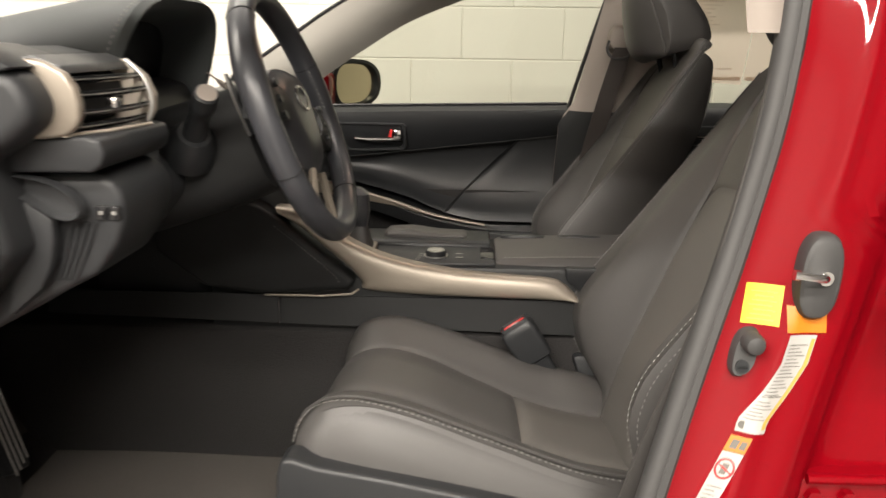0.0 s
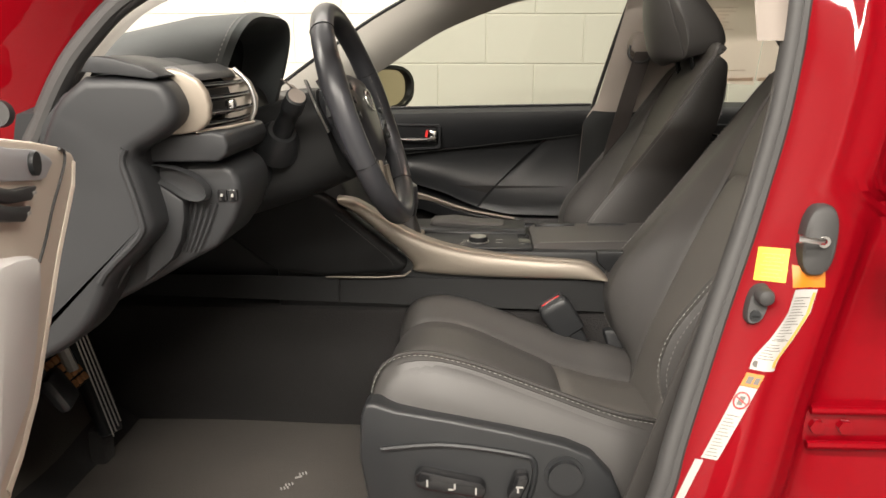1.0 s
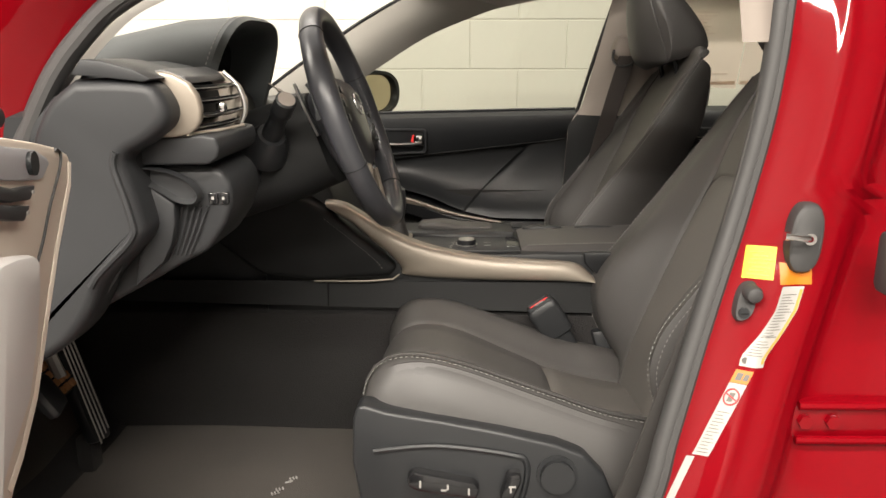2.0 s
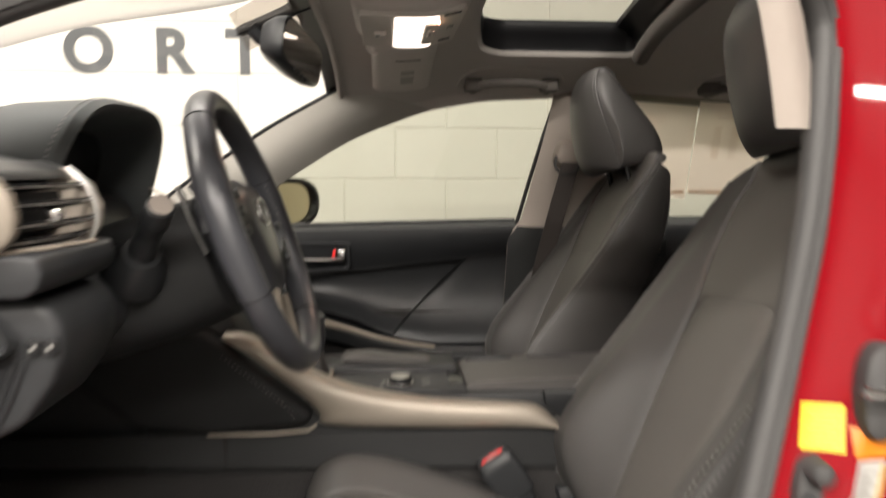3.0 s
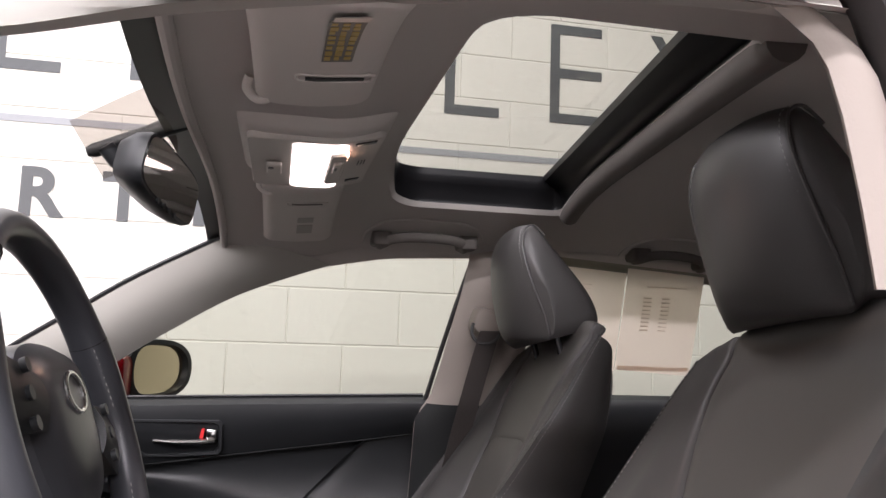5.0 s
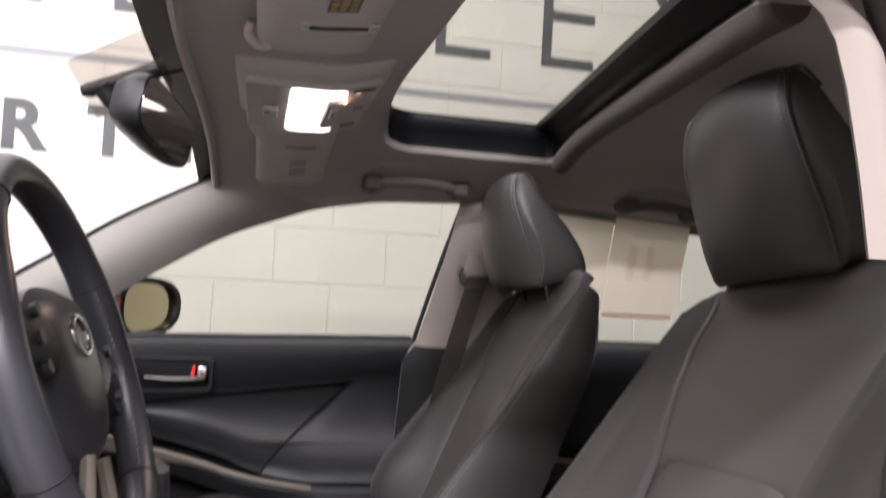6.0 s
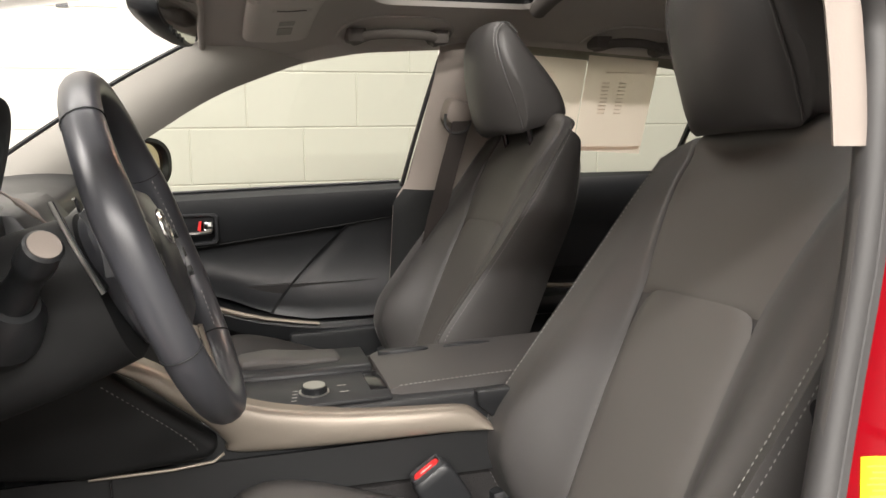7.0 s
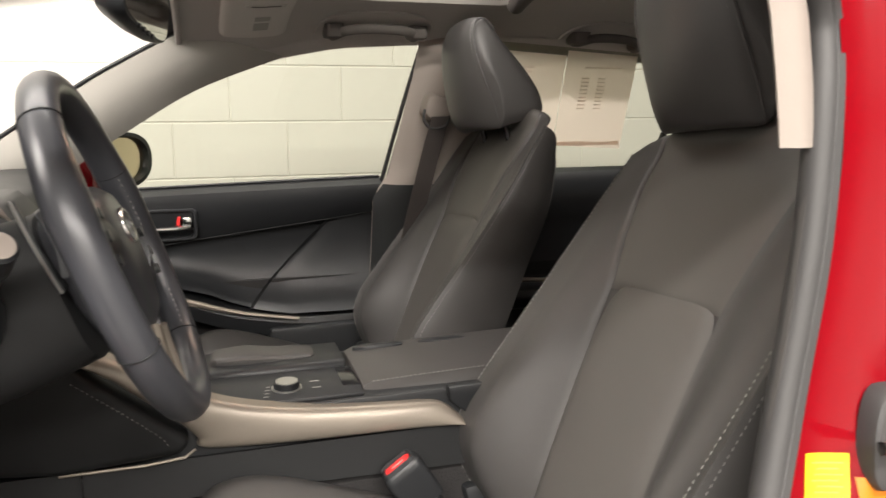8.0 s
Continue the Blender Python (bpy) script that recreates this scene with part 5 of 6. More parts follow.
    under(k, part("coin_tray", loft([tray_ring(-0.650, 1.06), tray_ring(-0.662, 1.03), tray_ring(-0.664, 0.99), tray_ring(-0.661, 0.955), tray_ring(-0.652, 0.86), tray_ring(-0.645, 0.65), tray_ring(-0.642, 0.3)]), SIDE_GREY, label="hollow coin tray"))
    apron = [(-0.690, 0.958), (-0.676, 0.944), (-0.656, 0.930), (-0.645, 0.922), (-0.646, 0.90), (-0.652, 0.875), (-0.664, 0.852), (-0.700, 0.822), (-0.690, 0.872), (-0.677, 0.90), (-0.684, 0.935)]
    under(k, part("apron", prism(apron, "y", -0.660, -0.635, 0.004, 2), DASH_DARK, label="black panel below the tray"))
    for i in range(2):
        x = -0.6115 + 0.0125 * i
        under(k, part("switch", box(x, x + 0.0112, -0.6435, -0.636, 0.9185, 0.9325, 0.002), GLOSS_BLACK, label="small black switch"))
        under(k, part("switch_mark", box(x + 0.004, x + 0.0068, -0.6439, -0.6434, 0.9240, 0.9275), LABEL_WHITE))
    nest(k, "switch_mark", "switch")
    for i in range(5):
        x0, x1 = -0.643 + 0.0075 * i, -0.660 + 0.0052 * i
        under(k, part("grille_slat", tube([(x0, -0.642, 0.916), ((x0 + x1) / 2 + 0.001, -0.643, 0.886), (x1, -0.641, 0.857)], 0.0018, 6), DASH_DARK))
    # centre stack
    s = thing("centre_stack", "black centre stack with champagne edge", "centre stack", (-0.75, 0, 0.7))
    under(s, part("stack_body", prism([(-0.66, 1.0), (-0.60, 0.92), (-0.56, 0.82), (-0.52, 0.74), (-0.60, 0.66), (-0.9, 0.62), (-0.95, 0.98)], "y", -0.075, 0.15, 0.012), PLASTIC, label="black centre stack"))
    # knee pad beside the driver's leg
    kn = [(-0.80, 0.83), (-0.70, 0.86), (-0.60, 0.822), (-0.565, 0.80), (-0.50, 0.745), (-0.44, 0.695), (-0.455, 0.678), (-0.60, 0.668), (-0.70, 0.68), (-0.78, 0.74)]
    under(s, part("knee_pad", prism(kn, "y", -0.118, -0.06, 0.014, 3), BLACK_WITH_SHADE, label="black leather knee pad"))
    under(s, stitches([(-0.575, -0.1195, 0.79), (-0.52, -0.1195, 0.745), (-0.475, -0.1195, 0.705), (-0.468, -0.1195, 0.688)], None, 0.0006, 0.0036, 0.0034))


# ---- centre console ----
def build_console():
    c = thing("centre_console", "black centre console with champagne side blade and padded armrest", "centre console", (-0.2, 0.02, 0.5))

    def put(name, bm, m, label=""):
        return under(c, part(name, bm, m, None, label))
    put("body", prism([(-0.70, 0.40), (-0.70, 0.70), (-0.50, 0.715), (-0.40, 0.716), (-0.08, 0.716), (0.25, 0.72), (0.30, 0.60), (0.30, 0.40)], "y", -0.085, 0.125, 0.008), PLASTIC, "black console body")
    put("side_panel", sheet(lambda u, v: Vector((-0.98 + 1.10 * u, -0.096 - 0.012 * (1 - v), 0.602 + 0.022 * (1 - u) * (1 - v) + 0.061 * v)), 20, 6, 0.012), BLACK_WITH_SHADE, "dark grey lower side panel")
    put("panel_seam", box(-0.575, -0.5735, -0.1115, -0.10, 0.615, 0.662), GLOSS_BLACK)
    put("rear_side_panel", prism([(-0.088, 0.722), (-0.085, 0.700), (-0.045, 0.664), (0.20, 0.664), (0.22, 0.722)], "y", -0.098, -0.08, 0.004), PLASTIC, "black rear side panel")
    top = smooth_line([(-0.575, 0, 0.82), (-0.535, 0, 0.812), (-0.48, 0, 0.778), (-0.424, 0, 0.748), (-0.36, 0, 0.727), (-0.28, 0, 0.714), (-0.19, 0, 0.707), (-0.115, 0, 0.702), (-0.088, 0, 0.692), (-0.062, 0, 0.668)], 5)
    low = smooth_line([(-0.57, 0, 0.806), (-0.53, 0, 0.780), (-0.49, 0, 0.745), (-0.455, 0, 0.715), (-0.435, 0, 0.69), (-0.43, 0, 0.676), (-0.36, 0, 0.670), (-0.25, 0, 0.667), (-0.15, 0, 0.666), (-0.07, 0, 0.665)], 5)
    section = smooth_line([(0, -0.075, 0), (0, -0.089, 0), (0.02, -0.098, 0), (0.14, -0.1045, 0), (0.36, -0.1085, 0), (0.62, -0.1095, 0), (0.84, -0.1065, 0), (0.97, -0.099, 0), (1, -0.085, 0)], 3)

    def blade(u, v):
        k = u * (len(top) - 1)
        i = min(len(top) - 2, int(k))
        a, b = top[i].lerp(top[i + 1], k - i), low[i].lerp(low[i + 1], k - i)
        j = min(len(section) - 2, int(v * (len(section) - 1)))
        w = section[j].lerp(section[j + 1], v * (len(section) - 1) - j)
        return Vector((a.x + (b.x - a.x) * w.x, w.y, a.z + (b.z - a.z) * w.x))
    put("side_blade", sheet(blade, 90, len(section) - 1), SILVER, "champagne metal side blade")
    put("blade_line", tube([(-0.60, -0.107, 0.666), (-0.50, -0.109, 0.667), (-0.45, -0.108, 0.671), (-0.437, -0.107, 0.68)], 0.002, 8), SILVER)
    put("control_plate", box(-0.42, -0.205, -0.078, 0.034, 0.714, 0.722, 0.004), DASH_DARK, "dark grey control plate")
    put("plate_wall", prism([(0.030, 0.712), (0.032, 0.726), (0.040, 0.7315), (0.125, 0.7315), (0.128, 0.70), (0.03, 0.70)], "x", -0.45, -0.213, 0.004), PLASTIC, "black raised rim beside the control plate")
    put("knob_base", disc((-0.310, -0.034, 0.720), (0, 0, 1), 0.0215, 0.0035, 30, 0.001), STEEL)
    put("knob", disc((-0.310, -0.034, 0.722), (0, 0, 1), 0.0185, 0.010, 30, 0.003), PLASTIC, "round mode knob with bright top")
    put("knob_cap", disc((-0.310, -0.034, 0.732), (0, 0, 1), 0.0155, 0.0012, 30), STEEL, "bright knob cap")
    for i in range(4):
        put("plate_mark", box(-0.345 + 0.002 * i, -0.338 + 0.002 * i, -0.062 + 0.012 * i, -0.060 + 0.012 * i, 0.7222, 0.7226), LABEL_WHITE)
    put("plate_mark", box(-0.275, -0.262, -0.02, -0.018, 0.7222, 0.7226), LABEL_WHITE)
    put("plate_mark", box(-0.275, -0.262, -0.045, -0.043, 0.7222, 0.7226), LABEL_WHITE)
    put("gear_bezel", box(-0.50, -0.42, -0.055, 0.05, 0.716, 0.728, 0.004), SILVER, "champagne gear lever surround")
    put("gear_boot", loft([oval_ring((-0.455, 0, 0.726), (1, 0, 0), (0, 1, 0), 0.030, 0.035), oval_ring((-0.452, 0, 0.745), (1, 0, 0), (0, 1, 0), 0.022, 0.024), oval_ring((-0.45, 0, 0.77), (1, 0, 0), (0, 1, 0), 0.013, 0.014)]), LEATHER)
    put("gear_lever", loft([oval_ring((-0.45, 0, 0.765), (1, 0, 0), (0, 1, 0), 0.014, 0.015), oval_ring((-0.455, 0, 0.79), (1, 0, 0), (0, 1, 0), 0.024, 0.022), oval_ring((-0.458, 0, 0.825), (1, 0, 0), (0, 1, 0), 0.025, 0.022), oval_ring((-0.458, 0, 0.835), (1, 0, 0), (0, 1, 0), 0.012, 0.012)]), RIM_LEATHER, "black gear lever knob")
    # palm rest on the passenger's side
    pr = [oval_ring((x, 0.088, z), (0, 1, 0), (0, 0, 1), w, hh, 20) for x, z, w, hh in ((-0.412, 0.731, 0.022, 0.005), (-0.404, 0.732, 0.030, 0.010), (-0.36, 0.732, 0.034, 0.013), (-0.31, 0.730, 0.032, 0.008), (-0.262, 0.730, 0.028, 0.007), (-0.256, 0.730, 0.020, 0.004))]
    put("palm_rest", loft(pr), LEATHER, "padded black palm rest")
    put("arm_front_cup", box(-0.232, -0.206, -0.050, 0.026, 0.715, 0.7236, 0.003), GLOSS_BLACK, "gloss black button plate")
    ar = []
    for x, zt, k in ((-0.208, 0.712, 0.92), (-0.203, 0.722, 0.97), (-0.19, 0.727, 0.99), (-0.10, 0.730, 1.0), (0.05, 0.734, 1.0), (0.20, 0.736, 1.0), (0.25, 0.734, 0.98), (0.262, 0.72, 0.95)):
        lo = 0.698
        y0, y1 = 0.016 - 0.084 * k, 0.016 + 0.105 * k
        ar.append([(x, y0 + 0.012, lo), (x, y0, lo + 0.012), (x, y0 + 0.001, zt - 0.014), (x, y0 + 0.014, zt - 0.002), (x, y0 + 0.05, zt), (x, y1 - 0.05, zt), (x, y1 - 0.012, zt - 0.002), (x, y1, zt - 0.014), (x, y1, lo + 0.012), (x, y1 - 0.012, lo)])
    put("armrest", loft(ar), LEATHER, "padded black leather armrest lid")
    under(c, stitches([(-0.19, -0.054, 0.7262), (-0.1, -0.054, 0.7295), (0.05, -0.054, 0.7335), (0.2, -0.054, 0.7355)], None))
    for i in range(2):
        x = -0.15 + 0.11 * i
        put("latch_plate", loft([oval_ring((x, 0.088, z), (1, 0, 0), (0, 1, 0), 0.042 * k, 0.007 * k, 20) for z, k in ((0.715, 1), (0.7315, 1), (0.733, 0.85))]), PLASTIC_GREY, "dark armrest latch plate")
    for a, b in (("knob_cap", "knob"), ("plate_mark", "control_plate"), ("knob_base", "control_plate"), ("latch_plate", "armrest"), ("stitching", "armrest"), ("blade_line", "side_blade"), ("panel_seam", "side_panel")):
        nest(c, a, b)
    # belt buckle of the driver
    b = thing("belt_buckle", "black seat belt buckle with a red button", "belt buckle", (-0.10, -0.10, 0.55))
    base, tip = Vector((-0.098, -0.140, 0.525)), Vector((-0.185, -0.138, 0.650))
    d = (tip - base).normalized()
    sd = Vector((0.0, 1, 0)).cross(d).normalized()
    acr = d.cross(sd)
    secs = [(0.0, 0.014, 0.010), (0.02, 0.018, 0.011), (0.06, 0.020, 0.012), (0.064, 0.028, 0.017), (0.118, 0.030, 0.019), (0.128, 0.028, 0.0175), (0.131, 0.025, 0.015)]
    under(b, part("body", loft([oval_ring(base + d * o, sd, acr, w, t, 24, 0.4) for o, w, t in secs]), PLASTIC, label="black buckle body"))
    under(b, part("button_frame", loft([oval_ring(base + d * o, sd, acr, w, t, 24, 0.4) for o, w, t in ((0.129, 0.0250, 0.0150), (0.1365, 0.0242, 0.0142), (0.1372, 0.0228, 0.0128), (0.1365, 0.0212, 0.0112), (0.130, 0.0205, 0.0105))], caps=False), SIDE_GREY, label="grey button frame"))
    under(b, part("button", loft([oval_ring(base + d * o, sd, acr, w, t, 20, 0.4) for o, w, t in ((0.127, 0.0203, 0.0104), (0.1325, 0.0203, 0.0104), (0.1338, 0.0190, 0.0092))]), RED_PLASTIC, label="red release button"))
    under(b, part("button_mark", loft([oval_ring(base + d * o, sd, acr, 0.010, 0.0016, 12) for o in (0.1335, 0.1343)]), LABEL_WHITE))
    nest(b, "button_mark", "button")
    copy_thing(b, pose(-0.10, 0.16, 0.55))


# ---- overhead ----
def build_overhead():
    o = thing("overhead_console", "light grey overhead console with a lit map lamp", "overhead console", (-0.3, 0, 1.3))

    def zz(x, y):
        return head_z(x, y)

    def base(u, v):
        x, y = -0.385 + 0.19 * u, -0.115 + 0.29 * v
        e = (1 - abs(2 * u - 1) ** 6) * (1 - abs(2 * v - 1) ** 8)
        return Vector((x, y, zz(x, y) + 0.004 - 0.022 * e ** 0.5))
    under(o, part("housing", sheet(base, 28, 28), VISOR, label="light grey plastic housing"))

    def tile(x0, x1, y0, y1, r, drop, tall):
        line = rounded_outline((x1 - x0) / 2, (y1 - y0) / 2, (r, r, r, r), 5)
        xm, ym, hx, hy = (x0 + x1) / 2, (y0 + y1) / 2, (x1 - x0) / 2, (y1 - y0) / 2
        rings = []
        for inset, d in ((0, 0), (0, tall * 0.7), (0.0015, tall), (min(hx, hy) * 0.5, tall), (min(hx, hy) * 0.95, tall)):
            kx, ky = 1 - inset / hx, 1 - inset / hy
            rings.append([(xm + x * kx, ym + y * ky, zz(xm + x * kx, ym + y * ky) - drop - d) for x, y in line])
        return loft(rings)
    under(o, part("lamp_panel", tile(-0.372, -0.208, -0.085, 0.20, 0.012, 0.014, 0.008), VISOR, label="light grey lamp panel"))
    under(o, part("lens", tile(-0.318, -0.250, -0.074, 0.190, 0.012, 0.020, 0.0045), LAMP_LENS, label="bright lit lamp lens"))
    under(o, part("rocker", tile(-0.270, -0.247, -0.035, 0.145, 0.006, 0.020, 0.008), VISOR))
    for x0, x1, y0, y1 in ((-0.264, -0.252, 0.0, 0.06), (-0.350, -0.330, 0.03, 0.08)):
        under(o, part("button", tile(x0, x1, y0, y1, 0.003, 0.025, 0.006), VISOR))
    for x0, x1, y0, y1 in ((-0.243, -0.217, -0.072, -0.060), (-0.238, -0.217, 0.155, 0.168), (-0.348, -0.340, 0.035, 0.05), (-0.262, -0.258, 0.02, 0.04)):
        under(o, part("button_mark", tile(x0, x1, y0, y1, 0.002, 0.0295 if x1 < -0.25 else 0.0215, 0.002), PLASTIC))
    for i in range(3):
        under(o, part("speaker_slot", tile(-0.230 + 0.004 * i, -0.2285 + 0.004 * i, 0.035, 0.06, 0.0006, 0.0215, 0.0015), PLASTIC))
    nest(o, "lens", "lamp_panel")
    nest(o, "speaker_slot", "lamp_panel")
    data = bpy.data.lights.new("map_lamp", "AREA")
    data.shape, data.size, data.size_y, data.energy, data.color = "RECTANGLE", 0.06, 0.19, 3.6, (1.0, 0.56, 0.35)
    lamp = new("map_lamp", data)
    lamp.matrix_world = look((-0.29, 0.015, 1.292), (-0.28, 0.0, 0.5))

    # sun visors
    for side, y0, y1, xm, hx in ((-1, -0.545, -0.232, -0.302, 0.054), (1, 0.20, 0.53, -0.297, 0.063)):
        v = thing("sun_visor", "light grey sun visor folded against the headliner", "sun visor", (-0.30, (y0 + y1) / 2, 1.28), group="sun visors")
        ym = (y0 + y1) / 2
        line = rounded_outline(hx, (y1 - y0) / 2, (0.018, 0.018, 0.022, 0.022), 6)

        def vz(y):
            return zz(-0.30, y) - 0.006

        def ring(inset, drop):
            kx, ky = 1 - inset / hx, 1 - inset / ((y1 - y0) / 2)
            return [(xm + x * kx, ym + y * ky, vz(ym + y * ky) - drop + (0.006 * (x / hx) if x > 0 else 0)) for x, y in line]

        def shrunk(k):
            return [(xm + x * k, ym + y * k, vz(ym + y * k) - 0.0212 + (0.006 * (x * k / hx) if x > 0 else 0)) for x, y in line]
        under(v, part("leaf", loft([ring(0.004, 0.0), ring(0.0, 0.004), ring(0.0, 0.013), ring(0.003, 0.017), ring(0.009, 0.0195)] + [shrunk(k) for k in (0.72, 0.6, 0.45, 0.3, 0.15, 0.04)]), VISOR, label="light grey padded leaf"))

        def patch(xa, xb, ya, yb, drop):
            return sheet(lambda u, w: Vector((xa + (xb - xa) * u, ya + (yb - ya) * w, vz(ya + (yb - ya) * w) - drop + max(0, 0.006 * (xa + (xb - xa) * u - xm) / hx))), 6, 6, 0.0005)
        ye = y1 - 0.03 if side < 0 else y0 + 0.03
        hook = smooth_line([(-0.362, ye - 0.004, vz(ye) - 0.002), (-0.364, ye + 0.004, vz(ye) - 0.012), (-0.354, ye + 0.010, vz(ye) - 0.020), (-0.344, ye + 0.010, vz(ye) - 0.018)], 5)
        under(v, part("hinge_clip", tube(hook, 0.0045, 10), VISOR))
        y = -0.337 if side < 0 else 0.30
        under(v, part("pull_slot", patch(-0.312, -0.262, y - 0.0045, y + 0.0045, 0.0222), BLACK_WITH_SHADE if side < 0 else LINING_DIMMED))
        rim = [(-0.320 + 0.066 * a, y + 0.009 * b, vz(y + 0.009 * b) - 0.0212 + max(0, 0.006 * (-0.320 + 0.066 * a - xm) / hx)) for a, b in ((0, -0.7), (0.06, -1), (0.5, -1), (0.94, -1), (1, -0.7), (1, 0.7), (0.94, 1), (0.5, 1), (0.06, 1), (0, 0.7))]
        under(v, part("slot_lip", tube(rim, 0.0016, 8, closed=True), VISOR))
        nest(v, "slot_lip", "leaf")
        nest(v, "pull_slot", "leaf")
        if side < 0:
            under(v, part("warning_label", patch(-0.301, -0.277, -0.510, -0.390, 0.0228), PRINT, label="dark warning label with gold print"))
            under(v, part("label_head", patch(-0.299, -0.277, -0.536, -0.511, 0.0228), LABEL_WHITE))
            rnd = random.Random(4)
            for r in range(8):
                for c in range(3):
                    x, yb = -0.2995 + 0.0076 * c, -0.506 + 0.0144 * r
                    under(v, part("label_print", patch(x, x + rnd.uniform(0.0035, 0.0055), yb, yb + rnd.uniform(0.007, 0.0125), 0.0234), GOLD_MARK))
            nest(v, "label_print", "warning_label")
        else:
            for y, w in ((0.40, 0.014), (0.45, 0.022)):
                under(v, part("faint_label", patch(-0.30, -0.272, y - w, y + w, 0.0219), TRIM_GREY))

    # grab handles over the doors
    for xa, xb, s in ((-0.128, 0.052, 1), (0.44, 0.60, 1), (0.44, 0.60, -1)):
        g = thing("grab_handle", "grey ceiling grab handle above the door", "grab handle", ((xa + xb) / 2, s * 0.60, 1.25), group="grab handles")
        def gz(x, y, d):
            return (x, s * y, zz(x, y) - d)
        line = [gz(xa, 0.600, 0.010), gz(xa + 0.004, 0.575, 0.019), gz(xa + 0.022, 0.548, 0.021), gz(xa + 0.06, 0.537, 0.021), gz(xb - 0.06, 0.537, 0.021), gz(xb - 0.022, 0.548, 0.021), gz(xb - 0.004, 0.575, 0.019), gz(xb, 0.600, 0.010)]
        under(g, part("bar", tube(smooth_line(line, 6), 0.0105, 12, flat=0.85), LINING_DIMMED))
        for x in (xa, xb):
            under(g, part("foot", loft([[(x + px * k, s * (0.578 + py * k), zz(x, 0.578) - d) for px, py in rounded_outline(0.019, 0.030, (0.008,) * 4, 4)] for d, k in ((-0.004, 1.0), (0.016, 1.0), (0.022, 0.9), (0.024, 0.7))]), LINING_DIMMED))
        # A raised line stands in for the shaded edge of the handle's pocket.
        rim = [gz(xa - 0.034, 0.605, 0.0), gz(xa - 0.028, 0.56, 0.001), gz(xa + 0.01, 0.512, 0.001), gz((xa + xb) / 2, 0.498, 0.001), gz(xb - 0.01, 0.512, 0.001), gz(xb + 0.028, 0.56, 0.001), gz(xb + 0.034, 0.605, 0.0)]
        under(g, part("recess_lip", tube(smooth_line(rim, 6), 0.0034, 8), HEADLINER, label="raised cloth line in place of the recess's shaded edge"))


def build_inside_mirror():
    m = thing("inside_mirror", "black rear-view mirror on the windscreen", "rear-view mirror", (-0.5, -0.01, 1.28))
    c = Vector((-0.468, 0.015, 1.247))
    face = Vector((0.965, -0.25, -0.10)).normalized()
    ac = Vector((0, 0, 1)).cross(face).normalized()
    tilt = Matrix.Rotation(radians(-11), 3, face)
    ac, up = tilt @ ac, tilt @ face.cross(ac)
    rings = [oval_ring(c + face * h, ac, up, 0.090 * k, 0.038 * k2, 40, 0.48) for h, k, k2 in ((-0.045, 0.5, 0.4), (-0.035, 0.82, 0.75), (-0.015, 0.97, 0.95), (0.0, 1.0, 1.0), (0.006, 0.985, 0.96))]
    under(m, part("housing", loft(rings), PLASTIC, label="black mirror housing"))
    under(m, part("mirror_glass", loft([oval_ring(c + face * h, ac, up, 0.086, 0.033, 40, 0.48) for h in (0.0055, 0.0075)]), MIRROR, label="silvered mirror glass"))
    for i in range(4):
        p = c + face * 0.0065 - up * 0.0355 + ac * (-0.03 + 0.018 * i)
        under(m, part("button", disc(p, face, 0.0035, 0.003, 10), PLASTIC_GREY))
    stem = smooth_line([c - face * 0.04, c - face * 0.055 + Vector((-0.006, 0, 0.014)), (-0.545, 0.02, 1.288)], 5)
    under(m, part("stem", tube(stem, [0.009] * 6 + [0.011] * 5, 12), PLASTIC))
    under(m, part("sensor_cover", tube([(-0.568, 0.03, 1.280), (-0.56, 0.03, 1.283), (-0.50, 0.03, 1.309), (-0.455, 0.03, 1.330)], [0.006, 0.009, 0.010, 0.013], 12, flat=1.0), PLASTIC, label="black sensor cover"))

    nest(m, "mirror_glass", "housing")
    nest(m, "button", "housing")
    # dotted shade printed on the screen round the mirror
    f = thing("screen_shade", "grey dotted shade printed on the windscreen", "shade print", (-0.52, 0.05, 1.3))

    def shade(u, v):
        y = -0.168 + 0.315 * v + 0.036 * u * (1 - v)
        x = -0.464 - (0.085 + 0.023 * v) * u
        return Vector((x, y, 1.325 + (x + 0.45) * 0.44 - 0.003))
    under(f, part("print", sheet(shade, 8, 8), SHADE_PRINT)).visible_shadow = False


def build_belt():
    b = thing("seat_belt", "black seat belt hanging from a grey pillar anchor", "seat belt", (0.1, 0.62, 1.05))
    ax, az = (0.9, 0.1, -0.35), (0.3, 0, 0.95)
    under(b, part("anchor", loft([oval_ring((0.112, y, 1.096), ax, az, w, h, 20) for y, w, h in ((0.640, 0.036, 0.032), (0.612, 0.036, 0.030), (0.602, 0.031, 0.026), (0.598, 0.022, 0.018))]), BEIGE_DIMMED, label="light grey belt anchor cover"))
    under(b, part("guide_loop", tube(smooth_line([(0.078, 0.60, 1.095), (0.074, 0.592, 1.072), (0.090, 0.588, 1.054), (0.122, 0.59, 1.058), (0.136, 0.6, 1.08)], 5), 0.0036, 8), RUBBER))

    def strap(u, v):
        pts = [(0.112, 0.590, 1.080), (0.086, 0.598, 0.98), (0.058, 0.61, 0.86), (0.03, 0.625, 0.72), (0.0, 0.65, 0.5)]
        k = u * 4
        i = min(3, int(k))
        p = Vector(pts[i]).lerp(Vector(pts[i + 1]), k - i)
        return p + Vector((0.046 * (v - 0.5), 0.012 * (v - 0.5), 0))
    under(b, part("webbing", sheet(strap, 16, 4, 0.0015), BELT, label="black webbing"))


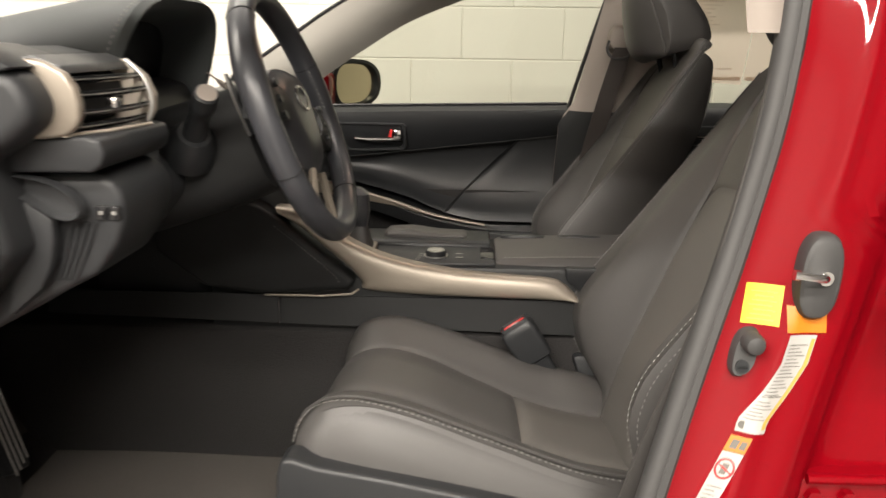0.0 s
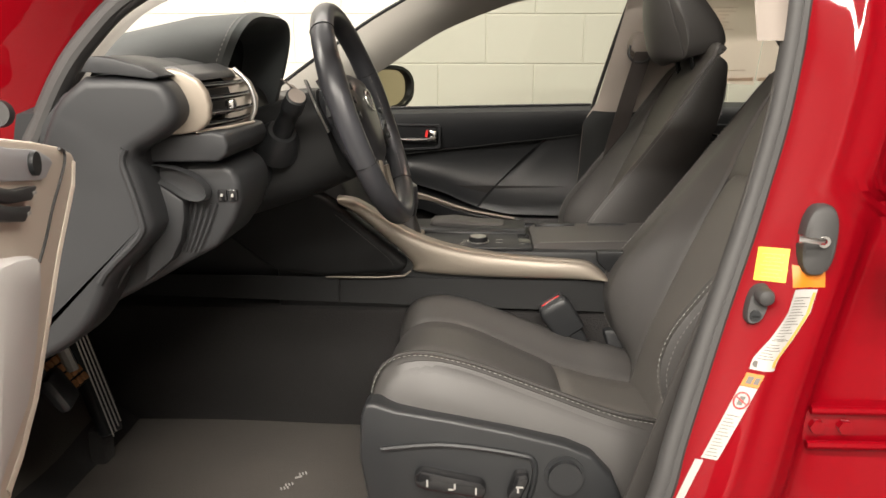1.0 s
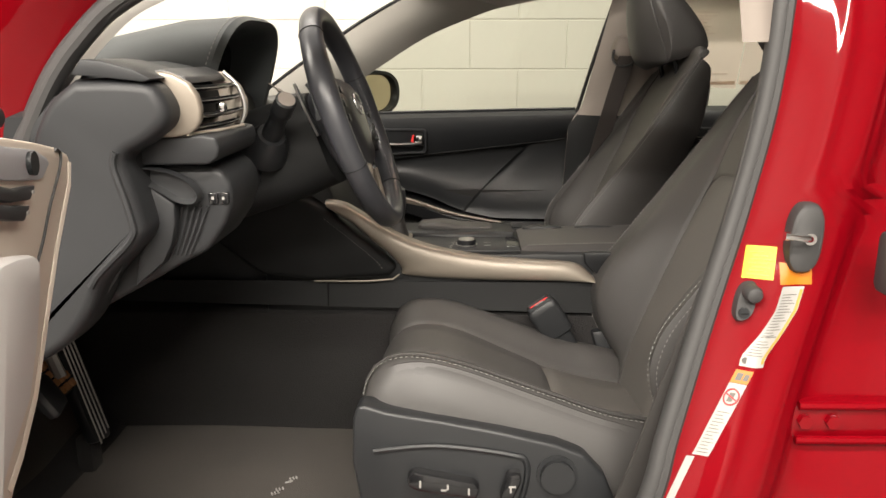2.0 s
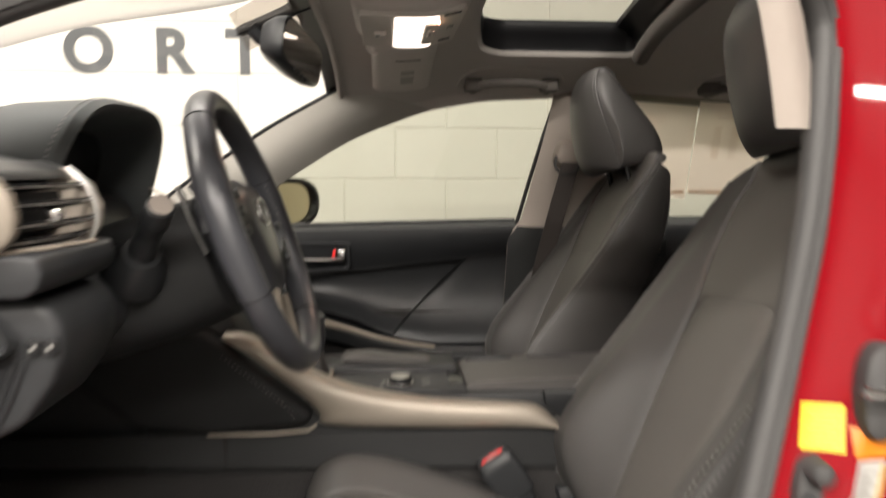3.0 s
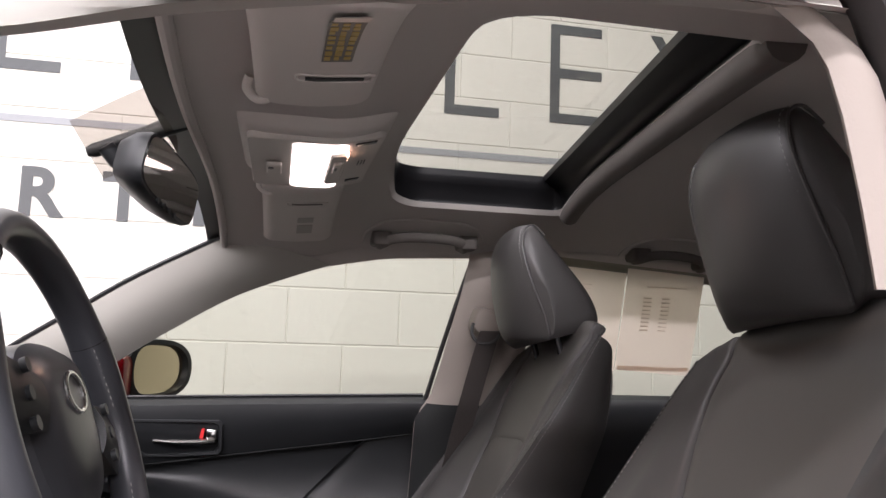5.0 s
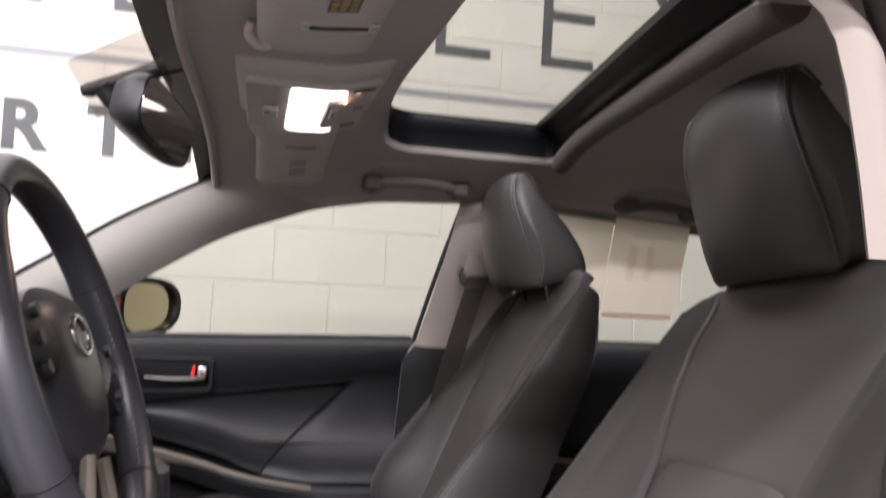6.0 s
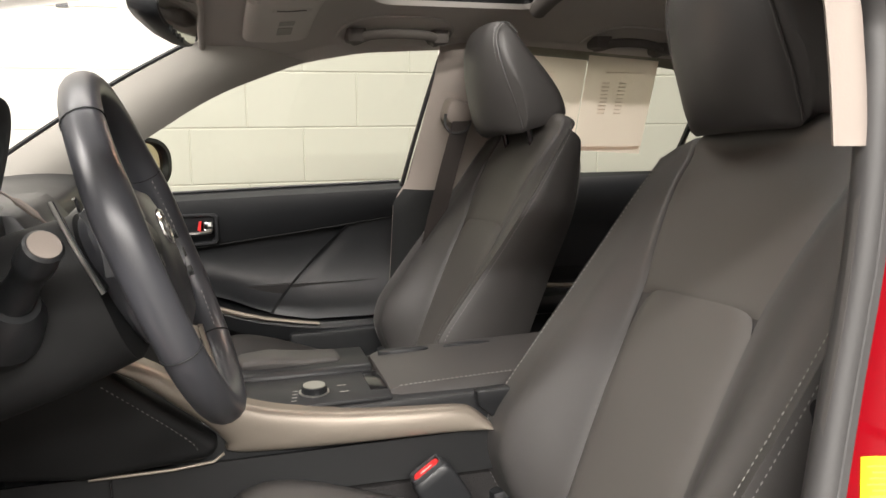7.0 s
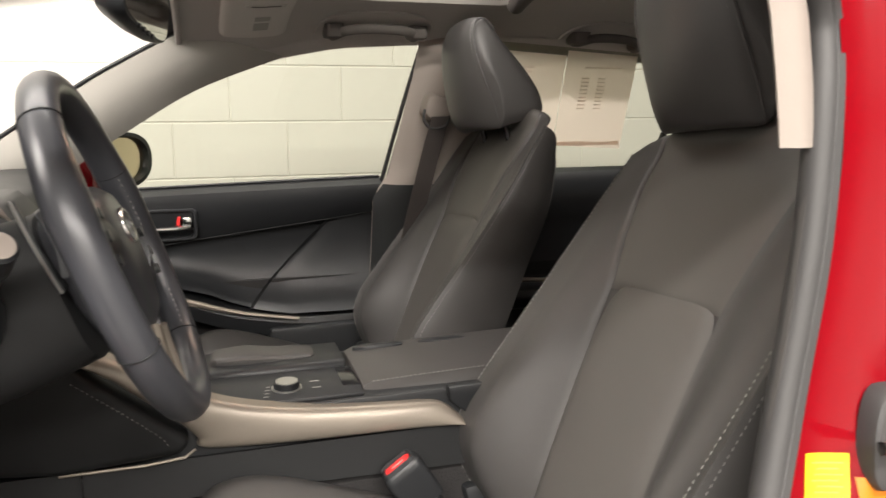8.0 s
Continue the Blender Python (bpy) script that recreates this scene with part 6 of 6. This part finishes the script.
# ---- footwell ----
def build_footwell():
    a = thing("accelerator_pedal", "black floor-hinged accelerator pedal with bright ribs", "pedal", (-0.99, -0.26, 0.335))
    m = Matrix.Translation((-0.972, -0.285, 0.470)) @ Euler((0, radians(-15), 0)).to_matrix().to_4x4()
    prof = [(-0.026, -0.045), (-0.03, 0.0), (-0.028, 0.20), (-0.02, 0.24), (0.02, 0.24), (0.026, 0.20), (0.03, 0.0), (0.022, -0.055)]
    under(a, part("pad", moved(prism(prof, "x", -0.012, 0.010, 0.006), m), PLASTIC, label="black pedal pad"))
    for i in range(4):
        y = -0.018 + 0.012 * i
        under(a, part("rib", moved(tube([(0.011, y, -0.05 + 0.004 * i), (0.011, y * 0.9, 0.24)], 0.0014, 6), m), STEEL, label="bright metal rib"))
    under(a, part("hinge", box(-1.0, -0.97, -0.30, -0.26, 0.355, 0.43, 0.006), CARPET))
    b = thing("brake_pedal", "brake pedal with a ribbed brown rubber pad", "pedal", (-0.93, -0.43, 0.6))
    mb = Matrix.Translation((-0.946, -0.438, 0.604)) @ Euler((0, radians(-35), 0)).to_matrix().to_4x4()
    under(b, part("pad", moved(box(-0.012, 0.0, -0.055, 0.045, -0.034, 0.034, 0.008), mb), PLASTIC, label="black pedal pad"))
    for i in range(6):
        for j in range(4):
            under(b, part("stud", moved(box(0.0, 0.004, -0.050 + 0.0155 * i, -0.0375 + 0.0155 * i, -0.030 + 0.0155 * j, -0.0175 + 0.0155 * j, 0.002), mb), BROWN_PAD, label="brown rubber stud"))
    under(b, part("arm", tube([(-0.94, -0.42, 0.60), (-0.98, -0.41, 0.70), (-1.0, -0.41, 0.80)], 0.010, 8), STEEL))
    k = thing("foot_release", "grey lever of the parking brake pedal", "pedal", (-0.9, -0.52, 0.55))
    under(k, part("pad", moved(box(-0.01, 0.012, -0.03, 0.03, -0.03, 0.03, 0.010), Matrix.Translation((-0.925, -0.488, 0.600)) @ Euler((0, radians(-30), radians(15))).to_matrix().to_4x4()), SIDE_GREY, label="grey pedal pad"))
    under(k, part("arm", tube([(-0.932, -0.493, 0.60), (-0.97, -0.50, 0.68), (-1.0, -0.51, 0.79)], 0.008, 8), PLASTIC))
    f = thing("floor_mat", "dark grey carpet floor mat with stitched lettering", "floor mat", (-0.75, -0.4, 0.34))

    def mat(u, v):
        x, y = -1.15 + 0.79 * u, -0.64 + 0.53 * v
        return Vector((x, y, 0.358 + 1.5 * max(0, -1.02 - x) + 0.002 * math.sin(9 * u + 4 * v)))
    under(f, part("mat_body", sheet(mat, 26, 20, 0.01), MAT))
    edge = [mat(u, v) + Vector((0, 0, 0.004)) for u, v in [(i / 12, 0) for i in range(13)] + [(1, i / 10) for i in range(1, 11)] + [(1 - i / 12, 1) for i in range(1, 13)] + [(0, 1 - i / 10) for i in range(1, 10)]]
    under(f, part("binding", tube(edge, 0.0035, 6, closed=True), MAT, label="bound mat edge"))
    for i in range(5):
        if i == 2:
            continue
        x, y = -0.630 + 0.0052 * i, -0.366 + 0.0118 * i
        for dx, dy, wx, wy in ((-0.0055, 0, 0.0012, 0.0034), (0, 0, 0.0012, 0.0034), (0.0055, 0, 0.0012, 0.0034)) if i != 3 else ((0, 0, 0.0065, 0.0012),):
            under(f, part("stitched_mark", moved(box(dx - wx, dx + wx, dy - wy, dy + wy, 0.3680, 0.3722, 0.0006), pose(x, y, 0, 0, 0, 28)), LABEL_WHITE, label="pale stitched mark"))
    under(f, part("retainer_clip", disc((-0.50, -0.20, 0.359), (0, 0, 1), 0.018, 0.010, 16, 0.003), PLASTIC, label="black mat clip"))


# ---- details of the door jamb ----
def on_grid(x0, x1, z0, z1, shift, nx=2, nz=8, proud=0.0055):
    """A curved strip on the jamb; shift(z) moves it in x with height."""
    def fn(u, v):
        z = z0 + (z1 - z0) * v
        x = x0 + (x1 - x0) * u + shift(z)
        return Vector((x, jamb_surface(x, z) - proud, z))
    return sheet(fn, nx, nz, 0.0006)


def build_jamb_details():
    y = thing("yellow_sticker", "yellow caution sticker on the red door jamb", "sticker", (-0.012, -0.7, 0.87))
    lean = lambda z: (z - 0.864) * 0.16
    under(y, part("sheet", on_grid(-0.0035, 0.0275, 0.8465, 0.8815, lean, 6, 6, proud=0.0012), LABEL_YELLOW))
    for r in range(7):
        under(y, part("printed_line", on_grid(0.001 + 0.002 * (r % 3), 0.023 - 0.003 * (r % 2), 0.8505 + 0.0040 * r, 0.8516 + 0.0040 * r, lean, 3, 1, 0.0019), GOLD_MARK))
    nest(y, "printed_line", "sheet")
    o = thing("orange_sticker", "orange sticker behind the door striker", "sticker", (0.04, -0.7, 0.86))
    under(o, part("sheet", on_grid(0.031, 0.066, 0.843, 0.866, lambda z: 0, 6, 6, proud=0.0012), LABEL_ORANGE))
    sh = lambda z: interp(z, [(0.745, -0.014), (0.765, -0.009), (0.789, 0.009), (0.816, 0.026), (0.842, 0.034)])
    w = thing("tyre_sticker", "white tyre information sticker on the door jamb", "sticker", (0.02, -0.73, 0.78))
    under(w, part("sheet", on_grid(0.0, 0.0245, 0.755, 0.841, sh, 4, 14, 0.0012), LABEL_WHITE))
    under(w, part("gold_band", on_grid(0.0205, 0.0235, 0.759, 0.838, sh, 1, 14, 0.0019), GOLD_MARK))
    under(w, part("line", on_grid(0.002, 0.0195, 0.787, 0.7878, sh, 2, 1, 0.0019), PRINT))
    under(w, part("dot", disc((0.0045 + sh(0.761), jamb_surface(0.0045 + sh(0.761), 0.761) - 0.0012, 0.761), (0, -1, 0.3), 0.0036, 0.0008, 16), PRINT))
    for r in range(22):
        if r != 6:
            under(w, part("printed_line", on_grid(0.0025, 0.0185 - 0.003 * (r % 3), 0.767 + 0.0031 * r, 0.7677 + 0.0031 * r, sh, 2, 1, 0.0019), PRINT))
    nest(w, "printed_line", "sheet")
    a = thing("airbag_sticker", "white warning sticker with an orange head", "sticker", (-0.03, -0.75, 0.7))
    sh2 = lambda z: interp(z, [(0.64, -0.071), (0.661, -0.058), (0.738, -0.0205), (0.755, -0.012)])
    under(a, part("sheet", on_grid(0.0, 0.0165, 0.657, 0.7365, sh2, 4, 12, 0.0012), LABEL_WHITE))
    under(a, part("head", on_grid(0.0, 0.0165, 0.737, 0.751, sh2, 3, 4, 0.0012), LABEL_ORANGE))
    under(a, part("head_print", on_grid(0.003, 0.0085, 0.740, 0.748, sh2, 2, 3, 0.0019), PRINT))
    under(a, part("head_print", on_grid(0.0100, 0.0145, 0.7405, 0.7475, sh2, 2, 3, 0.0019), PRINT))
    zc = 0.722
    xc = 0.0082 + sh2(zc)
    ring = [(xc + 0.0070 * math.cos(t) + 0.35 * 0.0080 * math.sin(t), zc + 0.0085 * math.sin(t)) for t in np.linspace(0, 2 * math.pi, 25)[:-1]]
    under(a, part("ban_ring", tube([(x, jamb_surface(x, z) - 0.0016, z) for x, z in ring], 0.0010, 6, closed=True), RED_PLASTIC, label="red ban ring"))
    bar = [(xc - 0.0055, zc + 0.004), (xc, zc), (xc + 0.0055, zc - 0.004)]
    under(a, part("ban_bar", tube([(x, jamb_surface(x, z) - 0.0016, z) for x, z in bar], 0.0008, 6), RED_PLASTIC))
    under(a, part("ban_figure", on_grid(0.0055, 0.0105, 0.717, 0.7265, sh2, 2, 3, 0.0018), PRINT))
    for r in range(13):
        under(a, part("printed_line", on_grid(0.0022, 0.0140 - 0.002 * (r % 3), 0.6605 + 0.0037 * r, 0.6612 + 0.0037 * r, sh2, 2, 1, 0.0019), PRINT))
    nest(a, "printed_line", "sheet")
    s2 = thing("sill_sticker", "narrow white sticker low on the door jamb", "sticker", (-0.1, -0.77, 0.6))
    under(s2, part("sheet", on_grid(0.0, 0.0085, 0.590, 0.655, lambda z: interp(z, [(0.59, -0.096), (0.621, -0.082), (0.655, -0.066)]), 2, 8, 0.0012), LABEL_WHITE))
    # striker
    k = thing("door_striker", "dark plastic door striker plate with a steel bar", "door striker", (0.06, -0.69, 0.9))
    cz, cx = 0.894, 0.055
    cy = jamb_surface(cx, cz)
    under(k, part("plate", loft([oval_ring((cx, cy - h, cz), (1, 0, 0.0), (0.10, 0.15, 0.98), 0.0185 * s, 0.0385 * s, 30, 0.75) for h, s in ((-0.004, 1.0), (0.007, 1.0), (0.012, 0.93), (0.014, 0.8))]), RUBBER, label="dark grey rubber plate"))
    under(k, part("bar", tube(smooth_line([(0.056, cy - 0.010, 0.895), (0.052, cy - 0.026, 0.897), (0.040, cy - 0.030, 0.899), (0.026, cy - 0.030, 0.901)], 4), 0.0036, 10), CHROME, label="steel striker bar"))
    under(k, part("bar_head", disc((0.027, cy - 0.030, 0.901), (-1, 0, 0.1), 0.0048, 0.004, 14, 0.001), CHROME))
    under(k, part("bolt", disc((0.056, cy - 0.013, 0.895), (0, -1, 0), 0.0065, 0.006, 12, 0.001), CHROME))
    b = thing("bump_stop", "black rubber door stop with a screw on the jamb", "bump stop", (0.0, -0.73, 0.82))
    by = jamb_surface(-0.004, 0.823)
    under(b, part("plate", loft([oval_ring((-0.004, by - h, 0.823), (0.97, 0, 0.2), (0.22, 0.3, 0.95), 0.0115 * s, 0.0215 * s, 24, 0.75) for h, s in ((-0.006, 1), (0.006, 1), (0.010, 0.9))]), RUBBER))
    under(b, part("knob", loft([[(Vector((0.0005, by - 0.006 - h, 0.834)) + Vector((math.cos(t), 0, math.sin(t))) * r) for t in np.linspace(0, 2 * math.pi, 19)[:-1]] for h, r in ((0, 0.0098), (0.010, 0.0098), (0.015, 0.008), (0.017, 0.004))]), RUBBER))
    under(b, part("screw", disc((-0.0075, by - 0.0125, 0.812), (0, -1, 0.2), 0.006, 0.003, 14, 0.001), PLASTIC))
    under(b, part("screw_slot", box(-0.0115, -0.0035, by - 0.0165, by - 0.0150, 0.8110, 0.8128), BLACK_WITH_SHADE))
    nest(b, "screw_slot", "screw")
    h = thing("hinge", "red painted door hinge with two bolts", "door hinge", (0.12, -0.74, 0.70))
    yy = jamb_surface(0.062, 0.685) - 0.004
    under(h, part("leaf", prism([(0.056, 0.668), (0.054, 0.692), (0.062, 0.706), (0.22, 0.709), (0.22, 0.663), (0.066, 0.660)], "y", yy, yy + 0.05, 0.004), RED))
    for dz in (0.663, 0.705):
        under(h, part("edge", tube([(0.062, yy - 0.003, dz), (0.22, yy - 0.005, dz + 0.002)], 0.005, 8), RED))
    for x in (0.070, 0.101):
        under(h, part("bolt", disc((x, yy + 0.002, 0.686), (0, -1, 0), 0.0082, 0.010, 6, 0.002), RED))
    r = thing("check_rubber", "black rubber door check on the rear edge", "bump stop", (0.13, -0.74, 0.87))
    under(r, part("pad", box(0.132, 0.165, -0.735, -0.69, 0.835, 0.905, 0.010), RUBBER))


# ---- driver's door, standing open ----
def build_driver_door():
    d = thing("driver_door", "open driver's door with beige armrest and window switches", "car door", (-0.72, -1.2, 0.6))
    L = Vector((0.2, -0.98, 0)).normalized()
    W = Vector((0.98, 0.2, 0)).normalized()
    A = Vector((-0.6, -0.965, 0.0))

    def at(l, w, z):
        return A + L * l + W * w + Vector((0, 0, z))

    def slab(l0, l1, w0, w1, z0, z1, bevel=0.01):
        m = Matrix.Translation(A) @ Matrix(((L.x, W.x, 0, 0), (L.y, W.y, 0, 0), (0, 0, 1, 0), (0, 0, 0, 1)))
        return moved(box(l0, l1, w0, w1, z0, z1, bevel), m)
    under(d, part("panel", slab(0.13, 0.85, -0.13, -0.06, 0.32, 0.93, 0.012), PLASTIC, label="black inner door panel"))
    under(d, part("outer_skin", slab(0.06, 0.87, -0.24, -0.20, 0.26, 0.93, 0.01), RED, label="glossy red outer skin"))
    under(d, part("core", slab(0.10, 0.85, -0.20, -0.13, 0.28, 0.90), PLASTIC))

    def plate(outline, w0, w1, bevel=0.0):
        """An outline on the slanting armrest face, along the door and up, given depth."""
        return moved(prism(outline, "y", w0, w1, bevel), Matrix.Translation(A) @ Matrix(((L.x, W.x, 0, 0), (L.y, W.y, 0, 0), (0, 0, 1, 0), (0, 0, 0, 1))))
    edge = [(0.125, 1.043), (0.076, 1.035), (0.030, 1.026), (0.008, 1.019), (0.006, 1.012), (0.013, 0.997), (0.039, 0.974), (0.056, 0.959), (0.098, 0.914), (0.124, 0.886), (0.155, 0.865), (0.177, 0.855)]
    carrier = edge + [(edge[-1][0] + 0.12, edge[-1][1] - 0.1), (0.45, 0.80), (0.45, 1.06)]
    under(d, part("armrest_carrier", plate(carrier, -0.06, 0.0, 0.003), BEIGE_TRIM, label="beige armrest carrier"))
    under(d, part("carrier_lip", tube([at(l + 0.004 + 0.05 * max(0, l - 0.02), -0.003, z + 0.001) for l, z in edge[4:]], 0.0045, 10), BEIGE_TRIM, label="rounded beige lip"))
    groove = [(0.039, 1.026), (0.029, 1.022), (0.035, 1.012), (0.065, 0.991), (0.085, 0.974), (0.101, 0.963)]
    under(d, part("carrier_groove", tube(smooth_line([at(l, 0.0005, z) for l, z in groove], 4), 0.0011, 6), RUBBER))
    under(d, part("switch_plate", plate([(0.129, 1.038), (0.084, 1.031), (0.062, 1.023), (0.059, 1.019), (0.074, 1.012), (0.084, 1.012), (0.137, 1.020), (0.24, 1.045), (0.24, 1.065)], -0.002, 0.002, 0.0008), STRIPE_GREY, label="grey window switch plate"))
    under(d, part("mirror_dial", disc(at(0.095, 0.0015, 1.024), W, 0.0075, 0.0035, 20, 0.001), PLASTIC, label="round mirror switch"))
    for outline in ([(0.135, 1.015), (0.098, 1.011), (0.110, 1.004), (0.140, 1.008)], [(0.139, 1.006), (0.111, 1.001), (0.124, 0.994), (0.143, 0.998)]):
        rim = outline[:1] + [(outline[0][0] + 0.06, outline[0][1] + 0.016), (outline[3][0] + 0.06, outline[3][1] + 0.016)] + outline[3:] + outline[2:3] + outline[1:2]
        under(d, part("window_switch", plate(rim, -0.002, 0.005, 0.0015), SIDE_GREY, label="dark window switch"))
        l, z = outline[1]
        under(d, part("switch_mark", plate([(l + 0.005, z - 0.002), (l + 0.010, z - 0.002), (l + 0.010, z - 0.004), (l + 0.005, z - 0.004)], 0.0046, 0.0053), LABEL_WHITE))
    grip = [(0.180, 0.983), (0.159, 0.981), (0.134, 0.976), (0.125, 0.972), (0.131, 0.954), (0.149, 0.925), (0.171, 0.900), (0.204, 0.885), (0.218, 0.877)] + [(0.30, 0.70), (0.40, 0.95)]
    under(d, part("pull_grip", plate(grip, -0.02, 0.012, 0.005), GRIP, label="grey pull grip"))
    for a, b in (("switch_mark", "window_switch"), ("carrier_groove", "armrest_carrier"), ("carrier_lip", "armrest_carrier"), ("mirror_dial", "switch_plate")):
        nest(d, a, b)
    under(d, part("lower_panel", slab(0.16, 0.8, -0.08, -0.03, 0.34, 0.72, 0.02), PLASTIC, label="black moulded lower panel"))


# ---- block wall with its painted marks ----
def build_wall():
    w = thing("wall_far", "white painted concrete block wall with grey lettering", "wall", (0, 2.0, 0), kind="structure")
    under(w, part("core", box(-6.15, 6.15, 1.8630, 2.06, 0, 3.2), MORTAR, label="painted mortar"))
    bw, bh = 0.4064, 0.2032
    bm = box(-bw / 2 + 0.0015, bw / 2 - 0.0015, 0.0, 0.012, -bh / 2 + 0.002, bh / 2 - 0.002, 0.0025, 1)
    first = part("block", bm, BLOCK_PAINT)
    me = first.data
    bpy.data.objects.remove(first)
    lines = [0.005, 0.208, 0.411, 0.614, 0.817, 1.02, 1.222, 1.426, 1.621, 1.803, 1.987, 2.161, 2.34, 2.52, 2.70, 2.88, 3.06, 3.19]
    rest = []
    for r, (za, zb) in enumerate(zip(lines, lines[1:])):
        zc, tall = (za + zb) / 2, (zb - za) / bh
        shift = 0.112 if r % 2 == 1 else 0.112 + bw / 2
        for c in range(-15, 15):
            xc = shift + (c + 0.5) * bw
            if -3.2 < xc < 3.4 and 3 <= r <= 14:
                ob = new("block", me)
                ob.location, ob.scale = (xc, 1.8595, zc), (1, 1, tall)
                under(w, ob)
            elif abs(xc) < 5.7:
                rest.append((xc, zc, tall * bh))
    bm = bmesh.new()
    for xc, zc, ht in rest:
        vs = [bm.verts.new((xc + sx * (bw / 2 - 0.004), y, zc + sz * (ht / 2 - 0.004))) for y in (1.8597, 1.872) for sx, sz in ((-1, -1), (1, -1), (1, 1), (-1, 1))]
        bm.faces.new(vs[:4])
        for i in range(4):
            j = (i + 1) % 4
            bm.faces.new((vs[i], vs[4 + i], vs[4 + j], vs[j]))
    under(w, tagged(part("outlying_blocks", bm, BLOCK_PAINT), kind="stuff"))
    # painted bars and letters
    sg = thing("wall_lettering", "grey painted lettering and bars on the block wall", "wall lettering", (0, 1.857, 1.8))
    yf, yb = 1.8565, 1.8594

    def bar(x0, x1, z0, z1):
        under(sg, part("painted_bar", box(x0, x1, yf, yb, z0, z1), SIGN_GREY))
    t = 0.039
    for x in (-1.335, -0.888, 0.255):
        bar(x, x + t, 1.917 + t + (0.016 if x < 0 else 0), 2.325)
        bar(x, x + 0.218, 1.917 + (0.016 if x < 0 else 0), 1.917 + t + (0.016 if x < 0 else 0))
    bar(0.682, 0.682 + t, 1.92, 2.325)
    for z in (1.92, 2.105, 2.325 - t):
        bar(0.682 + t, 0.90, z, z + t)
    sl = prism([(1.115, 2.325), (1.165, 2.325), (1.42, 1.92), (1.37, 1.92)], "y", yf, yb)
    under(sg, part("painted_bar", sl, SIGN_GREY))
    under(sg, part("painted_stripe", box(-4.5, 4.5, yf, yb, 1.750, 1.775), STRIPE_GREY, label="thin pale grey painted stripe"))
    for ch, xc in (("O", -1.465), ("R", -1.150), ("T", -0.876), ("H", -0.565)):
        cu = bpy.data.curves.new("letter", "FONT")
        cu.body, cu.size, cu.offset, cu.extrude, cu.align_x = ch, 0.232, 0.0075, 0.0013, "CENTER"
        tmp = bpy.data.objects.new("letter", cu)
        scene.collection.objects.link(tmp)
        me = bpy.data.meshes.new_from_object(tmp.evaluated_get(bpy.context.evaluated_depsgraph_get()))
        bpy.data.objects.remove(tmp)
        me.materials.clear()
        me.materials.append(SIGN_GREY)
        ob = new("letter", me)
        ob.matrix_world = Matrix.Translation((xc, 1.8578, 1.432)) @ Euler((radians(90), 0, 0)).to_matrix().to_4x4()
        ob.parent = sg
        ob.matrix_parent_inverse = Matrix.Translation(sg.location).inverted()


build_room()
build_roof()
build_far_side()
build_near_side()
build_shell_rest()
build_passenger_door()
build_door_mirror()
build_rear_door()
seat = build_seat()
seat.matrix_basis = pose(0.012, -0.375, 0.33, -6)
other = copy_thing(seat, pose(0.0, 0.345, 0.315, -6))
build_seat_controls(seat)
for ob in seat.children:
    if ob.name.startswith("headrest"):
        ob.location += Vector((0.052, 0.040, 0.025))
for ob in other.children:
    if ob.name.startswith("headrest"):
        ob.location += Vector((0.008, 0, 0))
tagged(seat, "black leather driver's seat with pale stitching and a headrest")
other.name = "passenger_seat"
tagged(other, "black leather passenger seat with pale stitching and a headrest")
build_wheel()
build_column()
build_dash()
build_console()
build_overhead()
build_inside_mirror()
build_belt()
build_footwell()
build_jamb_details()
build_driver_door()
build_wall()
